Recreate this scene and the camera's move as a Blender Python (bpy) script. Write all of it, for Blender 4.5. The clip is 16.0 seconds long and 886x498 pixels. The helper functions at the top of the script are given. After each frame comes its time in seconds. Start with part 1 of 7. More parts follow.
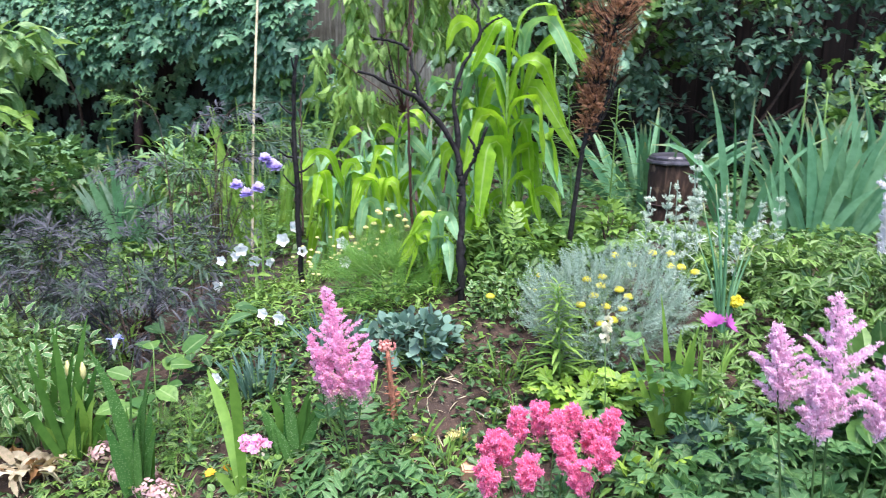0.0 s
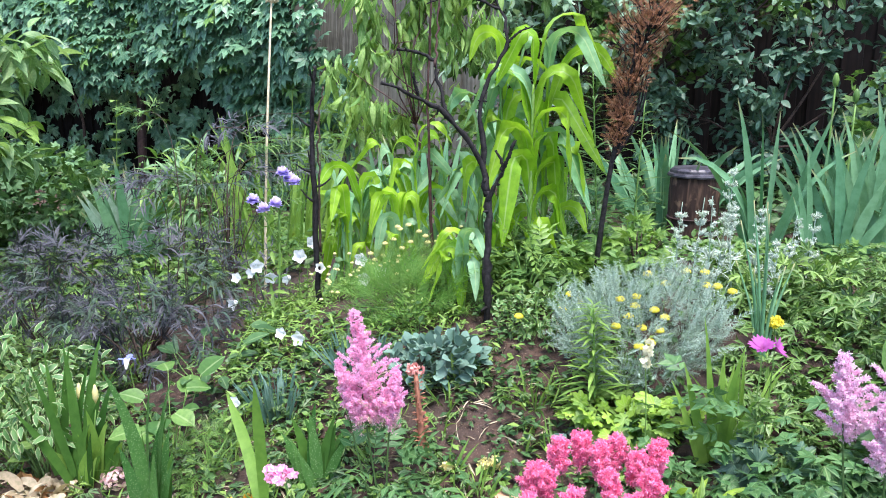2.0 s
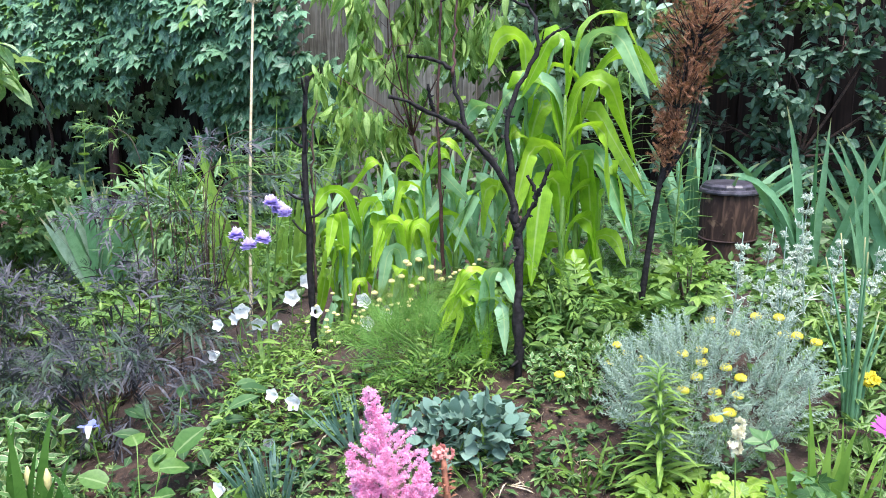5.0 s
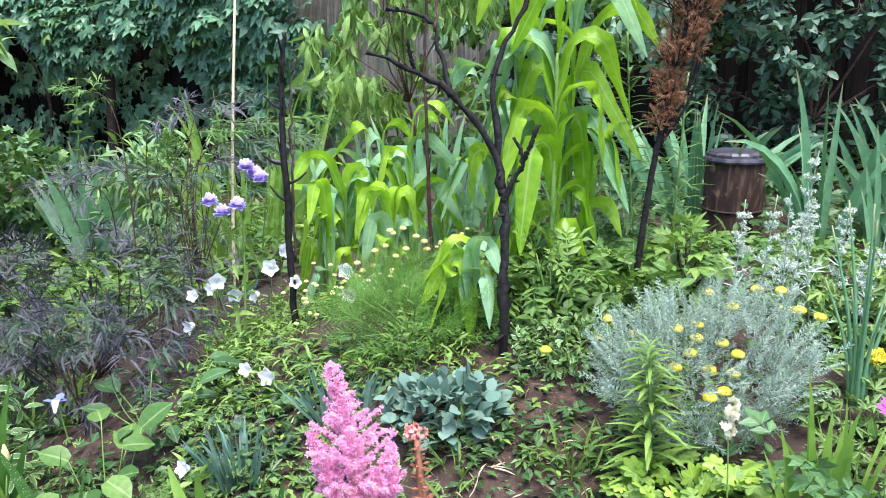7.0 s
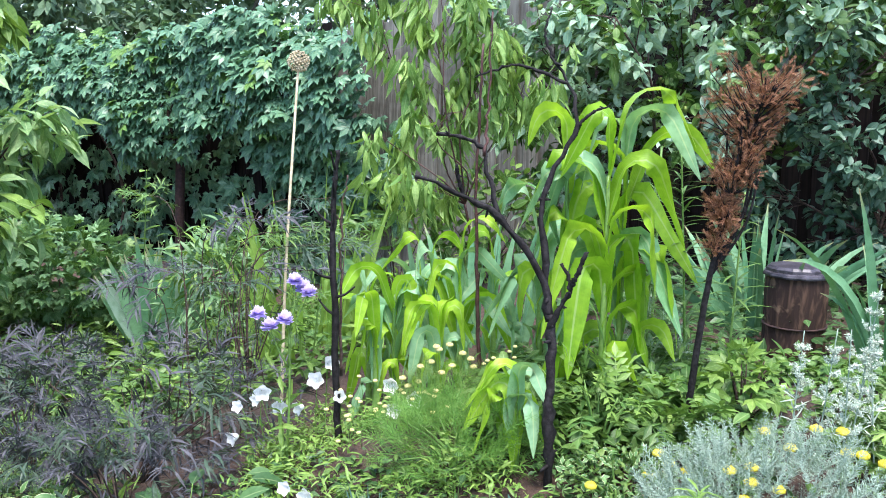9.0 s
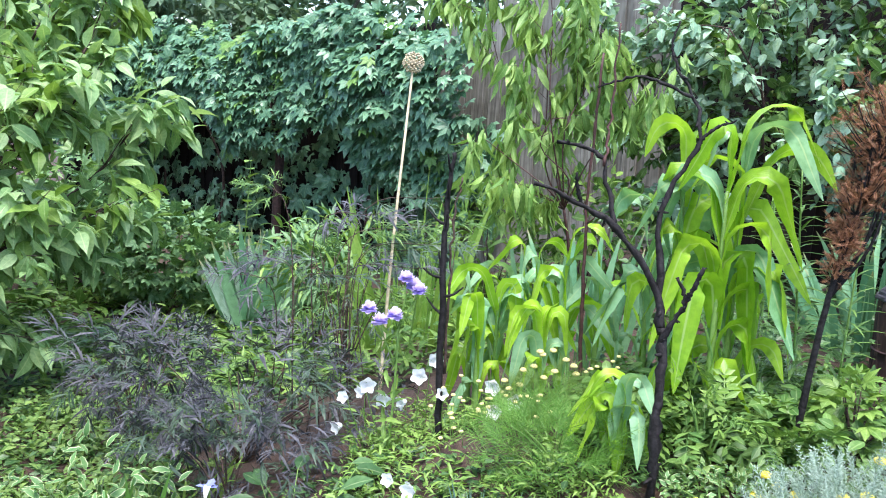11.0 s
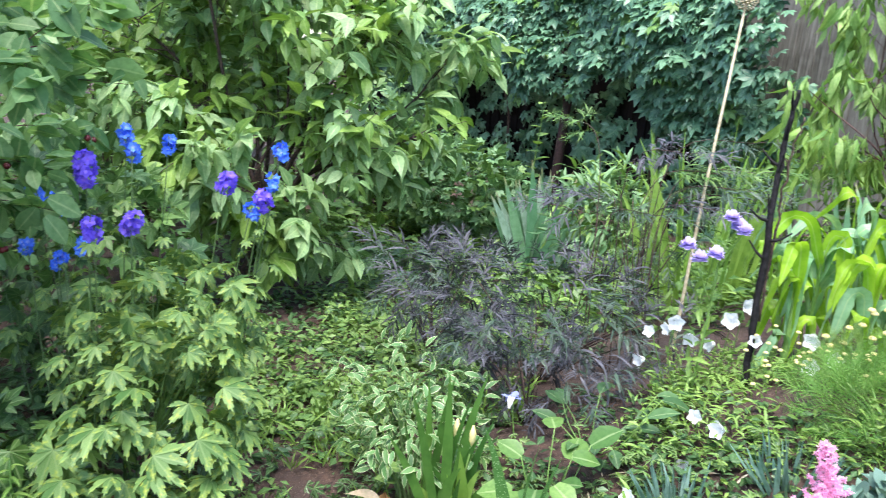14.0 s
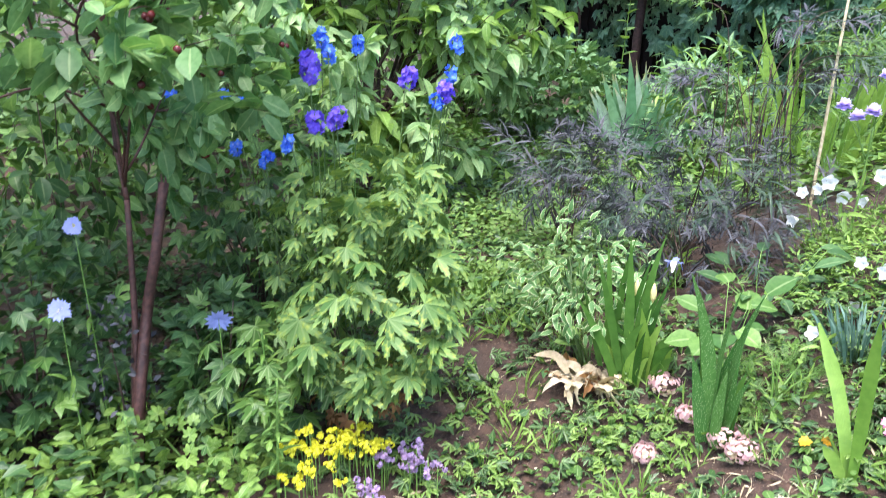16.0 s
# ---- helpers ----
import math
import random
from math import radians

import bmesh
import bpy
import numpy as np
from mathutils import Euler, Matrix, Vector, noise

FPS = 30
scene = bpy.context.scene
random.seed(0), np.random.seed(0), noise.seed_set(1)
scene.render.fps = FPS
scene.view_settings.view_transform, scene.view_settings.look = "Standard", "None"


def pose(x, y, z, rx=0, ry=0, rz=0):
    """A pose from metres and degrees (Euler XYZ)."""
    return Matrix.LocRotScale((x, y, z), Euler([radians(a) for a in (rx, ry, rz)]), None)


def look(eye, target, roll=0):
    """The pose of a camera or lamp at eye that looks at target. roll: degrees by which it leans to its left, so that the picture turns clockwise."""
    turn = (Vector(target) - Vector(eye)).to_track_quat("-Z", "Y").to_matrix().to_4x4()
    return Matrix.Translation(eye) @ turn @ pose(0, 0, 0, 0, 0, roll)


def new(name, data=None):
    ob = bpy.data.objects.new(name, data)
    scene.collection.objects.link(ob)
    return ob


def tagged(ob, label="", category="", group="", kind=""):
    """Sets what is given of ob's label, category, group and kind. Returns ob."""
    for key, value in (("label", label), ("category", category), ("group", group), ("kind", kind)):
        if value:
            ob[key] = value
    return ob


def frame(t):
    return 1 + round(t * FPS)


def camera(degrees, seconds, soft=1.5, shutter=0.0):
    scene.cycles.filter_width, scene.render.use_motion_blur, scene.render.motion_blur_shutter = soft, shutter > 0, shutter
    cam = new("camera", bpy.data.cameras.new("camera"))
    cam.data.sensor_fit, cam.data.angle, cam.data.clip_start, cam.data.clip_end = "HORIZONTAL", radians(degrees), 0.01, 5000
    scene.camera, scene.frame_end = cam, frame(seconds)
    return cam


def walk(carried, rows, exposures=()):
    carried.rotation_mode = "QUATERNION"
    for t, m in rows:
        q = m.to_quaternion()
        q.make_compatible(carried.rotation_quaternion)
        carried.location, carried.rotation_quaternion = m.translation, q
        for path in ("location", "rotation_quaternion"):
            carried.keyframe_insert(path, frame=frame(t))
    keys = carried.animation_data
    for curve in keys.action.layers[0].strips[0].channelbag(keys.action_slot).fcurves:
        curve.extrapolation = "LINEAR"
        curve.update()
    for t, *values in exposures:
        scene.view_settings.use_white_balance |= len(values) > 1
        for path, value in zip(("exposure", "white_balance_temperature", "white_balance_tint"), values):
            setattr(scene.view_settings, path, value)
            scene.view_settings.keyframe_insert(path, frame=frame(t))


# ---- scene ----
cam = camera(54.82, 16.0, soft=0.95, shutter=0.3)
PATH = [
    (0, (1.089, -1.915, 0.983), (0.872, 0.020, 0.525), 0.12),
    (0.5, (0.993, -1.884, 0.963), (0.894, 0.054, 0.480), -1.30),
    (1, (0.958, -1.855, 0.994), (0.819, 0.084, 0.524), -0.59),
    (1.5, (0.957, -1.838, 0.994), (0.777, 0.102, 0.544), -0.22),
    (2, (0.962, -1.799, 0.988), (0.750, 0.141, 0.551), 0.19),
    (2.5, (0.915, -1.703, 1.002), (0.709, 0.242, 0.585), -0.03),
    (3, (0.819, -1.604, 0.994), (0.649, 0.339, 0.551), -0.54),
    (3.5, (0.773, -1.507, 1.011), (0.642, 0.440, 0.574), -0.76),
    (3.7, (0.767, -1.475, 1.001), (0.586, 0.470, 0.575), -0.69),
    (5.8, (0.757, -1.171, 1.015), (0.609, 0.774, 0.576), -0.09),
    (6, (0.737, -1.181, 0.994), (0.607, 0.767, 0.564), -0.44),
    (6.5, (0.791, -1.119, 0.993), (0.646, 0.820, 0.525), -0.78),
    (7, (0.844, -1.073, 0.949), (0.651, 0.856, 0.457), -0.31),
    (7.5, (0.884, -1.017, 0.948), (0.615, 0.904, 0.463), -0.31),
    (8, (0.899, -0.989, 1.008), (0.605, 0.949, 0.611), 0.04),
    (8.2, (0.904, -0.982, 1.029), (0.582, 0.958, 0.666), -0.25),
    (10.3, (0.815, -1.075, 1.101), (0.417, 0.863, 0.804), 2.30),
    (10.5, (0.806, -1.068, 1.103), (0.368, 0.859, 0.795), 2.56),
    (11, (0.781, -1.076, 1.094), (0.262, 0.830, 0.780), 2.72),
    (11.5, (0.761, -1.091, 1.084), (0.195, 0.798, 0.750), 2.96),
    (12, (0.719, -1.108, 1.063), (0.044, 0.741, 0.711), 3.00),
    (12.5, (0.680, -1.129, 1.038), (-0.055, 0.693, 0.665), 4.43),
    (13, (0.650, -1.166, 1.018), (-0.205, 0.600, 0.630), 4.50),
    (13.5, (0.625, -1.193, 1.002), (-0.330, 0.509, 0.564), 5.01),
    (14, (0.599, -1.223, 0.982), (-0.443, 0.423, 0.529), 5.04),
    (14.5, (0.546, -1.293, 0.973), (-0.617, 0.267, 0.510), 6.07),
    (15, (0.501, -1.402, 0.966), (-0.706, 0.125, 0.503), 4.75),
    (15.5, (0.400, -1.580, 0.935), (-0.709, -0.001, 0.412), -0.09),
    (16, (0.367, -1.737, 0.885), (-0.729, -0.191, 0.245), 0.46),
]
walk(cam, [(t, look(eye, target, roll)) for t, eye, target, roll in PATH],
     ((0.0, 1.9, 6450, 16), (3.5, 1.94, 6450, 16), (8.0, 1.96, 6450, 16), (11.0, 2.06, 6450, 16), (13.0, 2.04, 6450, 16), (15.0, 2.22, 6600, 15), (16.0, 2.26, 6600, 15)))

# ---------------------------------------------------------------- light
world = bpy.data.worlds.new("overcast_sky")
scene.world = world
world.use_nodes = True
wn = world.node_tree
sky = wn.nodes.new("ShaderNodeTexSky")
sky.sky_type = 'NISHITA'
sky.sun_disc = False
sky.sun_elevation = radians(70)
sky.sun_rotation = radians(157)
sky.air_density, sky.dust_density, sky.ozone_density = 1.0, 1.2, 1.5
wn.links.new(sky.outputs[0], wn.nodes["Background"].inputs[0])
wn.nodes["Background"].inputs[1].default_value = 0.14

sun = new("sun", bpy.data.lights.new("sun", "SUN"))
sun.data.energy, sun.data.angle, sun.data.color = 2.15, radians(36), (1.0, 0.98, 0.94)
sun.matrix_world = look((0.8, -0.9, 6.0), (0.0, 1.0, 0.0))

# ---------------------------------------------------------------- node helpers
def nd(tree, kind, **inputs):
    n = tree.nodes.new(kind)
    for k, v in inputs.items():
        if k in ("operation", "blend_type", "data_type", "feature", "noise_dimensions"):
            if k == "operation": n.operation = v
            elif k == "blend_type": n.blend_type = v
            elif k == "data_type": n.data_type = v
            elif k == "feature": n.feature = v
        else:
            s = n.inputs[int(k[1:])] if k[0] == "i" and k[1:].isdigit() else n.inputs[k]
            if isinstance(v, bpy.types.NodeSocket):
                tree.links.new(v, s)
            else:
                s.default_value = v
    return n


def rgb(c):
    return (*c, 1.0)


def mixc(tree, fac, a, b, mode="MIX"):
    m = tree.nodes.new("ShaderNodeMix")
    m.data_type, m.blend_type = "RGBA", mode
    for s, v in ((m.inputs[0], fac), (m.inputs[6], a), (m.inputs[7], b)):
        if isinstance(v, bpy.types.NodeSocket):
            tree.links.new(v, s)
        else:
            s.default_value = v if isinstance(v, float) else rgb(v)
    return m.outputs[2]


def maths(tree, op, a, b=0.0):
    m = tree.nodes.new("ShaderNodeMath")
    m.operation = op
    for s, v in ((m.inputs[0], a), (m.inputs[1], b)):
        if isinstance(v, bpy.types.NodeSocket):
            tree.links.new(v, s)
        else:
            s.default_value = v
    return m.outputs[0]


def span(tree, v, a, b):
    """0 at a, 1 at b, smooth."""
    m = tree.nodes.new("ShaderNodeMapRange")
    m.interpolation_type = 'SMOOTHSTEP'
    tree.links.new(v, m.inputs[0])
    m.inputs[1].default_value, m.inputs[2].default_value = a, b
    return m.outputs[0]


def base_mat(name):
    m = bpy.data.materials.new(name)
    m.use_nodes = True
    t = m.node_tree
    return m, t, t.nodes["Principled BSDF"], t.nodes["Material Output"]


def noise_of(t, scale, detail=3.0, rough=0.6):
    c = t.nodes.new("ShaderNodeTexCoord")
    n = t.nodes.new("ShaderNodeTexNoise")
    t.links.new(c.outputs["Object"], n.inputs["Vector"])
    n.inputs["Scale"].default_value, n.inputs["Detail"].default_value, n.inputs["Roughness"].default_value = scale, detail, rough
    return n.outputs["Fac"]


def bumped(t, bsdf, height, strength, dist=0.01):
    b = t.nodes.new("ShaderNodeBump")
    b.inputs["Strength"].default_value, b.inputs["Distance"].default_value = strength, dist
    t.links.new(height, b.inputs["Height"])
    t.links.new(b.outputs[0], bsdf.inputs["Normal"])


def leaf_mat(name, c1, c2, rough=0.42, trans=0.3, rib=0.0, edge=None, edge_at=0.3, spots=None, tint=None, scale=60.0, ripple=0.0, tip=None):
    """Leaf: hue by leaf, blotches, a paler midrib, an edge or spots of another colour; some light goes through."""
    m, t, b, out = base_mat(name)
    isl = maths(t, "FRACT", maths(t, "ADD", t.nodes.new("ShaderNodeNewGeometry").outputs["Random Per Island"], t.nodes.new("ShaderNodeObjectInfo").outputs["Random"]))
    col = mixc(t, isl, c1, c2)
    blot = noise_of(t, scale)
    col = mixc(t, span(t, blot, 0.35, 0.7), col, mixc(t, 1.0, col, (0.7, 0.78, 0.7), "MULTIPLY"))
    if tint:
        col = mixc(t, span(t, noise_of(t, 4.0), 0.5, 0.72), col, tint)
    uv = t.nodes.new("ShaderNodeUVMap").outputs[0]
    sep = nd(t, "ShaderNodeSeparateXYZ", i0=uv)
    across = maths(t, "ABSOLUTE", maths(t, "SUBTRACT", sep.outputs[0], 0.5))
    if rib:
        col = mixc(t, maths(t, "MULTIPLY", span(t, across, 0.07, 0.02), rib), col, (0.5, 0.6, 0.3))
    if ripple:
        w = maths(t, "SINE", maths(t, "MULTIPLY", across, 70.0))
        bumped(t, b, w, ripple, 0.002)
    if edge:
        wob = maths(t, "ADD", across, maths(t, "MULTIPLY", maths(t, "SUBTRACT", blot, 0.5), 0.35))
        col = mixc(t, span(t, wob, edge_at, edge_at + 0.05), col, edge)
    if tip:
        col = mixc(t, span(t, sep.outputs[1], 0.85, 1.0), col, tip)
    if spots:
        v = t.nodes.new("ShaderNodeTexVoronoi")
        c = t.nodes.new("ShaderNodeTexCoord")
        t.links.new(c.outputs["Object"], v.inputs["Vector"])
        v.inputs["Scale"].default_value = 170.0
        col = mixc(t, span(t, v.outputs["Distance"], 0.32, 0.15), col, spots)
    t.links.new(col, b.inputs["Base Color"])
    b.inputs["Roughness"].default_value = rough
    b.inputs["Specular IOR Level"].default_value = 0.33
    if trans:
        trans *= 0.85
        tr = t.nodes.new("ShaderNodeBsdfTranslucent")
        t.links.new(mixc(t, 1.0, col, (1.1, 1.15, 0.6), "MULTIPLY"), tr.inputs[0])
        mx = nd(t, "ShaderNodeMixShader", i0=trans)
        t.links.new(b.outputs[0], mx.inputs[1])
        t.links.new(tr.outputs[0], mx.inputs[2])
        t.links.new(mx.outputs[0], out.inputs[0])
    return m


def bark_mat(name, c1, c2, scale=40.0, rough=0.8, bump=0.6, spec=0.4):
    m, t, b, out = base_mat(name)
    n = noise_of(t, scale, 5.0)
    big = noise_of(t, scale * 0.15, 3.0)
    col = mixc(t, span(t, n, 0.35, 0.65), c1, c2)
    col = mixc(t, span(t, big, 0.4, 0.7), col, mixc(t, 1.0, col, (0.55, 0.55, 0.55), "MULTIPLY"))
    t.links.new(col, b.inputs["Base Color"])
    b.inputs["Roughness"].default_value = rough
    b.inputs["Specular IOR Level"].default_value = spec
    bumped(t, b, n, bump, 0.006)
    return m


def wood_mat(name, c1, c2, streak, rough=0.85):
    """Weathered boards: grain along z, a tone for each board."""
    m, t, b, out = base_mat(name)
    c = t.nodes.new("ShaderNodeTexCoord")
    mp = nd(t, "ShaderNodeMapping", i0=c.outputs["Object"])
    mp.inputs[3].default_value = (30, 30, 1.6)
    n = t.nodes.new("ShaderNodeTexNoise")
    t.links.new(mp.outputs[0], n.inputs[0])
    n.inputs["Scale"].default_value, n.inputs["Detail"].default_value = 2.0, 6.0
    rnd = t.nodes.new("ShaderNodeObjectInfo").outputs["Random"]
    col = mixc(t, rnd, c1, c2)
    col = mixc(t, span(t, n.outputs[0], 0.35, 0.68), col, streak)
    col = mixc(t, span(t, noise_of(t, 2.5), 0.45, 0.7), col, mixc(t, 1.0, col, (0.45, 0.42, 0.4), "MULTIPLY"))
    t.links.new(col, b.inputs["Base Color"])
    b.inputs["Roughness"].default_value = rough
    b.inputs["Specular IOR Level"].default_value = 0.15
    bumped(t, b, n.outputs[0], 0.5, 0.004)
    return m


def stump_mat(name, dark, mid, bare):
    """Cracked bark with a few patches of bare wood."""
    m, t, b, out = base_mat(name)
    c = t.nodes.new("ShaderNodeTexCoord")
    mp = nd(t, "ShaderNodeMapping", i0=c.outputs["Object"])
    mp.inputs[3].default_value = (14, 14, 3.5)
    n = t.nodes.new("ShaderNodeTexNoise")
    t.links.new(mp.outputs[0], n.inputs[0])
    n.inputs["Scale"].default_value, n.inputs["Detail"].default_value = 1.6, 7.0
    n.inputs["Distortion"].default_value = 0.8
    col = mixc(t, span(t, n.outputs[0], 0.42, 0.62), dark, mid)
    col = mixc(t, span(t, noise_of(t, 7.0, 4.0), 0.58, 0.66), col, mixc(t, span(t, n.outputs[0], 0.35, 0.6), mid, bare))
    t.links.new(col, b.inputs["Base Color"])
    b.inputs["Roughness"].default_value = 0.85
    b.inputs["Specular IOR Level"].default_value = 0.15
    bumped(t, b, n.outputs[0], 0.8, 0.01)
    return m


def soil_mat(name):
    m, t, b, out = base_mat(name)
    n1, n2, n3 = noise_of(t, 2.2, 4.0), noise_of(t, 28.0, 6.0, 0.7), noise_of(t, 140.0, 3.0)
    col = mixc(t, span(t, n2, 0.3, 0.72), (0.02, 0.012, 0.008), (0.09, 0.05, 0.034))
    col = mixc(t, span(t, n1, 0.45, 0.65), col, (0.05, 0.031, 0.023))
    col = mixc(t, span(t, n3, 0.62, 0.7), col, (0.2, 0.15, 0.11))
    t.links.new(col, b.inputs["Base Color"])
    b.inputs["Roughness"].default_value = 0.9
    bumped(t, b, n2, 0.9, 0.02)
    return m


def petal_mat(name, c1, c2, trans=0.35, rough=0.6, centre=None, tip=None):
    m, t, b, out = base_mat(name)
    isl = t.nodes.new("ShaderNodeNewGeometry").outputs["Random Per Island"]
    col = mixc(t, isl, c1, c2)
    col = mixc(t, span(t, noise_of(t, 120.0), 0.4, 0.7), col, mixc(t, 1.0, col, (0.85, 0.85, 0.88), "MULTIPLY"))
    v = nd(t, "ShaderNodeSeparateXYZ", i0=t.nodes.new("ShaderNodeUVMap").outputs[0]).outputs[1]
    if centre:
        col = mixc(t, span(t, v, 0.4, 0.1), col, centre)
    if tip:
        col = mixc(t, span(t, v, 0.6, 1.0), col, tip)
    t.links.new(col, b.inputs["Base Color"])
    b.inputs["Roughness"].default_value = rough
    tr = t.nodes.new("ShaderNodeBsdfTranslucent")
    t.links.new(col, tr.inputs[0])
    mx = nd(t, "ShaderNodeMixShader", i0=trans)
    t.links.new(b.outputs[0], mx.inputs[1])
    t.links.new(tr.outputs[0], mx.inputs[2])
    t.links.new(mx.outputs[0], out.inputs[0])
    return m


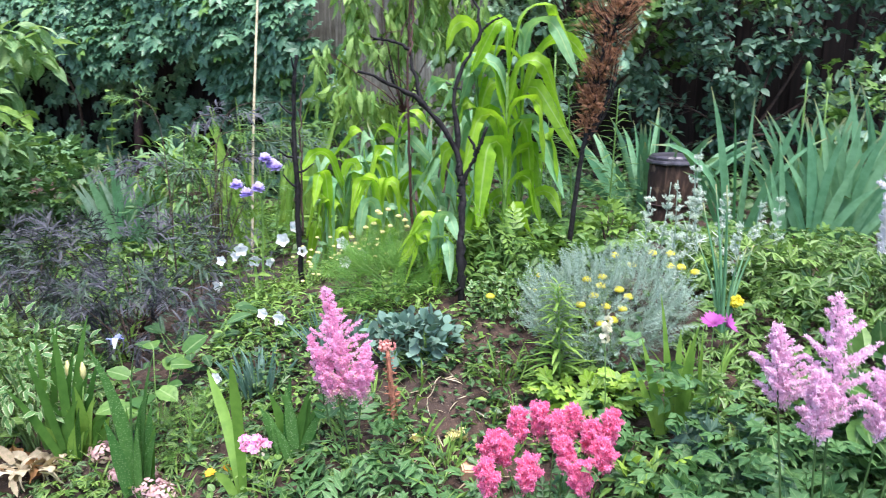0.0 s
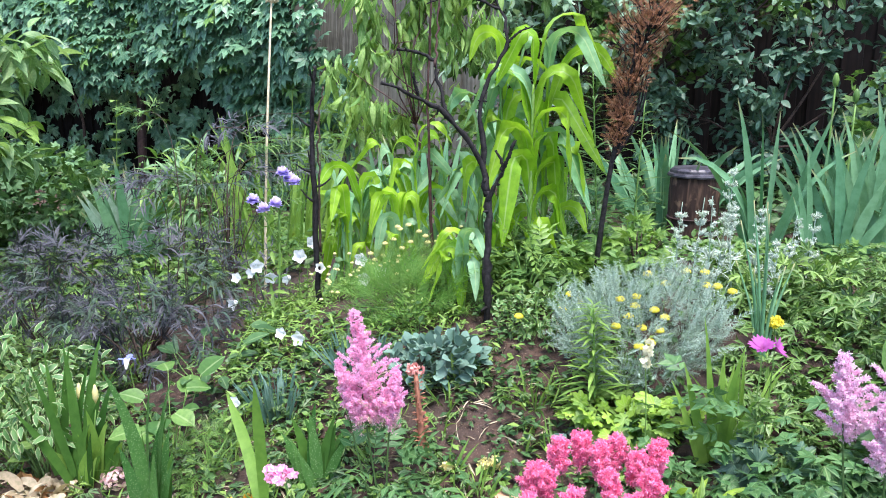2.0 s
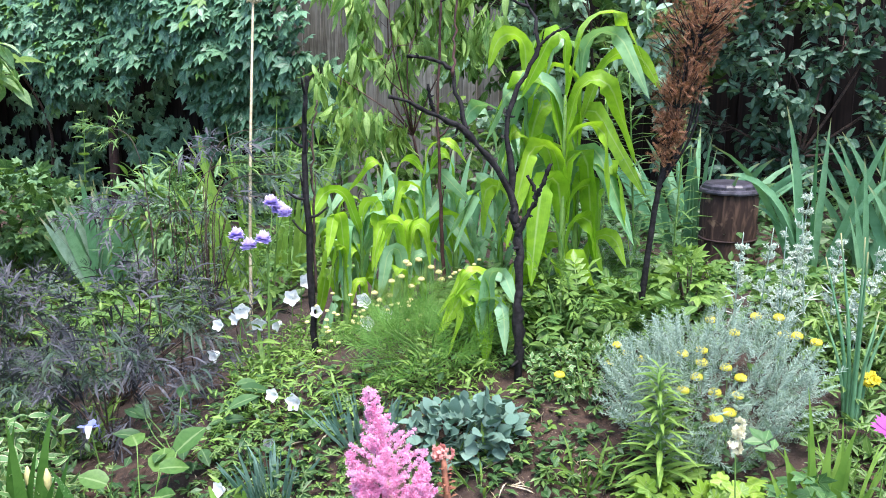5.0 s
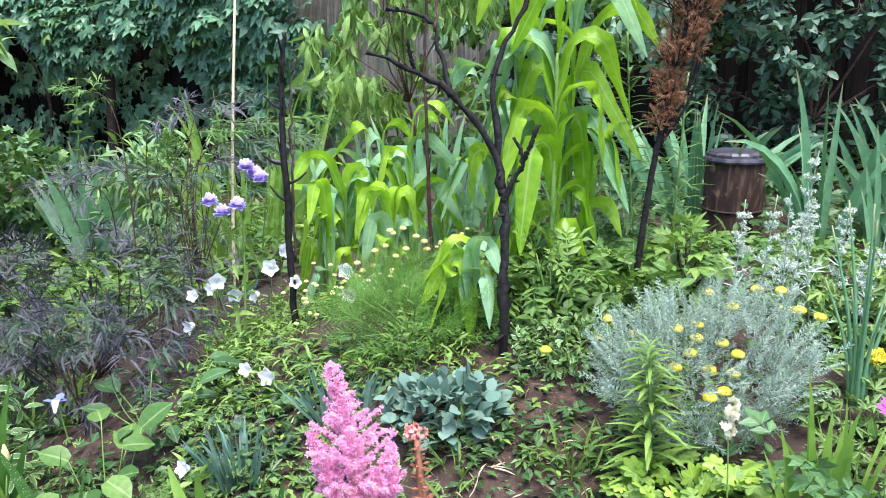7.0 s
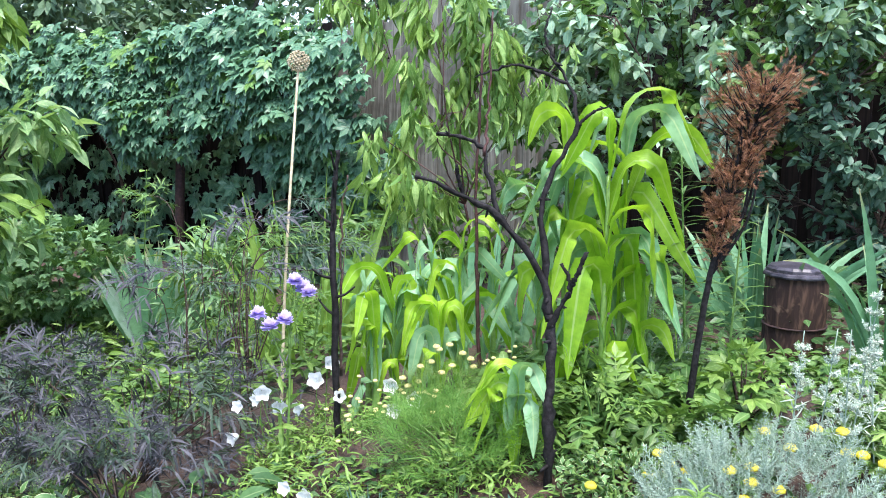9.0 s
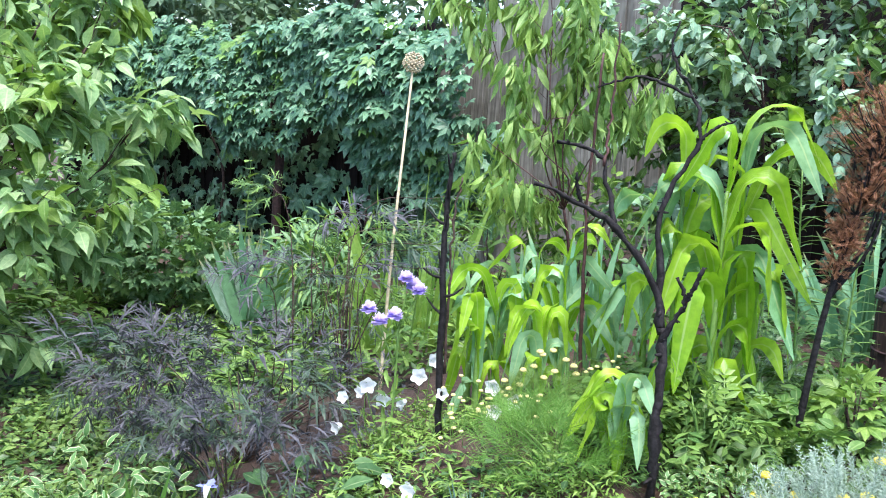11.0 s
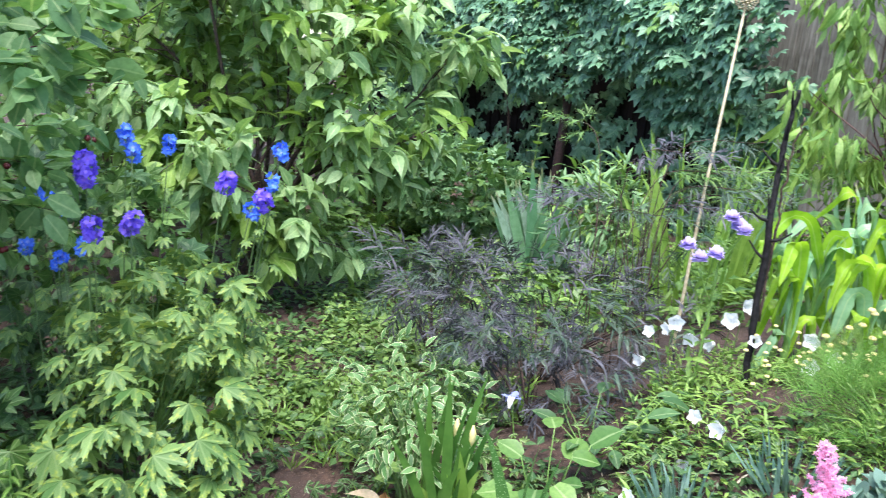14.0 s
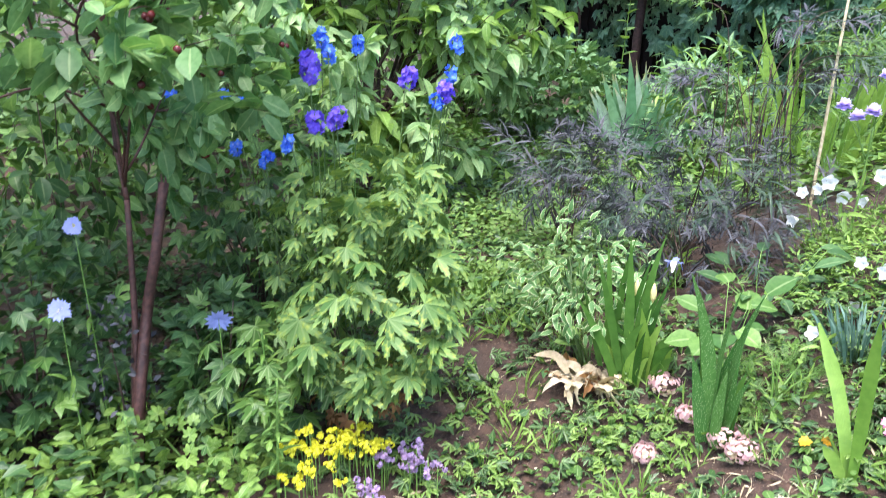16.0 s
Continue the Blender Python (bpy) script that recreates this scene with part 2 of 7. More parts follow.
M = {
    "soil": soil_mat("damp_brown_soil"),
    "char": bark_mat("charred_bark", (0.006, 0.005, 0.005), (0.022, 0.02, 0.021), 60, 0.7, 0.9, 0.2),
    "twig": bark_mat("dark_twig_bark", (0.03, 0.02, 0.016), (0.10, 0.06, 0.045), 70),
    "redbark": bark_mat("reddish_brown_bark", (0.035, 0.013, 0.011), (0.085, 0.034, 0.027), 50, 0.6),
    "grebark": bark_mat("grey_green_bark", (0.07, 0.07, 0.05), (0.16, 0.15, 0.12), 50),
    "log": stump_mat("stump_bark", (0.035, 0.022, 0.018), (0.1, 0.06, 0.042), (0.2, 0.13, 0.085)),
    "cap": bark_mat("grey_violet_lid", (0.03, 0.027, 0.034), (0.085, 0.078, 0.095), 30, 0.4, 0.2),
    "straw": bark_mat("straw_stalk", (0.42, 0.35, 0.21), (0.58, 0.51, 0.34), 40, 0.6, 0.2),
    "stem": leaf_mat("green_stem", (0.12, 0.24, 0.05), (0.2, 0.33, 0.09), trans=0.1),
    "stemdk": leaf_mat("dark_green_stem", (0.05, 0.10, 0.03), (0.09, 0.15, 0.05), trans=0.05),
    "fence": wood_mat("weathered_fence_board", (0.18, 0.175, 0.15), (0.27, 0.26, 0.225), (0.12, 0.115, 0.097)),
    # Near-black copy of the fence board: the shade is put into its colour.
    "fencedk": wood_mat("shaded_fence_board", (0.009, 0.006, 0.006), (0.02, 0.014, 0.013), (0.006, 0.005, 0.005)),
    "vine": leaf_mat("creeper_leaf", (0.06, 0.155, 0.09), (0.165, 0.32, 0.19), 0.33, 0.22, rib=0.25),
    "vinelt": leaf_mat("young_creeper_leaf", (0.10, 0.22, 0.05), (0.17, 0.32, 0.08), 0.45, 0.3, rib=0.25),
    "peach": leaf_mat("peach_leaf", (0.13, 0.27, 0.06), (0.33, 0.48, 0.15), 0.45, 0.35, rib=0.25),
    "apple": leaf_mat("apricot_leaf", (0.2, 0.35, 0.23), (0.4, 0.55, 0.4), 0.38, 0.28, rib=0.3),
    "darkleaf": leaf_mat("dark_shrub_leaf", (0.037, 0.093, 0.06), (0.105, 0.19, 0.13), 0.45, 0.2, rib=0.1),
    "cherry": leaf_mat("cherry_leaf", (0.17, 0.31, 0.12), (0.35, 0.5, 0.24), 0.45, 0.42, rib=0.4),
    "berryleaf": leaf_mat("serviceberry_leaf", (0.08, 0.19, 0.07), (0.22, 0.37, 0.15), 0.45, 0.5, rib=0.3),
    "corn": leaf_mat("corn_leaf", (0.23, 0.44, 0.025), (0.38, 0.60, 0.05), 0.28, 0.5, rib=0.4, ripple=0.15, scale=25),
    # Pale bluish copy of the corn leaf; sky sheen is painted into its colour.
    "corncool": leaf_mat("corn_leaf_sky_sheen", (0.2, 0.4, 0.19), (0.34, 0.54, 0.32), 0.24, 0.35, rib=0.4, ripple=0.15, scale=25),
    "iris": leaf_mat("iris_leaf", (0.085, 0.23, 0.115), (0.2, 0.38, 0.2), 0.5, 0.2, ripple=0.25, scale=20, tip=(0.3, 0.3, 0.14)),
    "irispale": leaf_mat("pale_iris_leaf", (0.2, 0.33, 0.24), (0.34, 0.47, 0.36), 0.55, 0.25, ripple=0.25, scale=20, tip=(0.45, 0.42, 0.25)),
    "irisgr": leaf_mat("green_blade", (0.035, 0.11, 0.018), (0.1, 0.22, 0.04), 0.4, 0.3, ripple=0.25, scale=20),
    "lightblade": leaf_mat("light_blade", (0.15, 0.29, 0.045), (0.26, 0.41, 0.085), 0.45, 0.35, ripple=0.2, scale=20),
    "elder": leaf_mat("black_lace_leaf", (0.028, 0.029, 0.037), (0.112, 0.11, 0.13), 0.6, 0.1),
    "eldergr": leaf_mat("dark_green_lace_leaf", (0.04, 0.075, 0.05), (0.08, 0.12, 0.08), 0.45, 0.15),
    "silver": leaf_mat("silver_needle_leaf", (0.22, 0.31, 0.25), (0.4, 0.5, 0.42), 0.8, 0.15),
    "white_art": leaf_mat("white_felted_leaf", (0.46, 0.53, 0.45), (0.68, 0.73, 0.64), 0.8, 0.1),
    "sedum": leaf_mat("blue_green_fleshy_leaf", (0.095, 0.185, 0.14), (0.19, 0.29, 0.235), 0.75, 0.1),
    "spurge": leaf_mat("blue_spurge_leaf", (0.08, 0.17, 0.13), (0.15, 0.25, 0.2), 0.55, 0.15),
    "dill": leaf_mat("feathery_leaf", (0.10, 0.24, 0.045), (0.19, 0.36, 0.08), 0.5, 0.3),
    "lime": leaf_mat("lime_leaf", (0.25, 0.42, 0.045), (0.38, 0.55, 0.09), 0.45, 0.35, rib=0.3),
    "green": leaf_mat("garden_leaf", (0.055, 0.135, 0.03), (0.15, 0.265, 0.062), 0.42, 0.28, rib=0.25),
    "rasp": leaf_mat("raspberry_leaf", (0.085, 0.19, 0.075), (0.19, 0.33, 0.15), 0.45, 0.28, rib=0.25),
    "greenlt": leaf_mat("fresh_garden_leaf", (0.125, 0.24, 0.045), (0.235, 0.365, 0.08), 0.45, 0.32, rib=0.25),
    "greenyl": leaf_mat("yellow_green_cover_leaf", (0.085, 0.18, 0.04), (0.2, 0.31, 0.085), 0.5, 0.3, rib=0.2),
    # Deep green leaf; under the fruit tree its dark tone also paints shade.
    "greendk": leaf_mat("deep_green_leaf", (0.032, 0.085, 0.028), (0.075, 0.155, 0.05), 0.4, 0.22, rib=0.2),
    "astleaf": leaf_mat("astilbe_leaf", (0.05, 0.135, 0.045), (0.11, 0.22, 0.075), 0.42, 0.25, rib=0.25),
    "varieg": leaf_mat("white_edged_leaf", (0.08, 0.19, 0.06), (0.14, 0.27, 0.09), 0.45, 0.25, edge=(0.5, 0.56, 0.32), edge_at=0.39),
    "spotted": leaf_mat("white_spotted_leaf", (0.04, 0.14, 0.03), (0.09, 0.21, 0.05), 0.35, 0.25, spots=(0.3, 0.42, 0.22)),
    "delph": leaf_mat("delphinium_leaf", (0.055, 0.14, 0.035), (0.175, 0.29, 0.085), 0.55, 0.32, rib=0.12, tint=(0.3, 0.36, 0.05)),
    "dry": leaf_mat("dry_tan_leaf", (0.34, 0.26, 0.17), (0.66, 0.55, 0.41), 0.85, 0.2),
    "drybrown": leaf_mat("dry_brown_leaf", (0.16, 0.07, 0.03), (0.3, 0.15, 0.06), 0.8, 0.2),
    "rust": leaf_mat("rusty_needle", (0.17, 0.07, 0.042), (0.45, 0.22, 0.125), 0.8, 0.2),
    "white": petal_mat("white_petal", (0.82, 0.84, 0.82), (0.9, 0.9, 0.88)),
    "lilac": petal_mat("lilac_petal", (0.48, 0.38, 0.8), (0.7, 0.6, 0.92), centre=(0.6, 0.5, 0.85)),
    "lilacpale": petal_mat("pale_lilac_petal", (0.72, 0.62, 0.86), (0.88, 0.8, 0.9)),
    "pink": petal_mat("pink_floret", (0.94, 0.38, 0.62), (0.98, 0.6, 0.78)),
    "pinkpale": petal_mat("fading_pink_floret", (0.6, 0.35, 0.36), (0.78, 0.54, 0.52)),
    "mauvepink": petal_mat("mauve_pink_floret", (0.84, 0.45, 0.65), (0.95, 0.72, 0.84)),
    "whitelilac": petal_mat("white_lilac_floret", (0.8, 0.77, 0.8), (0.9, 0.88, 0.88)),
    "hot": petal_mat("crimson_pink_floret", (0.92, 0.14, 0.35), (0.98, 0.4, 0.56)),
    "magenta": petal_mat("magenta_petal", (0.34, 0.04, 0.27), (0.52, 0.13, 0.42), centre=(0.25, 0.03, 0.18)),
    "yellow": petal_mat("yellow_floret", (0.8, 0.66, 0.04), (0.86, 0.8, 0.1)),
    "cream": petal_mat("cream_petal", (0.78, 0.74, 0.5), (0.88, 0.85, 0.66)),
    "lemon": petal_mat("lemon_floret", (0.7, 0.68, 0.02), (0.82, 0.8, 0.08)),
    "paleyel": petal_mat("pale_yellow_floret", (0.75, 0.66, 0.22), (0.82, 0.76, 0.4)),
    "orange": petal_mat("orange_petal", (0.85, 0.36, 0.02), (0.9, 0.5, 0.03)),
    "blue": petal_mat("blue_petal", (0.04, 0.15, 0.8), (0.12, 0.34, 0.95), centre=(0.3, 0.4, 0.85)),
    "violet": petal_mat("violet_petal", (0.13, 0.07, 0.68), (0.29, 0.18, 0.88), centre=(0.3, 0.15, 0.7)),
    "paleblue": petal_mat("pale_blue_petal", (0.22, 0.28, 0.64), (0.36, 0.4, 0.74)),
    "mauve": petal_mat("mauve_petal", (0.4, 0.27, 0.48), (0.55, 0.4, 0.6)),
    "redstalk": leaf_mat("red_brown_scale", (0.27, 0.09, 0.06), (0.42, 0.18, 0.11), 0.6, 0.1),
    "coral": petal_mat("coral_floret", (0.75, 0.3, 0.27), (0.85, 0.5, 0.42)),
    "fruit": leaf_mat("green_fruit_skin", (0.22, 0.3, 0.07), (0.32, 0.38, 0.12), 0.4, 0.0),
    "berry": leaf_mat("dark_red_berry", (0.045, 0.008, 0.012), (0.15, 0.02, 0.022), 0.25, 0.0),
    "brick": bark_mat("orange_brick", (0.5, 0.26, 0.16), (0.66, 0.42, 0.28), 30, 0.9, 0.3),
    "rustpost": bark_mat("rusty_iron_post", (0.02, 0.011, 0.01), (0.05, 0.025, 0.022), 30, 0.8, 0.3),
    "far": leaf_mat("distant_leaf", (0.09, 0.17, 0.10), (0.17, 0.27, 0.15), 0.5, 0.2),
}

# ---------------------------------------------------------------- geometry helpers
R = np.random.RandomState(7)


def sm(a, b, v):
    s = np.clip((v - a) / (b - a), 0, 1)
    return s * s * (3 - 2 * s)


def gz(x, y):
    """Height of the ground: the bed rises away from the path, and falls off towards the shady side."""
    return -0.52 * (1 - sm(0.2, 1.9, y)) * (0.3 + 0.7 * sm(-1.6, -0.85, x)) - 0.75 * (1 - sm(-2.2, 0.9, x)) - 0.1 * sm(2.3, 3.2, y) * sm(0.6, 1.5, x)


class Geo:
    """Collects vertices, faces and uv of one mesh."""

    def __init__(self):
        self.v, self.loops, self.sizes, self.uv, self.n = [], [], [], [], 0

    def add(self, v, faces, uv=None):
        v = np.asarray(v, float)
        flat = np.concatenate([np.asarray(f) for f in faces])
        self.loops.append(flat + self.n)
        self.sizes.append(np.array([len(f) for f in faces]))
        u = np.zeros((len(v), 2)) + 0.5 if uv is None else np.asarray(uv)
        self.uv.append(u[flat])
        self.v.append(v)
        self.n += len(v)
        return self

    def scatter(self, tpl, rot, pos, scale):
        """Copies of a template; rot (n,3,3), pos (n,3), scale (n,) or (n,3)."""
        v, faces, uv = tpl
        n, k = len(pos), len(v)
        if not n:
            return self
        scale = np.asarray(scale, float)
        sv = v[None] * (scale[:, None, :] if scale.ndim == 2 else scale[:, None, None])
        w = np.einsum("nij,nkj->nki", rot, sv) + np.asarray(pos)[:, None]
        flat = np.concatenate([np.asarray(f) for f in faces])
        sizes = np.array([len(f) for f in faces])
        self.v.append(w.reshape(-1, 3))
        self.loops.append((flat[None] + (np.arange(n) * k)[:, None]).ravel() + self.n)
        self.sizes.append(np.tile(sizes, n))
        self.uv.append(np.tile(uv[flat], (n, 1)))
        self.n += n * k
        return self

    def mesh(self, name, smooth=True):
        me = bpy.data.meshes.new(name)
        v, loops, sizes = np.concatenate(self.v), np.concatenate(self.loops), np.concatenate(self.sizes)
        me.vertices.add(len(v))
        me.vertices.foreach_set("co", v.ravel())
        me.loops.add(len(loops))
        me.loops.foreach_set("vertex_index", loops.astype(np.int32))
        me.polygons.add(len(sizes))
        me.polygons.foreach_set("loop_start", (np.cumsum(sizes) - sizes).astype(np.int32))
        me.update(calc_edges=True)
        me.uv_layers.new(name="UVMap").data.foreach_set("uv", np.concatenate(self.uv).ravel())
        me.polygons.foreach_set("use_smooth", np.full(len(sizes), smooth))
        me.validate()
        return me


def unit(v):
    v = np.asarray(v, float)
    return v / (np.linalg.norm(v, axis=-1, keepdims=True) + 1e-9)


def orient(d, nrm):
    """Turns whose y runs along d and whose z lies near nrm."""
    y = unit(d)
    x = unit(np.cross(y, np.asarray(nrm, float) + 1e-4))
    return np.stack([x, y, np.cross(x, y)], -1)


def ribbon(path, width, nrm, fold=0.0, wave=0.0, waves=3.0):
    """A leaf along a path: three vertices a row; fold lifts the edges, wave frills them."""
    path, width = np.asarray(path, float), np.asarray(width, float)
    t = unit(np.gradient(path, axis=0))
    x = unit(np.cross(t, np.asarray(nrm, float) + 1e-4))
    z = np.cross(x, t)
    s = np.linspace(0, 1, len(path))
    a = fold * width + wave * width * np.sin(s * waves * 6.28)
    b = fold * width + wave * width * np.sin(s * waves * 6.28 + 2.0)
    v = np.stack([path - x * width[:, None] / 2 + z * a[:, None], path, path + x * width[:, None] / 2 + z * b[:, None]], 1).reshape(-1, 3)
    uv = np.stack([np.tile([0.0, 0.5, 1.0], len(path)), np.repeat(s, 3)], -1)
    f = []
    for i in range(len(path) - 1):
        o = 3 * i
        f += [(o, o + 1, o + 4, o + 3), (o + 1, o + 2, o + 5, o + 4)]
    return v, f, uv


def leaf_tpl(n=4, w=0.5, peak=0.4, fold=0.2, droop=0.25, wave=0.0, base=0.15):
    """A leaf one metre long along +y."""
    s = np.linspace(0, 1, n + 1)
    prof = np.where(s < peak, base + (1 - base) * np.sin(s / peak * 1.5708), np.cos(np.clip((s - peak) / (1 - peak), 0, 0.999) * 1.5708) ** 0.9)
    prof[-1] = 0.03
    path = np.stack([0 * s, s, -droop * s ** 2], -1)
    return ribbon(path, w * prof, (0, 0, 1), fold, wave)


def joined(parts):
    v, f, uv, n = [], [], [], 0
    for pv, pf, puv in parts:
        v.append(pv)
        f += [tuple(i + n for i in q) for q in pf]
        uv.append(puv)
        n += len(pv)
    return np.concatenate(v), f, np.concatenate(uv)


def turned(tpl, ang, scale=1.0, at=(0, 0, 0), tilt=0.0):
    v, f, uv = tpl
    c, s = math.cos(ang), math.sin(ang)
    ct, st = math.cos(tilt), math.sin(tilt)
    a = v * scale
    a = np.stack([a[:, 0], a[:, 1] * ct - a[:, 2] * st, a[:, 1] * st + a[:, 2] * ct], -1)
    return np.stack([a[:, 0] * c - a[:, 1] * s, a[:, 0] * s + a[:, 1] * c, a[:, 2]], -1) + at, f, uv


OVATE = leaf_tpl(4, 0.55, 0.42, 0.12, 0.22)
OVATE_LO = leaf_tpl(2, 0.55, 0.45, 0.12, 0.2)
SERVICE = leaf_tpl(5, 0.64, 0.48, 0.1, 0.15, 0.03, 0.35)
WAVY = leaf_tpl(6, 0.38, 0.42, 0.14, 0.4, 0.09)
ROUND = leaf_tpl(4, 0.85, 0.45, 0.1, 0.15, base=0.5)
HEART = leaf_tpl(5, 0.9, 0.3, 0.1, 0.2, base=0.75)
LANCE = leaf_tpl(5, 0.24, 0.35, 0.18, 0.45)
NARROW = leaf_tpl(3, 0.10, 0.4, 0.2, 0.3)
def sliver(w):
    """The smallest leaf: one four-cornered face."""
    return np.array([(0, 0, 0), (w / 2, 0.45, 0.02), (0, 1, -0.05), (-w / 2, 0.45, 0.02)], float), [(0, 1, 2, 3)], np.array([(0.5, 0), (1, 0.5), (0.5, 1), (0, 0.5)], float)


NEEDLE = sliver(0.05)
PETAL = leaf_tpl(3, 0.6, 0.65, 0.08, 0.12, base=0.3)
RAY = leaf_tpl(3, 0.34, 0.6, 0.1, 0.15, base=0.3)
LOBE = leaf_tpl(2, 0.52, 0.55, 0.1, 0.25)
PALM5 = joined([turned(LOBE, a, k) for a, k in ((0, 1.0), (0.75, 0.9), (-0.75, 0.9), (1.6, 0.62), (-1.6, 0.62))])
def cut_lobe(droop=0.3):
    """Half a jagged lobe and its mirror, one metre long."""
    h = np.array([(0.0, 0.0), (0.05, 0.02), (0.11, 0.3), (0.23, 0.40), (0.17, 0.50), (0.31, 0.64), (0.19, 0.70), (0.20, 0.88), (0.07, 0.82), (0.0, 1.0)])
    v, f, uv = [], [], []
    for s in (1, -1):
        o = len(v)
        v += [(s * x, y, -droop * y * y + 0.35 * x) for x, y in h]
        uv += [(0.5 + s * x, y) for x, y in h]
        f.append(tuple(range(o, o + len(h)))[::s])
    return np.array(v, float), f, np.array(uv, float)


CUTLOBE = cut_lobe()
CUTLOBE[0][:, 0] *= 0.66
CUT5 = joined([turned(CUTLOBE, a, k) for a, k in ((0, 1.0), (0.56, 0.95), (-0.56, 0.95), (1.15, 0.82), (-1.15, 0.82), (1.8, 0.6), (-1.8, 0.6))])
def small_lobe():
    h = np.array([(0.0, 0.0), (0.13, 0.35), (0.09, 0.5), (0.2, 0.66), (0.0, 1.0)])
    v, f, uv = [], [], []
    for s in (1, -1):
        o = len(v)
        v += [(s * x, y, -0.3 * y * y + 0.35 * x) for x, y in h]
        uv += [(0.5 + s * x, y) for x, y in h]
        f.append(tuple(range(o, o + len(h)))[::s])
    return np.array(v, float), f, np.array(uv, float)


def palmate(lobes, half, sinus, teeth, droop=0.3):
    """One lobed leaf: a fan of lobes (angle, length) about the stalk, with a sinus between them and toothed edges."""
    v, f, uv = [], [], []
    for a, k in lobes:
        o = len(v)
        rim = [(-half, sinus)]
        rim += [(-half * 0.62, 0.74), (-half * 0.42, 0.68), (-half * 0.36, 0.9), (-half * 0.14, 0.86)] if teeth else [(-half * 0.75, 0.82), (-half * 0.35, 0.97)]
        rim = rim + [(0.0, 1.0)] + [(-t, r) for t, r in rim[::-1]]
        v += [(0, 0, 0.0)] + [(math.sin(a + t) * r * k, math.cos(a + t) * r * k, -droop * (r * k) ** 2 + 0.12 * abs(t) / half * r) for t, r in rim]
        uv += [(0.5, 0.0)] + [(0.5 + 0.5 * t / half, r) for t, r in rim]
        f.append(tuple(range(o, o + len(rim) + 1))[::-1])
    return np.array(v, float), f, np.array(uv, float)


DELPH = palmate([(0, 1.0), (0.66, 0.95), (-0.66, 0.95), (1.32, 0.85), (-1.32, 0.85), (2.0, 0.62), (-2.0, 0.62)], 0.345, 0.5, True, 0.5)
LOBED = palmate([(0, 1.0), (0.8, 0.95), (-0.8, 0.95), (1.6, 0.85), (-1.6, 0.85), (2.4, 0.7), (-2.4, 0.7)], 0.4, 0.72, False, 0.15)


def pointed(n, w, fold, droop, wave=0.02, waves=5.0):
    """A broad leaf drawn out into a long point."""
    s = np.linspace(0, 1, n + 1)
    prof = np.interp(s, [0, 0.1, 0.3, 0.48, 0.72, 0.88, 1], [0.08, 0.5, 0.93, 1.0, 0.62, 0.2, 0.02])
    return ribbon(np.stack([0 * s, s, -droop * s ** 2], -1), w * prof, (0, 0, 1), fold, wave, waves)


CHERRY = pointed(8, 0.46, 0.13, 0.4)
SICKLE = pointed(8, 0.27, 0.16, 0.55, 0.05, 2.5)
CUTLO = joined([turned(small_lobe(), a, k) for a, k in ((0, 1.0), (0.7, 0.9), (-0.7, 0.9), (1.45, 0.7), (-1.45, 0.7))])
TERNATE = joined([turned(OVATE_LO, a, k, p) for a, k, p in ((0, 0.55, (0, 0.5, -0.05)), (1.0, 0.5, (0, 0.5, -0.05)), (-1.0, 0.5, (0, 0.5, -0.05)), (0.9, 0.42, (0, 0.22, 0)), (-0.9, 0.42, (0, 0.22, 0)))] + [leaf_tpl(2, 0.03, 0.3, 0, 0.1)])
PINNATE = joined([turned(leaf_tpl(2, 0.42, 0.42, 0.12, 0.2), s * 1.05, 0.42 * (1 - 0.25 * i / 3), (0, 0.22 + 0.2 * i, -0.03 * i * i)) for i in range(4) for s in (1, -1)]
                 + [turned(leaf_tpl(2, 0.42, 0.42, 0.12, 0.2), 0, 0.4, (0, 0.82, -0.2))] + [leaf_tpl(2, 0.03, 0.3, 0, 0.3)])
def lace_tpl(rs):
    """A finely cut leaf: five thread-like leaflets with side threads."""
    parts = [leaf_tpl(2, 0.025, 0.3, 0, 0.25)]
    for i in range(7):
        s = 1 if i % 2 else -1
        y = 0.18 + 0.09 * i
        a = 0.0 if i == 6 else s * rs.uniform(0.35, 1.3)
        k = rs.uniform(0.4, 0.6) * (1.1 - 0.06 * i)
        p = (0, y, -0.25 * y * y)
        parts.append(turned(leaf_tpl(3, 0.12, 0.35, 0.1, 0.45), a, k, p, rs.uniform(-0.6, 0.6)))
        for j in (0.35, 0.6):
            q = (p[0] - math.sin(a) * k * j, p[1] + math.cos(a) * k * j, p[2] - 0.1 * j)
            for sg in (1, -1):
                parts.append(turned(sliver(0.1), a + sg * 0.7, k * 0.36, q, rs.uniform(-0.3, 0.3)))
    return joined(parts)


LACE = lace_tpl(np.random.RandomState(1))
LACE_B = lace_tpl(np.random.RandomState(2))
FEATHER = joined([turned(NEEDLE, s * 0.8, 0.4 * (1 - 0.6 * abs(i / 8 - 0.35)), (0, 0.1 + 0.85 * i / 8, 0), 0.25 * (i % 3 - 1)) for i in range(9) for s in (1, -1)] + [leaf_tpl(2, 0.03, 0.3, 0, 0)])
SPRIG = joined([turned(NEEDLE, a, 0.32, (0, 0.08 + 0.9 * i / 9, 0), t) for i in range(10) for a, t in ((0.7, 0.2), (-0.7, 0.2), (0.1, 0.75), (0.1, -0.75))])
SHOOT = joined([turned(sliver(0.1), a, 0.3, (0, 0.05 + 0.9 * i / 9, 0), t) for i in range(10) for a, t in ((0.6, 0.2), (-0.6, 0.2), (0.1, 0.7), (0.1, -0.7))])
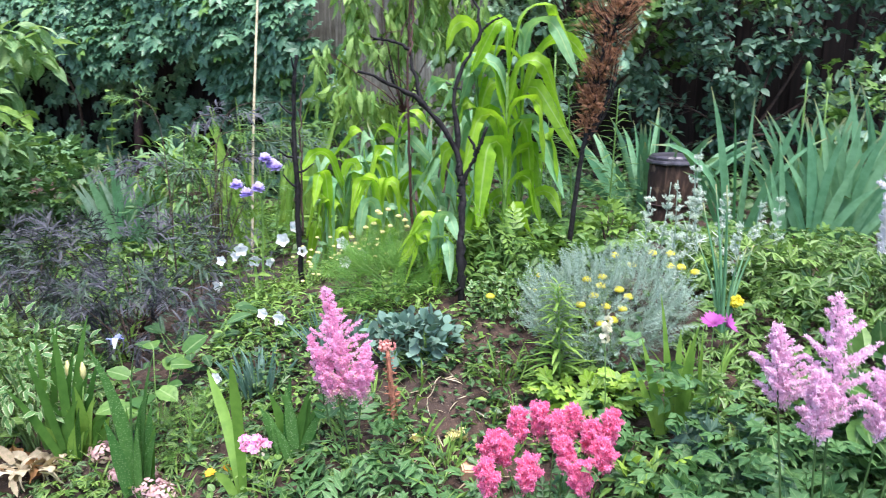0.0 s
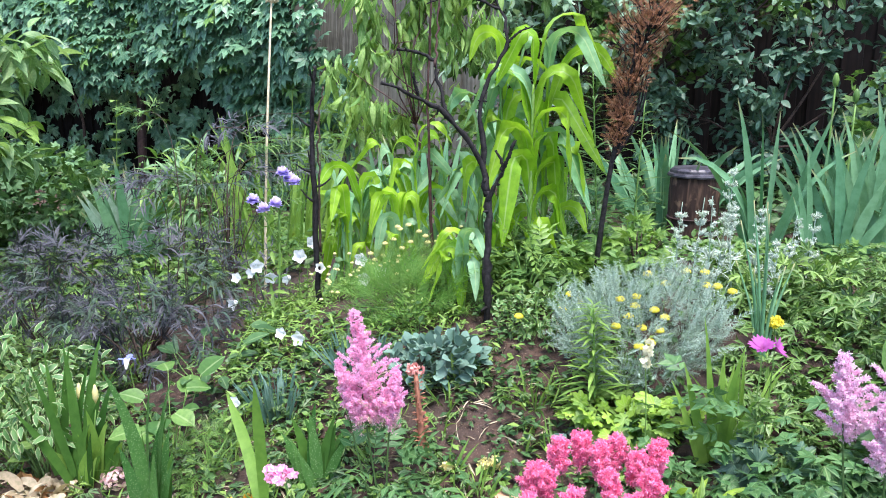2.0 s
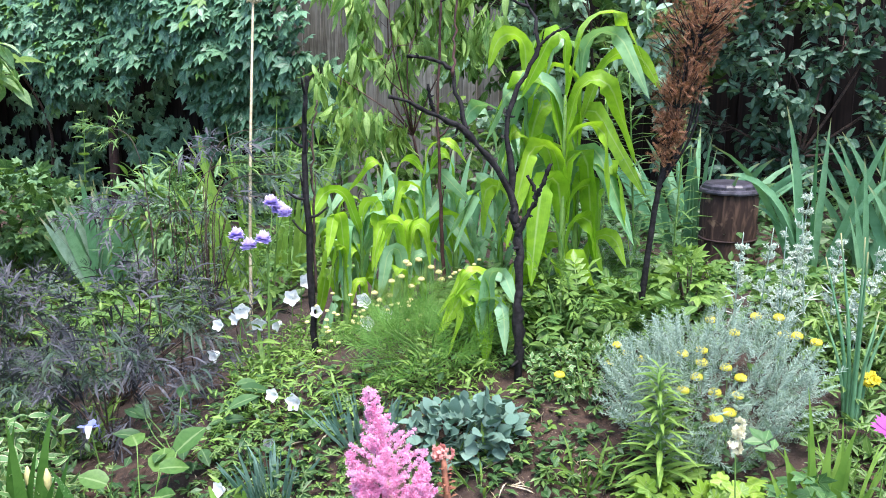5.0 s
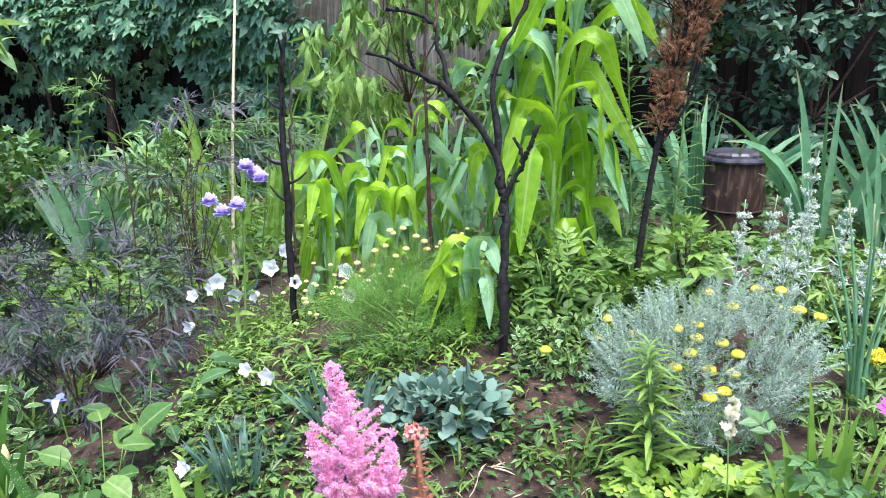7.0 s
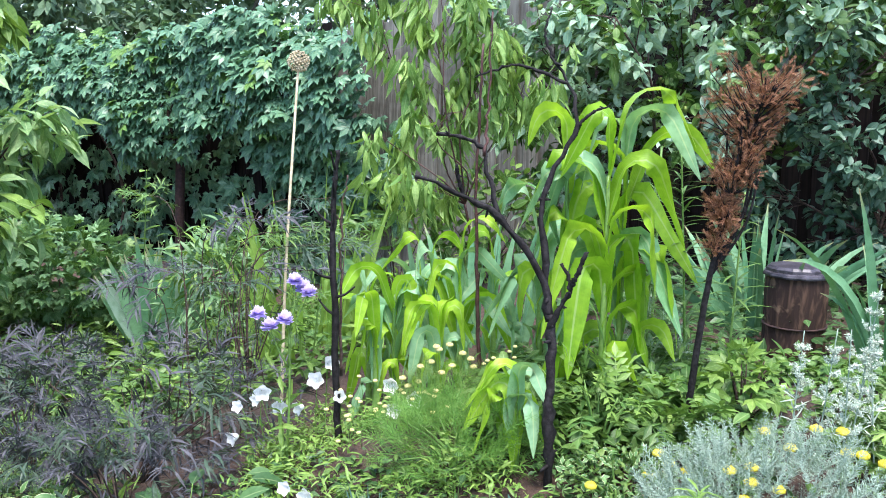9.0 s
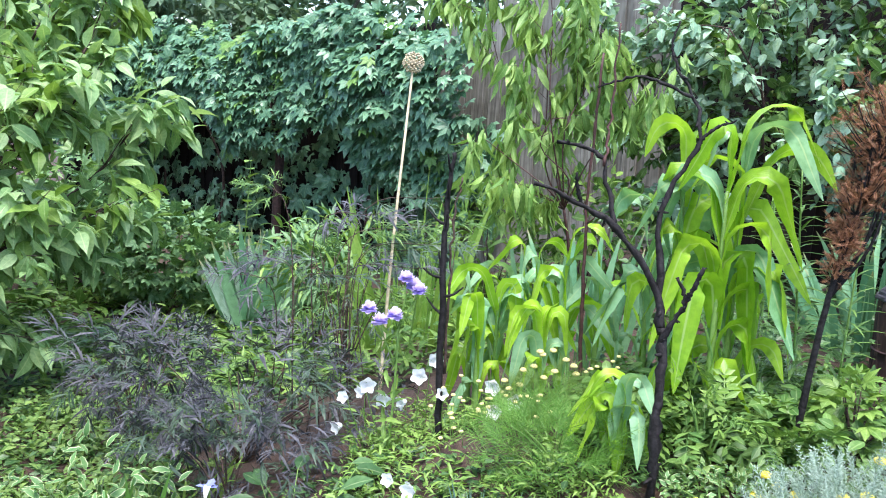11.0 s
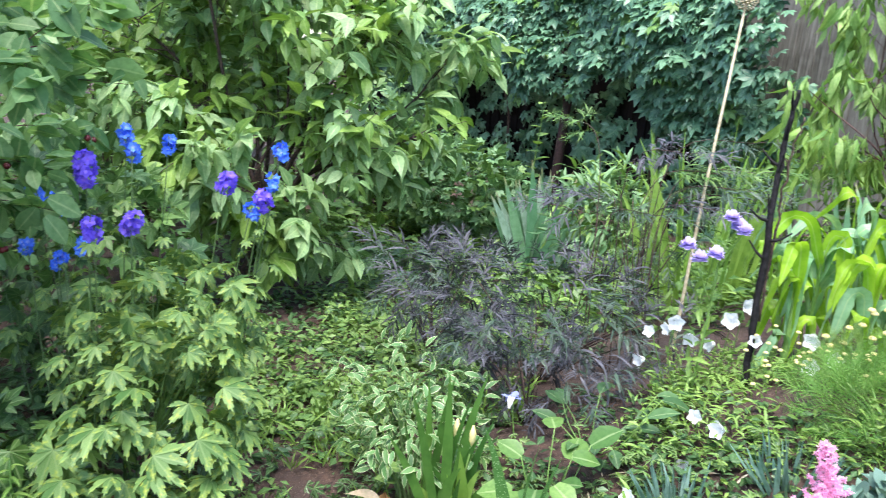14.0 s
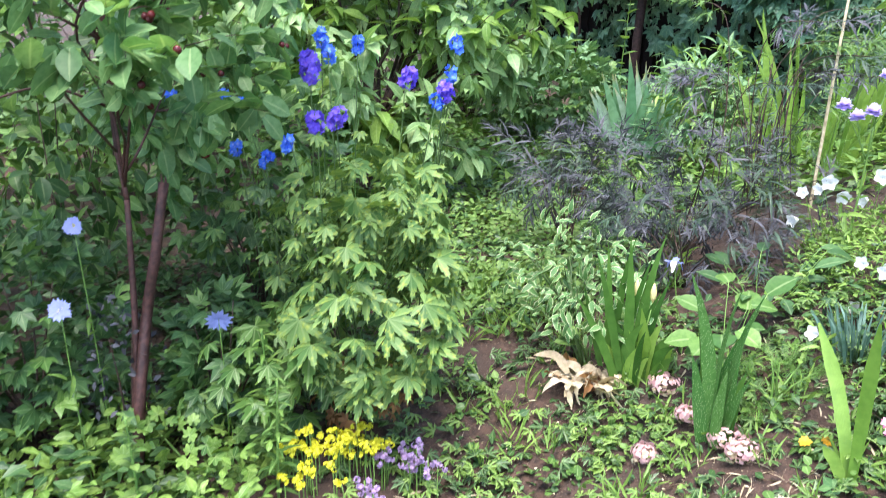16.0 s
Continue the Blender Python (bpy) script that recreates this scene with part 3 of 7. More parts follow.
FELT = joined([turned(sliver(0.16), a + 0.5 * (i % 2), 0.2 - 0.006 * i, (0, 0.02 + 0.86 * i / 9, 0), t) for i in range(10) for a, t in ((0.75, 0.35), (-0.75, 0.35), (0.1, 0.95), (0.1, -0.95))])
FLORET = joined([turned(leaf_tpl(2, 0.85, 0.6, 0.0, 0.1, base=0.35), a, 1.0, (0, 0, 0), 0.5) for a in (0, 1.26, 2.51, 3.77, 5.03)])
TUFT = joined([turned(sliver(0.34), a, 1.0, (0, 0, 0), t) for a, t in ((0, 0.9), (2.1, 0.8), (4.2, 1.0), (1.0, 0.2), (3.1, 0.1))])


def tube(g, pts, rad, sides=7, lump=0.0, seed=0):
    """A tapering round limb along points."""
    pts, rad = np.asarray(pts, float), np.asarray(rad, float)
    t = unit(np.gradient(pts, axis=0))
    ref = np.array([1.0, 0.03, 0.02]) if abs(t[:, 0]).mean() < 0.8 else np.array([0.02, 1.0, 0.03])
    x = unit(np.cross(t, ref))
    y = np.cross(t, x)
    a = np.arange(sides) * 2 * np.pi / sides
    rr = rad[:, None] * (1 + lump * np.random.RandomState(seed).uniform(-1, 1, (len(pts), sides)))
    v = pts[:, None] + (x[:, None] * np.cos(a)[None, :, None] + y[:, None] * np.sin(a)[None, :, None]) * rr[..., None]
    k = sides
    f = [(i * k + j, i * k + (j + 1) % k, (i + 1) * k + (j + 1) % k, (i + 1) * k + j) for i in range(len(pts) - 1) for j in range(k)]
    f += [tuple(range(k))[::-1], tuple((len(pts) - 1) * k + j for j in range(k))]
    uv = np.stack([np.full(len(pts) * k, 0.25), np.repeat(np.linspace(0, 1, len(pts)), k)], -1)
    return g.add(v.reshape(-1, 3), f, uv)


def curve(*pts, n=10):
    """A smooth line through points."""
    p = np.asarray(pts, float)
    if len(p) == 2:
        return p[0] + (p[1] - p[0]) * np.linspace(0, 1, n)[:, None]
    q = np.vstack([2 * p[0] - p[1], p, 2 * p[-1] - p[-2]])
    out = []
    m = max(2, n // (len(p) - 1))
    for i in range(len(p) - 1):
        a, b, c, d = q[i:i + 4]
        s = np.linspace(0, 1, m, endpoint=False)[:, None]
        out.append(0.5 * (2 * b + (c - a) * s + (2 * a - 5 * b + 4 * c - d) * s ** 2 + (3 * b - a - 3 * c + d) * s ** 3))
    return np.vstack([*out, p[-1:]])


def revolve(g, prof, sides=14, at=(0, 0, 0), lump=0.0, rs=None):
    """A round body from (radius, height) rows."""
    a = np.arange(sides) * 2 * np.pi / sides
    k = len(prof)
    v = np.array([(r * math.cos(t) * (1 + (rs.uniform(-lump, lump) if rs else 0)), r * math.sin(t), h) for r, h in prof for t in a]) + at
    f = [(i * sides + j, i * sides + (j + 1) % sides, (i + 1) * sides + (j + 1) % sides, (i + 1) * sides + j) for i in range(k - 1) for j in range(sides)]
    f += [tuple(range(sides))[::-1], tuple((k - 1) * sides + j for j in range(sides))]
    uv = np.stack([np.tile(np.arange(sides) / sides, k), np.repeat(np.linspace(0, 1, k), sides)], -1)
    return g.add(v, f, uv)


def thing(name, at, label, category, group="", kind=""):
    ob = new(name)
    ob.location = at
    ob.empty_display_size = 0.05
    return tagged(ob, label, category, group, kind)


def part(name, g, mat, parent, label="", smooth=True, kind=""):
    ob = new(name, g.mesh(name, smooth))
    ob.data.materials.append(M[mat] if isinstance(mat, str) else mat)
    ob.parent = parent
    return tagged(ob, label=label, kind=kind)


def solo(name, g, mat, label, category, kind="", group="", smooth=True):
    ob = new(name, g.mesh(name, smooth))
    ob.data.materials.append(M[mat] if isinstance(mat, str) else mat)
    return tagged(ob, label, category, group, kind)


LEAF_MESHES = {}


def leaf_objects(name, tpl, key, rot, pos, scale, mat, parent):
    """Leaves one by one: objects of their own on one mesh."""
    if (key, mat) not in LEAF_MESHES:
        LEAF_MESHES[key, mat] = Geo().scatter(tpl, np.eye(3)[None], np.zeros((1, 3)), np.ones(1)).mesh(name)
        LEAF_MESHES[key, mat].materials.append(M[mat])
    for r, p, s in zip(rot, pos, scale):
        ob = new(name, LEAF_MESHES[key, mat])
        ob.parent = parent
        ob.matrix_basis = Matrix.LocRotScale(Vector(p), Matrix(r.tolist()).to_quaternion(), Vector((s, s, s)))


def rand_dir(n, rs, up=0.0):
    d = unit(rs.normal(size=(n, 3)))
    d[:, 2] += up
    return unit(d)


def foliage(g, tpl, pts, out, size, rs, up=0.5, droop=0.0, spread=0.6, var=0.3):
    """Leaves at points, pointing outwards with some scatter, their faces to the sky."""
    n = len(pts)
    d = unit(out) + rs.normal(size=(n, 3)) * spread
    d[:, 2] -= droop
    nrm = np.array([0, 0, 1.0]) * up + rs.normal(size=(n, 3)) * 0.35 + unit(out) * 0.25
    if isinstance(g, tuple):
        leaf_objects("leaf", tpl, g[0], orient(d, nrm), pts, size * rs.uniform(1 - var, 1 + var, n), g[1], g[2])
        return None
    return g.scatter(tpl, orient(d, nrm), pts, size * rs.uniform(1 - var, 1 + var, n))


def blob(n, c, r, rs, shell=0.55):
    """Points in an ellipsoid, most near its skin; and the ways out."""
    d = unit(rs.normal(size=(n, 3)))
    k = shell + (1 - shell) * rs.uniform(0, 1, n) ** 0.6
    return np.asarray(c) + d * np.asarray(r) * k[:, None], d

# ---------------------------------------------------------------- ground
def build_ground():
    near = np.linspace(-6, 10, 161)
    far = np.array([14, 20, 30, 50, 90, 200, 600.0])
    xs = np.concatenate([-far[::-1], near, far[far > 10]])
    ys = np.concatenate([-far[::-1], near, far[far > 10]])
    X, Y = np.meshgrid(xs, ys)
    Z = gz(X, Y)
    nz = np.array([noise.noise((x * 3, y * 3, 0)) * 0.03 + noise.noise((x * 9, y * 9, 4)) * 0.015 for x, y in zip(X.ravel(), Y.ravel())]).reshape(X.shape)
    Z = Z + nz
    nx, ny = len(xs), len(ys)
    f = [(j * nx + i, j * nx + i + 1, (j + 1) * nx + i + 1, (j + 1) * nx + i) for j in range(ny - 1) for i in range(nx - 1)]
    g = Geo().add(np.stack([X, Y, Z], -1).reshape(-1, 3), f)
    solo("ground", g, "soil", "damp brown garden soil under the planting", "soil", "structure")


build_ground()

# ---------------------------------------------------------------- fence
FA, FB = np.array([-9.5, 11.48]), np.array([7.5, 3.31])   # line of the fence
FDIR = (FB - FA) / np.linalg.norm(FB - FA)
FLEN = float(np.linalg.norm(FB - FA))
FNRM = np.array([FDIR[1], -FDIR[0]])                       # towards the garden


def fence_point(x, off=0.0):
    """A point of the fence's line at world x, set off towards the garden."""
    s = (x - FA[0]) / FDIR[0]
    return FA + FDIR * s + FNRM * off


def board_mesh(w, h, d=0.022):
    bm = bmesh.new()
    bmesh.ops.create_cube(bm, size=1.0)
    for v in bm.verts:
        v.co = Vector((v.co.x * w, v.co.y * d, (v.co.z + 0.5) * h))
    bmesh.ops.bevel(bm, geom=bm.edges[:], offset=0.004, segments=1, affect='EDGES')
    me = bpy.data.meshes.new("board")
    bm.to_mesh(me)
    bm.free()
    return me


def build_fence():
    fence = thing("fence", (0, 0, 0), "weathered upright wooden board fence behind the garden", "fence", kind="structure")
    meshes = {}
    rs = np.random.RandomState(3)
    ang = math.atan2(FDIR[1], FDIR[0])
    n = int(FLEN / 0.112)
    for i in range(n):
        s = (i + 0.5) * 0.112
        p = FA + FDIR * s + FNRM * (0.014 if i % 2 else -0.014)
        # Boards at both ends get the near-black copy, with shade in the colour.
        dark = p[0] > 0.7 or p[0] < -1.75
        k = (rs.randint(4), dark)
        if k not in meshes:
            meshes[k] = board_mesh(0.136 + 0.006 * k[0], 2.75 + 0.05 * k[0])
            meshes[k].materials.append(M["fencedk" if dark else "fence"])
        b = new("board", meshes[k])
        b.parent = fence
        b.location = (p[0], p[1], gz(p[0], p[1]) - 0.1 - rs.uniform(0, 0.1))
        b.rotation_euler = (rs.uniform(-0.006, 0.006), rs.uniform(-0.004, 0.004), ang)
    for h in (0.5, 1.9):
        g = Geo()
        tube(g, [(*(FA - FNRM * 0.04), h - 0.5), (*(FB - FNRM * 0.04), h)], [0.035, 0.035], 4)
        part("rail", g, "fencedk", fence, "dark horizontal fence rail", smooth=False)


build_fence()


def build_post(x, off, zb, zt, r=0.05):
    p = fence_point(x, off)
    g = Geo()
    tube(g, curve((p[0] - 0.05, p[1], zb), (p[0], p[1], (zb + zt) / 2), (p[0] + 0.1, p[1], zt), n=8), [r] * 9, 10)
    revolve(g, [(r * 1.15, 0), (r * 1.15, 0.03), (r * 0.6, 0.04)], 10, (p[0] + 0.1, p[1], zt))
    solo("iron_post", g, "rustpost", "rusty brown iron post under the creeper", "post")


build_post(-3.76, 0.35, -0.9, 1.5, 0.055)


# ---------------------------------------------------------------- creeper, trees and shrubs at the back
def creeper():
    rs = np.random.RandomState(11)
    plant = thing("creeper", (0, 0, 0), "dense five-leaved creeper draped over the fence", "creeper")
    for x in (-6.5, -5.2, -4.1, -2.6, -1.8):
        p = fence_point(x, 0.15)
        q = fence_point(x + rs.uniform(-0.8, 0.8), 0.25)
        stems = Geo()
        tube(stems, curve((p[0], p[1], gz(*p) - 0.05), (p[0] + 0.1, p[1] - 0.05, 0.3), (*q, 1.5), n=12), np.linspace(0.025, 0.01, 13), 6)
        part("stem", stems, "twig", plant)
    def leaves(mat, pts, d, size, lie):
        k = len(pts)
        g = Geo()
        nrm = np.column_stack([np.tile(FNRM, (k, 1)), lie * np.ones(k)]) + rs.normal(size=(k, 3)) * 0.4
        g.scatter(PALM5, orient(unit(d) + rs.normal(size=(k, 3)) * 0.4, nrm), pts, size * rs.uniform(0.6, 1.25, k))
        part("leaves", g, mat, plant, kind="stuff")
    # shoots that spill over the top and hang, each with its cascade of leaves
    m, per = 1050, 8
    x = rs.uniform(-9.3, -0.95, m)
    top = 2.02 + 0.13 * np.sin(x * 1.9 + 0.6) + 0.08 * np.sin(x * 4.7)
    eave = 0.82 + 0.16 * np.sin(x * 2.3 + 1.0) + 0.1 * np.sin(x * 6.1) - 0.45 * sm(-3.1, -1.7, x) - 0.5 * sm(-5.0, -6.5, x)
    h = rs.uniform(0, 1, m) ** 0.9
    z = eave + (top - eave) * h
    lump = np.array([noise.noise((a * 1.3, b * 1.7, 1)) + 0.5 * noise.noise((a * 3.4, b * 4.0, 5)) for a, b in zip(x, z)])
    out = 0.2 + 0.3 * np.sin(np.clip((z - 0.3) / 1.75, 0, 1) * 2.7) + 0.3 * lump
    k = np.repeat(np.arange(m), per)
    fall = np.tile(np.arange(per) / per, m) + rs.uniform(-0.06, 0.06, m * per)
    off = np.maximum(out[k] + 0.13 * np.sin(fall * 2.6) + rs.normal(size=m * per) * 0.03, 0.05)
    px = x[k] + rs.normal(size=m * per) * 0.075
    p = np.array([fence_point(a, o) for a, o in zip(px, off)])
    pts = np.column_stack([p, z[k] + 0.08 - 0.3 * fall])
    d = np.column_stack([np.tile(FNRM * 0.7, (m * per, 1)), -0.2 - 0.9 * fall])
    young = rs.uniform(0, 1, m)[k] < 0.06 + 0.16 * (h[k] > 0.88)
    leaves("vine", pts[~young], d[~young], 0.135, 0.95)
    leaves("vinelt", pts[young], d[young], 0.12, 0.95)
    # sparse leaves deep in the hollow, flat against the boards
    n = 2200
    x = rs.uniform(-8.5, -0.9, n)
    z = rs.uniform(-0.75, 1.1, n)
    keep = np.array([noise.noise((a * 1.9, b * 1.9, 9)) for a, b in zip(x, z)]) > -0.16
    p = np.array([fence_point(a, o) for a, o in zip(x, rs.uniform(0.03, 0.2, n))])
    d = np.column_stack([np.tile(FNRM * 0.4, (n, 1)), -np.ones(n)])
    leaves("vine", np.column_stack([p, z])[keep], d[keep], 0.14, 0.4)


creeper()


def limbs(g, start, end, r, rs, n=3, wob=0.05):
    p = [np.asarray(start, float)]
    for i in range(1, n + 1):
        p.append(start + (np.asarray(end) - start) * i / n + rs.normal(size=3) * wob * (i < n))
    c = curve(*p, n=4 * n)
    tube(g, c, np.linspace(r, r * 0.35, len(c)), 6)
    return c


def leafy_tree(name, base, label, category, bark, leafmat, tpl, blobs, n, size, seed, trunk_r=0.03, droop=0.4, spread=0.6, fruit=0, fork=0.35, mat2=None, up=0.5, fsize=0.02, fmat="fruit", twigs=True, crotch=None):
    """A tree: tapered trunk, limbs to each cloud of leaves, twigs that carry them. blobs: centre, radii."""
    rs = np.random.RandomState(seed)
    base = np.array(base, float)
    t = thing(name, base, label, category)
    wood = Geo()
    top = np.mean([b[0] for b in blobs], 0) - base
    f = top * fork if crotch is None else np.array(crotch) - base
    tube(wood, curve((0, 0, -0.05), f * 0.5 + rs.normal(size=3) * 0.02, f, n=8), np.linspace(trunk_r, trunk_r * 0.7, 9), 8, 0.08, seed)
    leader = None
    if crotch is not None:
        leader = curve(f, f + np.array((-0.06, 0.02, 0.22)), f + np.array((-0.07, 0.03, 0.75)), n=10)
        tube(wood, leader, np.linspace(trunk_r * 0.7, trunk_r * 0.4, len(leader)), 7, 0.08, seed)
    leaves = [Geo(), Geo()]
    fruits = []
    total = sum(np.prod(b[1]) ** 0.67 for b in blobs)
    for c, r in blobs:
        c, r = np.asarray(c, float) - base, np.asarray(r, float)
        root = f if leader is None else leader[rs.randint(len(leader))]
        main = limbs(wood, root, c, trunk_r * (0.55 if leader is None else 0.4), rs, 3, 0.06)
        k = int(n * np.prod(r) ** 0.67 / total)
        tw = max(4, k // 26)
        for i in range(tw):
            s = main[rs.randint(len(main) // 2, len(main))]
            e, out = blob(1, c, r, rs, 0.5)
            line = curve(s, (s + e[0]) / 2 + (0, 0, 0.08 * r[2]), e[0], n=8)
            if twigs:
                tube(wood, line, np.linspace(trunk_r * 0.16, trunk_r * 0.06, len(line)), 4)
            m = k // tw
            u = rs.uniform(0.25, 1.0, m)
            idx = np.minimum((u * (len(line) - 1)).astype(int), len(line) - 2)
            pts = line[idx] + (line[idx + 1] - line[idx]) * rs.uniform(0, 1, (m, 1)) + rs.normal(size=(m, 3)) * size * 0.25
            o = unit(line[idx + 1] - line[idx]) + rs.normal(size=(m, 3)) * 0.6
            foliage(leaves[int(mat2 is not None and rs.uniform() < 0.35)], tpl, pts, o, size, rs, up, droop, spread)
            if fruit and rs.uniform() < fruit:
                for _ in range(1 if fmat == "fruit" else rs.randint(1, 4)):
                    fruits.append(line[rs.randint(3, len(line))] + (rs.uniform(-0.02, 0.02), rs.uniform(-0.02, 0.02), -fsize * rs.uniform(1.2, 3.0)))
    part("trunk", wood, bark, t)
    part("crown", leaves[0], leafmat, t)
    if leaves[1].n:
        part("crown", leaves[1], mat2, t)
    if fruits:
        ball = revolve(Geo(), [(fsize * math.sin(a), -fsize * math.cos(a)) for a in np.linspace(0.15, 2.99, 6)], 9).mesh("fruit")
        ball.materials.append(M[fmat])
    for q in fruits:
        ob = tagged(new("fruit" if fmat == "fruit" else "berry", ball), "small round unripe fruit" if fmat == "fruit" else "small dark red berry")
        ob.parent = t
        ob.location = q
    return t


leafy_tree("peach_tree", (0.15, 4.6, 0.0), "young peach tree with long drooping light green leaves", "tree", "redbark", "peach", SICKLE,
           [((-0.15, 4.5, 1.65), (0.5, 0.45, 0.45)), ((0.25, 4.4, 1.75), (0.4, 0.4, 0.4)), ((0.0, 4.4, 1.15), (0.5, 0.4, 0.3)), ((-0.1, 4.2, 0.65), (0.55, 0.35, 0.25)), ((-0.2, 4.6, 2.2), (0.5, 0.4, 0.35)), ((-0.45, 4.3, 0.95), (0.3, 0.3, 0.3)), ((0.45, 4.5, 1.3), (0.4, 0.35, 0.4)), ((-0.6, 4.7, 1.9), (0.4, 0.35, 0.35))],
           1250, 0.15, 21, 0.012, mat2="greenlt", droop=2.2, spread=0.5, fruit=0.15, up=0.2)
leafy_tree("apricot_tree", (1.6, 5.4, 0.0), "apricot tree with broad leaves and green fruit", "tree", "twig", "apple", OVATE,
           [((1.2, 5.3, 1.5), (0.6, 0.5, 0.5)), ((1.9, 5.0, 1.6), (0.6, 0.5, 0.55)), ((1.5, 5.2, 2.2), (0.8, 0.6, 0.5)), ((0.8, 5.5, 1.9), (0.5, 0.5, 0.5)), ((1.3, 5.2, 0.9), (0.5, 0.4, 0.4)), ((2.3, 4.9, 2.1), (0.5, 0.5, 0.5)), ((0.9, 5.1, 1.2), (0.45, 0.4, 0.4)), ((2.0, 5.2, 1.0), (0.5, 0.4, 0.45)), ((2.9, 4.9, 1.7), (0.5, 0.5, 0.5)), ((1.55, 4.5, 1.15), (0.4, 0.35, 0.4)), ((1.0, 4.7, 1.7), (0.4, 0.35, 0.4)), ((2.2, 4.5, 1.5), (0.4, 0.35, 0.4)), ((0.38, 5.5, 0.95), (0.35, 0.3, 0.35)), ((0.5, 5.4, 1.55), (0.4, 0.3, 0.4)), ((0.5, 5.4, 0.45), (0.4, 0.3, 0.35)), ((0.0, 5.7, 2.0), (0.35, 0.3, 0.35)), ((0.95, 5.1, 0.6), (0.35, 0.3, 0.35))],
           8200, 0.092, 22, 0.03, fruit=0.5, fsize=0.022, mat2="green")
leafy_tree("rose_bush", (2.55, 4.6, 0.0), "dark leafy shrub against the dark fence", "shrub", "twig", "darkleaf", OVATE,
           [((2.4, 4.5, 0.95), (0.45, 0.4, 0.5)), ((2.9, 4.5, 1.2), (0.4, 0.35, 0.45)), ((2.5, 4.6, 0.4), (0.6, 0.4, 0.35)), ((3.2, 4.4, 0.6), (0.5, 0.4, 0.4)), ((2.3, 4.7, 1.55), (0.35, 0.3, 0.3)), ((3.6, 4.3, 1.2), (0.5, 0.4, 0.5)), ((1.9, 4.7, 0.6), (0.4, 0.3, 0.4)), ((3.3, 4.4, 1.8), (0.45, 0.4, 0.4))],
           4000, 0.074, 23, 0.02)
leafy_tree("cherry_tree", (-3.55, 2.75, gz(-3.55, 2.75)), "young cherry tree with light green serrated leaves", "tree", "twig", "cherry", CHERRY,
           [((-3.3, 2.9, 0.9), (0.7, 0.5, 0.45)), ((-2.9, 3.0, 0.35), (0.5, 0.45, 0.4)), ((-3.8, 2.4, 0.5), (0.6, 0.6, 0.5)), ((-3.7, 3.0, 1.5), (0.8, 0.7, 0.5)), ((-2.95, 3.3, 1.05), (0.4, 0.35, 0.25)), ((-3.2, 2.6, -0.1), (0.55, 0.4, 0.35)), ((-4.4, 2.6, 1.0), (0.7, 0.7, 0.6)), ((-3.3, 2.2, 0.35), (0.55, 0.4, 0.4)), ((-3.9, 2.4, 1.9), (0.9, 0.8, 0.4)), ((-2.75, 3.9, 0.9), (0.45, 0.4, 0.35)), ((-3.05, 3.6, 0.25), (0.5, 0.4, 0.35)), ((-3.5, 3.9, 1.35), (0.6, 0.5, 0.45)), ((-4.2, 3.4, 0.6), (0.7, 0.6, 0.5)), ((-2.6, 3.5, 0.45), (0.35, 0.3, 0.28)), ((-2.75, 3.5, 1.2), (0.5, 0.35, 0.3)), ((-3.0, 2.9, -0.3), (0.5, 0.4, 0.25)), ((-3.3, 4.0, 1.9), (0.6, 0.5, 0.35)), ((-3.0, 4.0, 1.75), (0.4, 0.35, 0.3)), ((-4.6, 3.9, 1.5), (0.8, 0.6, 0.5))],
           6000, 0.155, 24, 0.03, droop=0.55, spread=0.6, mat2="greenlt", up=0.8)
leafy_tree("serviceberry_tree", (-2.075, -0.22, gz(-2.075, -0.22)), "small fruit tree with dark berries among oval leaves", "tree", "redbark", "berryleaf", SERVICE,
           [((-1.75, -0.25, 0.75), (0.35, 0.35, 0.3)), ((-2.1, 0.2, 0.6), (0.4, 0.4, 0.35)), ((-2.5, -0.55, 0.4), (0.3, 0.3, 0.25)), ((-2.6, 0.35, 0.1), (0.35, 0.3, 0.3)), ((-2.7, -0.5, 2.2), (0.9, 0.8, 0.4)), ((-2.0, 0.5, 2.1), (0.7, 0.6, 0.35)), ((-1.75, -0.1, 1.2), (0.5, 0.4, 0.3)), ((-2.4, 0.3, 1.0), (0.45, 0.4, 0.35)), ((-1.6, 0.15, 0.9), (0.3, 0.25, 0.25)), ((-2.3, -0.35, 1.55), (0.75, 0.6, 0.35)), ((-2.8, -0.9, 1.35), (0.65, 0.55, 0.4)), ((-3.0, 0.4, 1.7), (0.75, 0.65, 0.4)), ((-1.9, -0.9, 1.35), (0.45, 0.4, 0.3))],
           3900, 0.09, 25, 0.014, fruit=0.7, fsize=0.012, fmat="berry", crotch=(-2.15, -0.06, 0.1))

for bx, by, bz, seed in ((-6.5, 14.5, 2.4, 31), (-1.5, 13.0, 2.6, 32), (3.5, 11.0, 2.5, 33), (8.5, 9.0, 2.4, 34), (-11.0, 11.0, 2.0, 35), (-9.5, 15.5, 2.4, 36), (-9.0, 7.0, 1.2, 37), (-9.5, 12.5, 1.9, 38), (-12.0, 4.0, 1.0, 39), (-11.5, 0.3, 1.0, 40), (-10.0, -3.6, 0.9, 29)):
    leafy_tree("tree", (bx, by, -0.5), "tall leafy tree beyond the fence", "tree", "grebark", "far", OVATE_LO,
               [((bx, by, bz), (2.2, 1.6, 1.5)), ((bx + 1.5, by, bz + 1.4), (1.8, 1.5, 1.2)), ((bx - 1.6, by, bz + 0.8), (1.8, 1.4, 1.2))], 4200, 0.2, seed, 0.16, twigs=False)


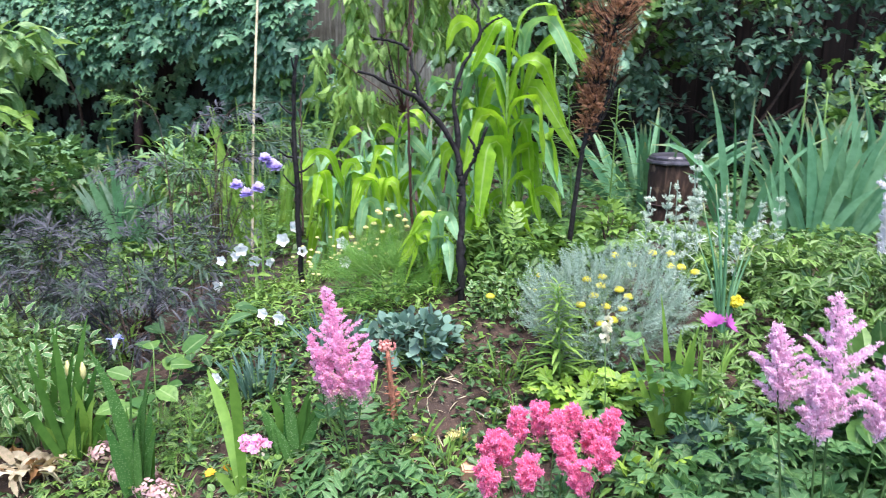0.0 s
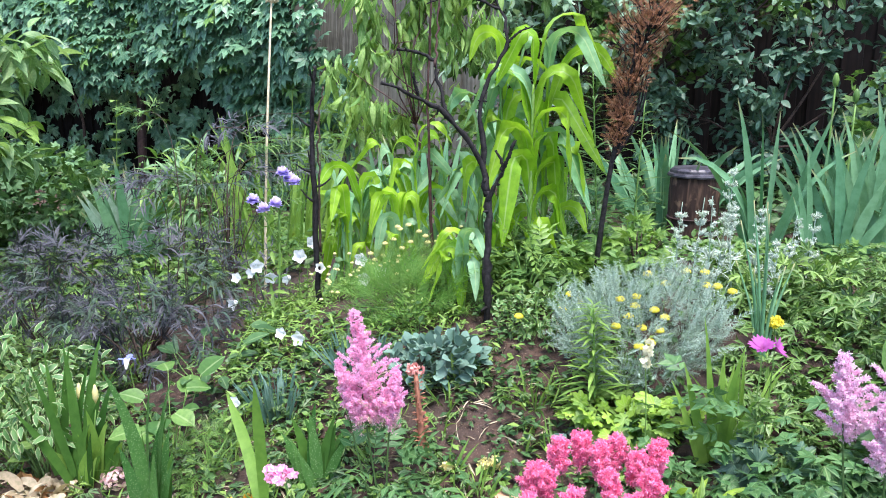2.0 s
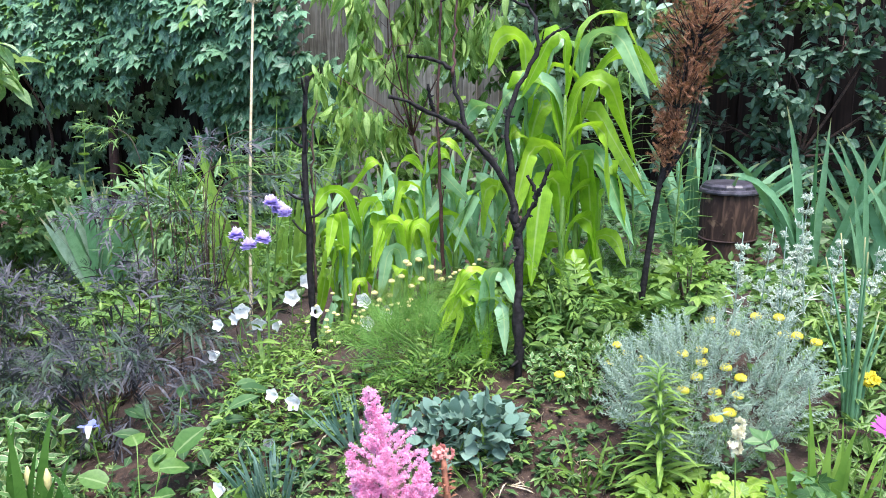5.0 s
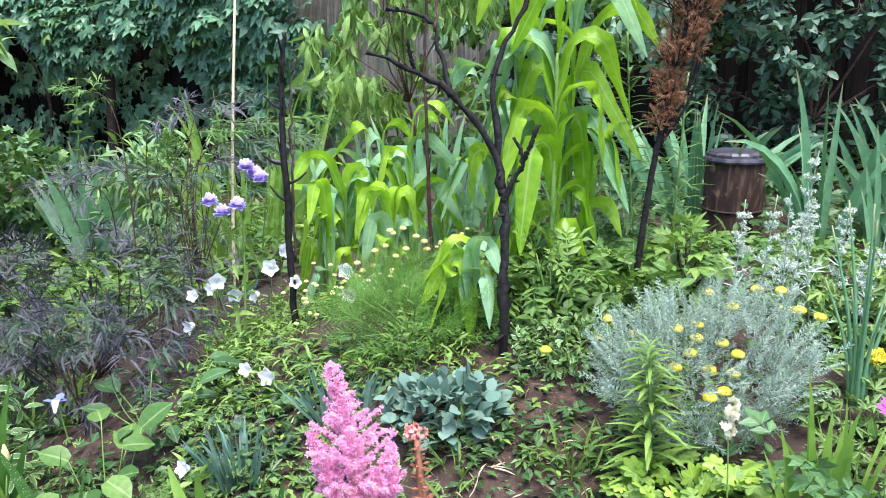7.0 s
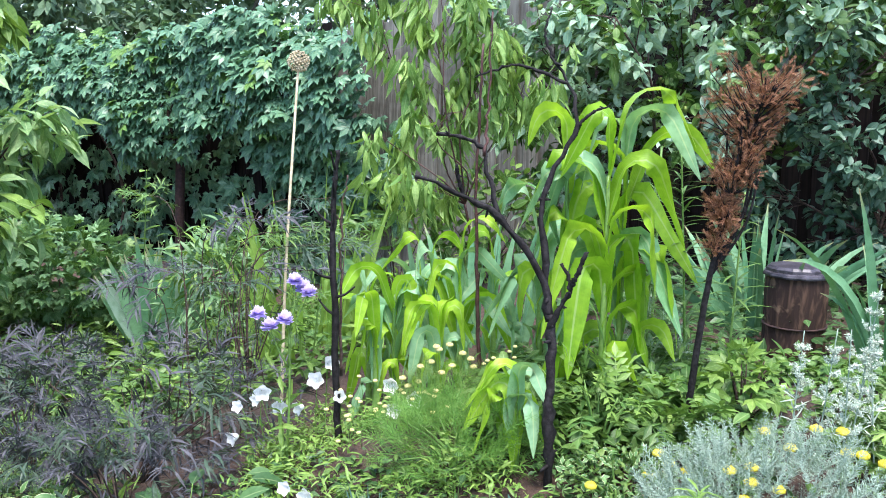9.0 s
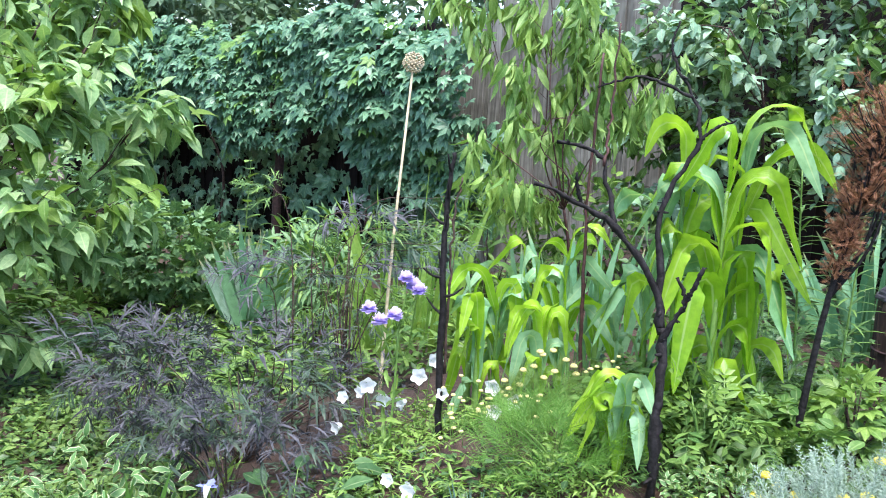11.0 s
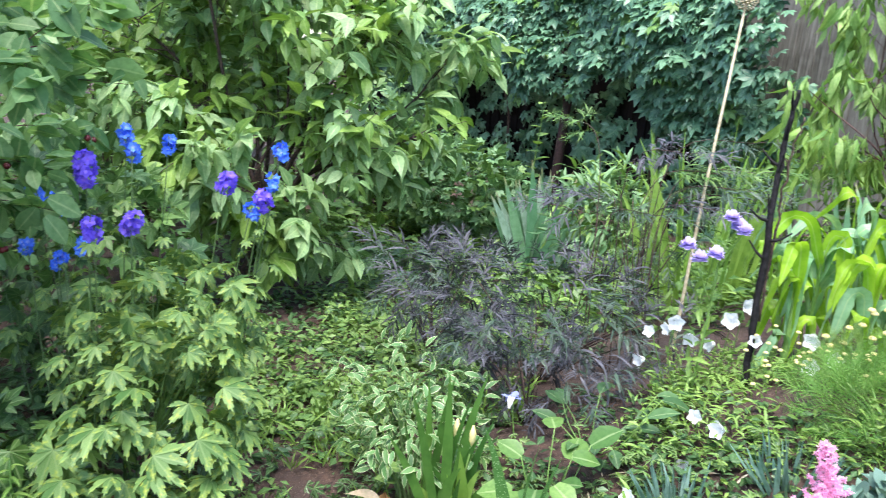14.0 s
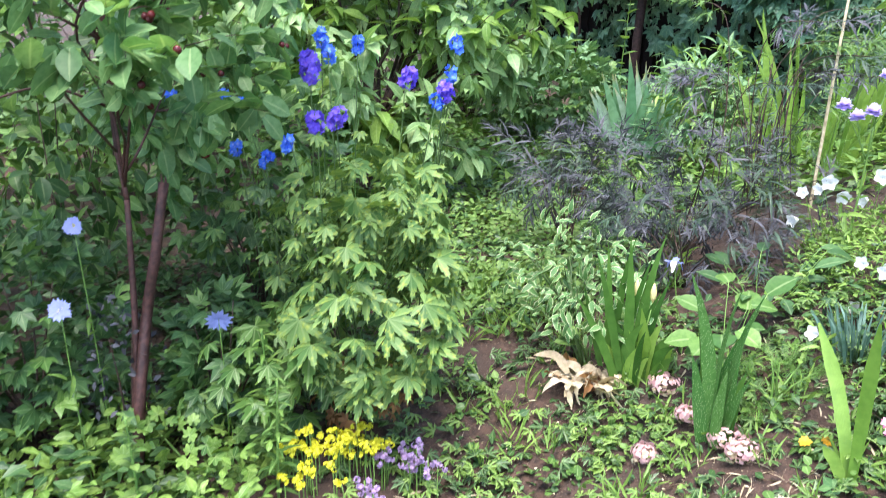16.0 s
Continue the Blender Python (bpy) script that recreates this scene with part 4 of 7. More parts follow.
# ---------------------------------------------------------------- corn
def corn_leaf(rs, length, width, az, rise, droop):
    """A strap that climbs along the stalk, arches over and hangs from its bend."""
    n = 17
    s = np.linspace(0, 1, n)
    b0 = rs.uniform(0.12, 0.5)
    ang = rise - (rise + droop) * sm(b0, b0 + rs.uniform(0.22, 0.5), s)
    step = length / (n - 1)
    out = np.concatenate([[0], np.cumsum(np.cos(ang[1:]) * step)])
    zz = np.concatenate([[0], np.cumsum(np.sin(ang[1:]) * step)])
    tw = az + 0.7 * rs.uniform(-1, 1) * s ** 1.5
    path = np.stack([out * np.cos(tw), out * np.sin(tw), zz], -1)
    w = width * np.clip(np.minimum(0.5 + 2.2 * s, 1.0), 0, 1) * np.clip(np.cos(np.clip(s - 0.45, 0, 0.55) / 0.55 * 1.56), 0.01, 1) ** 0.7
    side = rs.uniform(-0.7, 0.7)
    nrm = (-math.cos(az) * 0.8 + math.sin(az) * side, -math.sin(az) * 0.8 - math.cos(az) * side, 0.6)
    return ribbon(path, w, nrm, 0.1, 0.07, 3.0)


def corn_plant(x, y, h, n, seed, az, length=0.5, width=0.085, cool=0.4, lean=(0, 0), low=0.08, high=0.78, rise=1.42):
    rs = np.random.RandomState(seed)
    t = thing("corn_plant", (x, y, gz(x, y)), "tall bright green maize plant with arching strap leaves" if h > 0.8 else "small maize plant with drooping strap leaves", "corn", "corn plants in the bed")
    g = Geo()
    tube(g, curve((0, 0, -0.03), (lean[0] * 0.4, lean[1] * 0.4, h * 0.45), (lean[0], lean[1], h * 0.86), n=10), np.linspace(0.017, 0.006, 11), 8)
    part("stalk", g, "stem", t)
    for i in range(n):
        f = i / (n - 1)
        zz = h * (low + (high - low) * f)
        k = (0.7 + 0.45 * math.sin(0.3 + f * 2.2)) * rs.uniform(0.88, 1.12)
        v = corn_leaf(rs, length * k, width * (0.55 + 0.45 * k), az + math.pi * (i % 2) + rs.uniform(-0.6, 0.6), rise + rs.uniform(-0.2, 0.14), rs.uniform(1.1, 1.57) - 0.45 * f * rs.uniform())
        g = Geo()
        g.add(v[0] + np.array([lean[0] * zz / h, lean[1] * zz / h, zz]), v[1], v[2])
        part("leaf", g, "corncool" if rs.uniform() < cool else "corn", t)


for row in ((0.94, 1.98, 1.02, 14, 41, 0.15, 0.56, 0.085, 0.25, (0, 0), 0.08, 0.88), (0.80, 2.05, 1.02, 13, 42, 0.5, 0.5, 0.082, 0.28, (0, 0), 0.08, 0.86), (1.0, 2.14, 1.0, 13, 43, -0.2, 0.6, 0.08, 0.25, (0, 0), 0.08, 0.86), (0.70, 2.25, 0.72, 8, 50, 0.2, 0.44, 0.075),
            (0.10, 2.34, 0.56, 9, 44, 0.2, 0.42, 0.058), (0.24, 2.42, 0.58, 9, 45, 0.5, 0.44, 0.058), (-0.04, 2.45, 0.58, 8, 46, -0.2, 0.42, 0.056), (0.37, 2.35, 0.54, 9, 47, 0.0, 0.46, 0.056),
            (0.15, 2.62, 0.6, 8, 48, 0.8, 0.44, 0.055), (0.04, 2.26, 0.42, 8, 51, 1.2, 0.4, 0.056), (0.30, 2.24, 0.4, 8, 52, 0.7, 0.38, 0.054), (0.5, 2.45, 0.5, 8, 53, 0.3, 0.4, 0.065),
            (0.665, 1.63, 0.3, 6, 49, -0.9, 0.36, 0.062, 0.2, (0, 0), 0.02, 0.5, 1.53), (0.62, 1.68, 0.3, 6, 54, 0.4, 0.35, 0.06, 0.2, (0, 0), 0.02, 0.5, 1.53)):
    corn_plant(*row)


# ---------------------------------------------------------------- charred sapling, dead stems, brown conifer
def burnt_tree():
    base = np.array((0.78, 1.55, -0.05))
    t = thing("charred_sapling", base, "dead black charred sapling with bare forked limbs", "tree")
    def limb(nm, pts, r0, r1, mat="char"):
        c = curve(*[np.array(p) - base for p in pts], n=18)
        rl = np.random.RandomState(int(r0 * 1e5) + len(pts))
        c[1:-1] += rl.normal(size=c[1:-1].shape) * 0.0036 * min(1.0, np.linalg.norm(c[-1] - c[0]) / 0.45)
        g = Geo()
        tube(g, c, np.linspace(r0, r1, len(c)) * rl.uniform(0.75, 1.3, len(c)), 9, 0.28, 5)
        for k in rl.randint(2, len(c) - 1, 5):
            d = unit(rl.normal(size=3)) * r0 * rl.uniform(1.2, 2.6)
            tube(g, [c[k], c[k] + d * 0.6, c[k] + d], [r0 * 0.45, r0 * 0.35, r0 * 0.2], 6)
        part(nm, g, mat, t)
    limb("trunk", [(0.78, 1.55, -0.1), (0.775, 1.55, 0.1), (0.775, 1.58, 0.3), (0.77, 1.63, 0.46)], 0.017, 0.0145)
    limb("limb", [(0.77, 1.63, 0.44), (0.73, 1.65, 0.6), (0.6, 1.65, 0.76), (0.47, 1.62, 0.84), (0.34, 1.6, 0.89)], 0.0135, 0.006)
    limb("limb", [(0.6, 1.65, 0.75), (0.565, 1.68, 0.88), (0.54, 1.7, 0.97), (0.47, 1.7, 1.01), (0.39, 1.7, 1.02)], 0.009, 0.0045)
    limb("limb", [(0.77, 1.63, 0.44), (0.745, 1.67, 0.62), (0.735, 1.7, 0.82), (0.79, 1.73, 0.95), (0.83, 1.75, 1.06), (0.80, 1.78, 1.18), (0.74, 1.8, 1.27)], 0.012, 0.0032)
    limb("limb", [(0.765, 1.61, 0.42), (0.81, 1.6, 0.51), (0.83, 1.6, 0.56), (0.80, 1.6, 0.63)], 0.0095, 0.0055)
    limb("limb", [(0.825, 1.6, 0.55), (0.85, 1.59, 0.6), (0.875, 1.58, 0.67)], 0.008, 0.005)
    limb("limb", [(0.545, 1.69, 0.95), (0.55, 1.72, 1.1), (0.56, 1.74, 1.4)], 0.005, 0.003, "redbark")
    limb("limb", [(0.49, 1.63, 0.83), (0.475, 1.62, 0.88), (0.47, 1.61, 0.93)], 0.007, 0.005)
    limb("twig", [(0.80, 1.78, 1.18), (0.68, 1.8, 1.23), (0.6, 1.8, 1.24), (0.5, 1.78, 1.2)], 0.006, 0.003)
    limb("twig", [(0.835, 1.75, 1.05), (0.88, 1.75, 1.09), (0.93, 1.74, 1.11)], 0.006, 0.003)
    limb("twig", [(0.75, 1.8, 1.26), (0.72, 1.82, 1.34), (0.74, 1.84, 1.42)], 0.005, 0.003)


burnt_tree()


def dead_stem(pts, r, label, mat="char", twigs=5, seed=1):
    base = np.array(pts[0], float)
    t = thing("dead_sapling", base, label, "sapling")
    c = curve(*[np.array(p) - base for p in pts], n=24)
    rs = np.random.RandomState(seed)
    c[1:-1] += rs.normal(size=c[1:-1].shape) * 0.003
    g = Geo()
    tube(g, c, np.linspace(r, r * 0.5, len(c)), 8, 0.15, seed)
    part("stem", g, mat, t)
    for i in range(twigs):
        k = rs.randint(len(c) // 3, len(c) - 2)
        d = unit(np.array([rs.uniform(-1, 1), rs.uniform(-0.5, 0.3), rs.uniform(0.2, 1)]))
        g = Geo()
        tube(g, curve(c[k], c[k] + d * 0.04, c[k] + d * 0.08 + (0, 0, 0.02), n=6), np.linspace(r * 0.45, r * 0.2, 7), 5)
        part("twig", g, mat, t)


dead_stem([(-0.035, 1.97, -0.17), (-0.04, 1.97, 0.2), (-0.045, 1.98, 0.6), (-0.045, 2.0, 0.8), (-0.03, 2.0, 0.95)], 0.0155, "bare black upright dead stem", twigs=8)
dead_stem([(-0.03, 2.005, 0.1), (-0.028, 2.01, 0.45), (-0.02, 2.01, 0.72), (0.0, 2.02, 0.86)], 0.006, "thin brown dead shoot beside the black stem", "twig", 3, 4)
dead_stem([(0.46, 2.3, 0.0), (0.45, 2.3, 0.4), (0.44, 2.3, 0.8), (0.46, 2.3, 1.35)], 0.009, "thin reddish dead stem among the maize", "redbark", 3, 2)


def brown_conifer():
    base = np.array((1.22, 1.9, -0.02))
    t = thing("dead_conifer", base, "dried rusty brown conifer on a thin dark trunk", "conifer")
    rs = np.random.RandomState(5)
    c = curve(*[np.array(p) - base for p in ((1.22, 1.9, -0.05), (1.265, 1.9, 0.42), (1.30, 1.9, 0.66), (1.36, 1.92, 0.92), (1.44, 1.95, 1.21))], n=24)
    wood = Geo()
    tube(wood, c, np.linspace(0.013, 0.006, len(c)), 8, 0.15, 3)
    g = Geo()
    for i in range(6):
        k = rs.randint(9, 15)
        e = c[min(k + 8, len(c) - 1)] + np.array([rs.uniform(-0.07, 0.07), rs.uniform(-0.05, 0.05), 0.04])
        line = curve(c[k], (c[k] + e) / 2 + np.array([0.25, 0.2, 0.0]) * (e - c[k]), e, n=8)
        tube(wood, line, np.linspace(0.007, 0.003, len(line)), 5)
    for i in range(270):
        u = 0.42 + 0.58 * rs.uniform() ** 0.55
        p = c[min(int(u * (len(c) - 1)), len(c) - 1)]
        a = rs.uniform(0, 6.28)
        lump = 0.45 + 0.8 * abs(math.sin(u * 17.0 + 1.5 * math.sin(a)))
        L = (0.028 + 0.09 * sm(0.5, 0.9, u)) * lump * rs.uniform(0.4, 1.25)
        e = p + np.array([math.cos(a) * L, math.sin(a) * L, L * rs.uniform(0.2, 1.1)])
        line = curve(p, (p + e) / 2 + (0, 0, -0.012), e, n=6)
        tube(wood, line, np.linspace(0.003, 0.0012, len(line)), 4)
        m = 6
        q = line[rs.randint(2, len(line), m)] + rs.normal(size=(m, 3)) * 0.01
        foliage(g, SHOOT, q, np.tile(e - p, (m, 1)), 0.032, rs, 0.2, 0.0, 0.8)
    part("trunk", wood, "char", t)
    part("crown", g, "rust", t)


brown_conifer()


# ---------------------------------------------------------------- log stump with a lid
def stump():
    base = np.array((1.91, 3.42, -0.125))
    t = thing("stump", base, "sawn log stump with cracked bark and a dark lid", "stump")
    rs = np.random.RandomState(9)
    g = Geo()
    k = 56
    a = np.linspace(0, 2 * np.pi, k, endpoint=False)
    wide = np.sort(rs.choice(np.arange(1, k), 9, replace=False))
    plates = np.array([0.97 + 0.05 * rs.uniform() for _ in range(10)])[np.searchsorted(wide, np.arange(k), "right")]
    plates[wide] -= 0.03
    rows = [(0.158, 0.0), (0.152, 0.06), (0.148, 0.13), (0.147, 0.2), (0.149, 0.27), (0.15, 0.34), (0.146, 0.41), (0.143, 0.43)]
    v = np.array([(r * plates[j] * (1 + rs.uniform(-0.012, 0.012)) * math.cos(a[j] + 0.05 * math.sin(h * 9)), r * plates[j] * math.sin(a[j] + 0.05 * math.sin(h * 9)), h) for r, h in rows for j in range(k)])
    f = [(i * k + j, i * k + (j + 1) % k, (i + 1) * k + (j + 1) % k, (i + 1) * k + j) for i in range(len(rows) - 1) for j in range(k)]
    f += [tuple(range(k - 1, -1, -1)), tuple(range((len(rows) - 1) * k, len(rows) * k))]
    g.add(v, f)
    part("log", g, "log", t)
    g = Geo()
    revolve(g, [(0.14, 0.425), (0.163, 0.428), (0.166, 0.437), (0.162, 0.448), (0.15, 0.452)], 12)
    lid = part("lid", g, "cap", t, "dark violet-grey lid", smooth=False)
    g = Geo()
    revolve(g, [(0.142, 0.45), (0.14, 0.466), (0.126, 0.478), (0.03, 0.482)], 10, (-0.01, 0.0, 0.0))
    part("cap", g, "cap", lid, smooth=False)
    g = Geo()
    revolve(g, [(0.146, 0.175), (0.155, 0.176), (0.155, 0.182), (0.146, 0.183)], 28)
    part("band", g, "rustpost", t, "dark wire band")


stump()


# ---------------------------------------------------------------- blade-leaved plants
def blade(length, width, az, tilt, bend, rs, fold=0.1):
    s = np.linspace(0, 1, 9)
    ang, out, zz = math.pi / 2 - tilt, np.zeros(9), np.zeros(9)
    for i in range(1, 9):
        ang -= bend * (s[i] ** 1.5) / 4
        out[i] = out[i - 1] + math.cos(ang) * length / 8
        zz[i] = zz[i - 1] + math.sin(ang) * length / 8
    path = np.stack([out * math.cos(az), out * math.sin(az), zz], -1)
    w = width * np.clip(0.75 + s, 0, 1) * np.clip((1 - s) * 2.6, 0.02, 1) ** 0.8
    side = az + math.pi / 2 if rs.uniform() < 0.25 else rs.uniform(0, 6.28)
    nrm = (math.cos(side) * 0.9, math.sin(side) * 0.9, 0.15)
    return ribbon(path, w, nrm, fold)


def blade_clump(name, x, y, n, length, width, seed, mat, label, category, spread=0.12, tilt=0.45, bend=0.5, z=None, mat2=None):
    rs = np.random.RandomState(seed)
    t = thing(name, (x, y, gz(x, y) if z is None else z), label, category)
    for i in range(n):
        a = rs.uniform(0, 6.28)
        r = spread * math.sqrt(rs.uniform())
        v = blade(length * rs.uniform(0.6, 1.1), width * rs.uniform(0.75, 1.15), a, tilt * rs.uniform(0.1, 1.0), bend * rs.uniform(0.0, 1.6), rs)
        g = Geo()
        g.add(v[0] + np.array([r * math.cos(a), r * math.sin(a), -0.02]), v[1], v[2])
        part("leaf", g, mat2 if mat2 and rs.uniform() < 0.3 else mat, t)
    return t


def fan_clump(name, x, y, fans, per, length, width, seed, mat, label, category, spread=0.2, open_=0.5, bend=0.25, mat2=None, taper=2.0):
    """Flat fans of sword leaves, each fan in a plane of its own."""
    rs = np.random.RandomState(seed)
    t = thing(name, (x, y, gz(x, y)), label, category)
    for i in range(fans):
        ph = rs.uniform(-0.9, 0.9)
        a, r = rs.uniform(0, 6.28), spread * math.sqrt(rs.uniform())
        o = np.array([r * math.cos(a), r * math.sin(a), -0.02])
        k = length * rs.uniform(0.75, 1.1)
        lean = rs.uniform(-0.12, 0.12)
        for j in range(per):
            q = 2 * j / max(per - 1, 1) - 1
            tilt = open_ * q + lean + rs.uniform(-0.06, 0.06)
            az = ph if tilt > 0 else ph + math.pi
            s = np.linspace(0, 1, 9)
            ang = math.pi / 2 - abs(tilt) - bend * rs.uniform(0.2, 1.5) * s ** 2
            L = k * (1.0 - 0.35 * abs(q)) * rs.uniform(0.85, 1.1)
            run, zz = np.cumsum(np.cos(ang)) * L / 9, np.cumsum(np.sin(ang)) * L / 9
            path = o + np.stack([run * math.cos(az), run * math.sin(az), zz], -1) + np.array([q * 0.03 * math.cos(ph), q * 0.03 * math.sin(ph), 0])
            w = width * rs.uniform(0.8, 1.15) * np.clip(0.8 + s, 0, 1) * np.clip((1 - s) * taper, 0.02, 1) ** 0.8
            side = ph - math.pi / 2 + rs.uniform(-0.35, 0.35)
            g = Geo()
            g.add(*ribbon(path, w, (math.cos(side), math.sin(side), 0.1), 0.06))
            part("leaf", g, mat2 if mat2 and rs.uniform() < 0.3 else mat, t)
    return t


fan_clump("iris_clump", 2.66, 3.05, 10, 6, 0.98, 0.048, 61, "iris", "large clump of blue-green bearded iris leaves", "iris", 0.28, 0.45, 0.3)
fan_clump("iris_clump", 3.25, 3.2, 7, 6, 0.88, 0.048, 62, "iris", "large clump of blue-green bearded iris leaves", "iris", 0.25, 0.42, 0.3)
blade_clump("iris_clump", 2.2, 2.95, 12, 0.85, 0.045, 63, "iris", "iris leaves arching beside the stump", "iris", 0.08, 0.35, 0.9)
blade_clump("iris_clump", 1.82, 3.95, 46, 0.72, 0.055, 64, "iris", "dense blue-green iris fan behind the stump", "iris", 0.25, 0.85, 0.6)
fan_clump("iris_clump", -2.3, 5.05, 10, 6, 0.98, 0.085, 65, "iris", "fan of pale blue-green iris leaves", "iris", 0.27, 0.45, 0.13, "irispale")
blade_clump("iris_clump", 0.35, 3.0, 34, 0.62, 0.045, 66, "iris", "blue-green iris leaves behind the maize", "iris", 0.3, 0.25, 0.2)
blade_clump("gladiolus_clump", -0.82, 3.95, 24, 1.15, 0.046, 67, "lightblade", "upright light green sword leaves behind the elder", "gladiolus", 0.3, 0.24, 0.3)
fan_clump("gladiolus", 1.57, 0.88, 2, 5, 0.58, 0.034, 68, "lightblade", "green gladiolus fan of upright blades", "gladiolus", 0.012, 0.22, 0.12)


def broad_gladiolus():
    base = np.array((0.1, 0.68, gz(0.1, 0.68)))
    t = thing("gladiolus", base, "two broad green gladiolus blades standing apart", "gladiolus")
    for pts, width in ((((0.1, 0.68, -0.58), (0.06, 0.73, -0.42), (0.0, 0.81, -0.29), (-0.085, 0.89, -0.155)), 0.041), (((0.105, 0.68, -0.58), (0.105, 0.675, -0.4), (0.108, 0.65, -0.2), (0.112, 0.61, -0.01)), 0.037), (((0.095, 0.67, -0.58), (0.06, 0.66, -0.48), (0.02, 0.65, -0.43)), 0.035)):
        line = curve(*[np.array(p) - base for p in pts], n=12)
        u = np.linspace(0, 1, len(line))
        g = Geo()
        g.add(*ribbon(line, width * np.clip(0.55 + u, 0, 1) * np.clip((1 - u) * 4, 0.05, 1) ** 0.6, (0.1, -1, 0.1), 0.07))
        part("blade", g, "lightblade", t)


broad_gladiolus()
fan_clump("crocosmia_clump", -0.8, 1.13, 2, 5, 0.64, 0.034, 70, "irisgr", "tall narrow green sword leaves", "crocosmia", 0.05, 0.3, 0.15)
fan_clump("calla_clump", -0.75, 1.09, 7, 5, 0.3, 0.052, 75, "irisgr", "tuft of broad green leaves with pale yellow buds", "calla", 0.05, 0.26, 0.5, "lightblade")


# ---------------------------------------------------------------- low cover
BARE = [(-0.9, 1.06, 0.13), (-0.59, 1.03, 0.09), (-0.45, 0.89, 0.08), (-0.28, 0.79, 0.1), (-0.53, 0.72, 0.08), (-0.17, 0.63, 0.07), (0.76, 0.95, 0.13), (0.97, 1.34, 0.1), (-0.4, 1.23, 0.07), (-1.16, 0.97, 0.16), (-0.09, 0.95, 0.12), (-0.04, 0.77, 0.08), (0.72, 1.5, 0.12), (2.45, 2.35, 0.15), (-1.45, 1.15, 0.2)]


def cover(name, label, category, n, box, tpl, size, mat, low, high, seed, per=7, spread=0.06, bare=True, up=0.9, lift=0.2):
    """Low plants too many to count: rosettes and sprigs over a stretch of ground."""
    rs = np.random.RandomState(seed)
    x, y = rs.uniform(box[0], box[1], n), rs.uniform(box[2], box[3], n)
    keep = np.array([noise.noise((a * 2.3 + seed, b * 2.3, seed * 0.7)) > -0.22 for a, b in zip(x, y)])
    if bare:
        for bx, by, br in BARE:
            keep &= np.hypot(x - bx, y - by) > br * rs.uniform(0.6, 1.1, n)
    rim = np.minimum(np.minimum(x - box[0], box[1] - x), np.minimum(y - box[2], box[3] - y)) / (0.22 * min(box[1] - box[0], box[3] - box[2]))
    keep &= rim + 0.5 * np.array([noise.noise((a * 3.1, b * 3.1, seed)) for a, b in zip(x, y)]) > rs.uniform(0, 0.7, n)
    x, y = x[keep], y[keep]
    n = len(x)
    hh = rs.uniform(low, high, n)
    k = np.repeat(np.arange(n), per)
    a = rs.uniform(0, 6.28, n * per)
    r = spread * np.sqrt(rs.uniform(0, 1, n * per))
    px, py = x[k] + r * np.cos(a), y[k] + r * np.sin(a)
    pz = gz(px, py) + hh[k] * rs.uniform(0.1, 1.0, n * per)
    d = np.column_stack([np.cos(a), np.sin(a), np.full(n * per, lift)]) + rs.normal(size=(n * per, 3)) * 0.35
    nrm = np.column_stack([0 * a, 0 * a, np.full(n * per, up)]) + rs.normal(size=(n * per, 3)) * 0.35
    g = Geo()
    g.scatter(tpl, orient(d, nrm), np.column_stack([px, py, pz]), size * rs.uniform(0.55, 1.25, n * per))
    return solo(name, g, mat, label, category, "stuff")


cover("weeds", "small green weeds covering the middle of the bed", "weed", 560, (-0.6, 1.6, 0.65, 1.85), OVATE_LO, 0.04, "greendk", 0.02, 0.09, 101)
cover("weeds", "fresh light green seedlings between the flowers", "weed", 270, (-0.5, 1.5, 0.6, 1.75), OVATE_LO, 0.035, "greenlt", 0.02, 0.10, 102)
cover("cut_leaf_weeds", "feathery cut-leaved seedlings in the bed", "weed", 260, (-0.6, 1.5, 0.5, 1.7), CUTLO, 0.035, "green", 0.03, 0.08, 103, 5)
cover("tansy_foliage", "yellow-green leafy growth round the white bellflowers", "foliage", 880, (-0.48, 0.75, 1.3, 2.55), LANCE, 0.04, "greenlt", 0.02, 0.12, 104, 7, 0.05, False, lift=0.5)
cover("bed_foliage", "mixed green foliage at the foot of the maize", "foliage", 420, (0.45, 1.45, 1.65, 2.5), OVATE, 0.06, "green", 0.04, 0.22, 105, 7, 0.06, False)
cover("bed_foliage", "mixed light green foliage at the foot of the maize", "foliage", 190, (0.5, 1.5, 1.6, 2.6), PINNATE, 0.11, "green", 0.05, 0.2, 106, 5, 0.06, False)
cover("bed_foliage", "low green foliage beside the silvery shrub", "foliage", 900, (1.5, 3.9, 0.5, 3.1), OVATE, 0.05, "green", 0.03, 0.12, 107, 7, 0.07)
cover("bed_foliage", "fine cut green foliage beside the silvery shrub", "foliage", 300, (1.7, 3.0, 1.2, 2.3), CUTLO, 0.05, "green", 0.05, 0.2, 108, 6, 0.06)
cover("bed_foliage", "low cut green foliage behind the mauve astilbe", "foliage", 200, (1.5, 2.5, 0.45, 1.3), CUTLO, 0.05, "green", 0.03, 0.14, 127, 6, 0.06, False)
cover("bed_foliage", "green foliage round the stump", "foliage", 150, (1.45, 2.35, 2.5, 3.25), OVATE, 0.06, "green", 0.03, 0.12, 130, 7, 0.07, False)
cover("astilbe_foliage", "dense astilbe foliage along the front of the bed", "foliage", 900, (1.15, 2.8, -0.5, 0.9), TERNATE, 0.09, "astleaf", 0.1, 0.4, 109, 5, 0.07, False, lift=0.1)
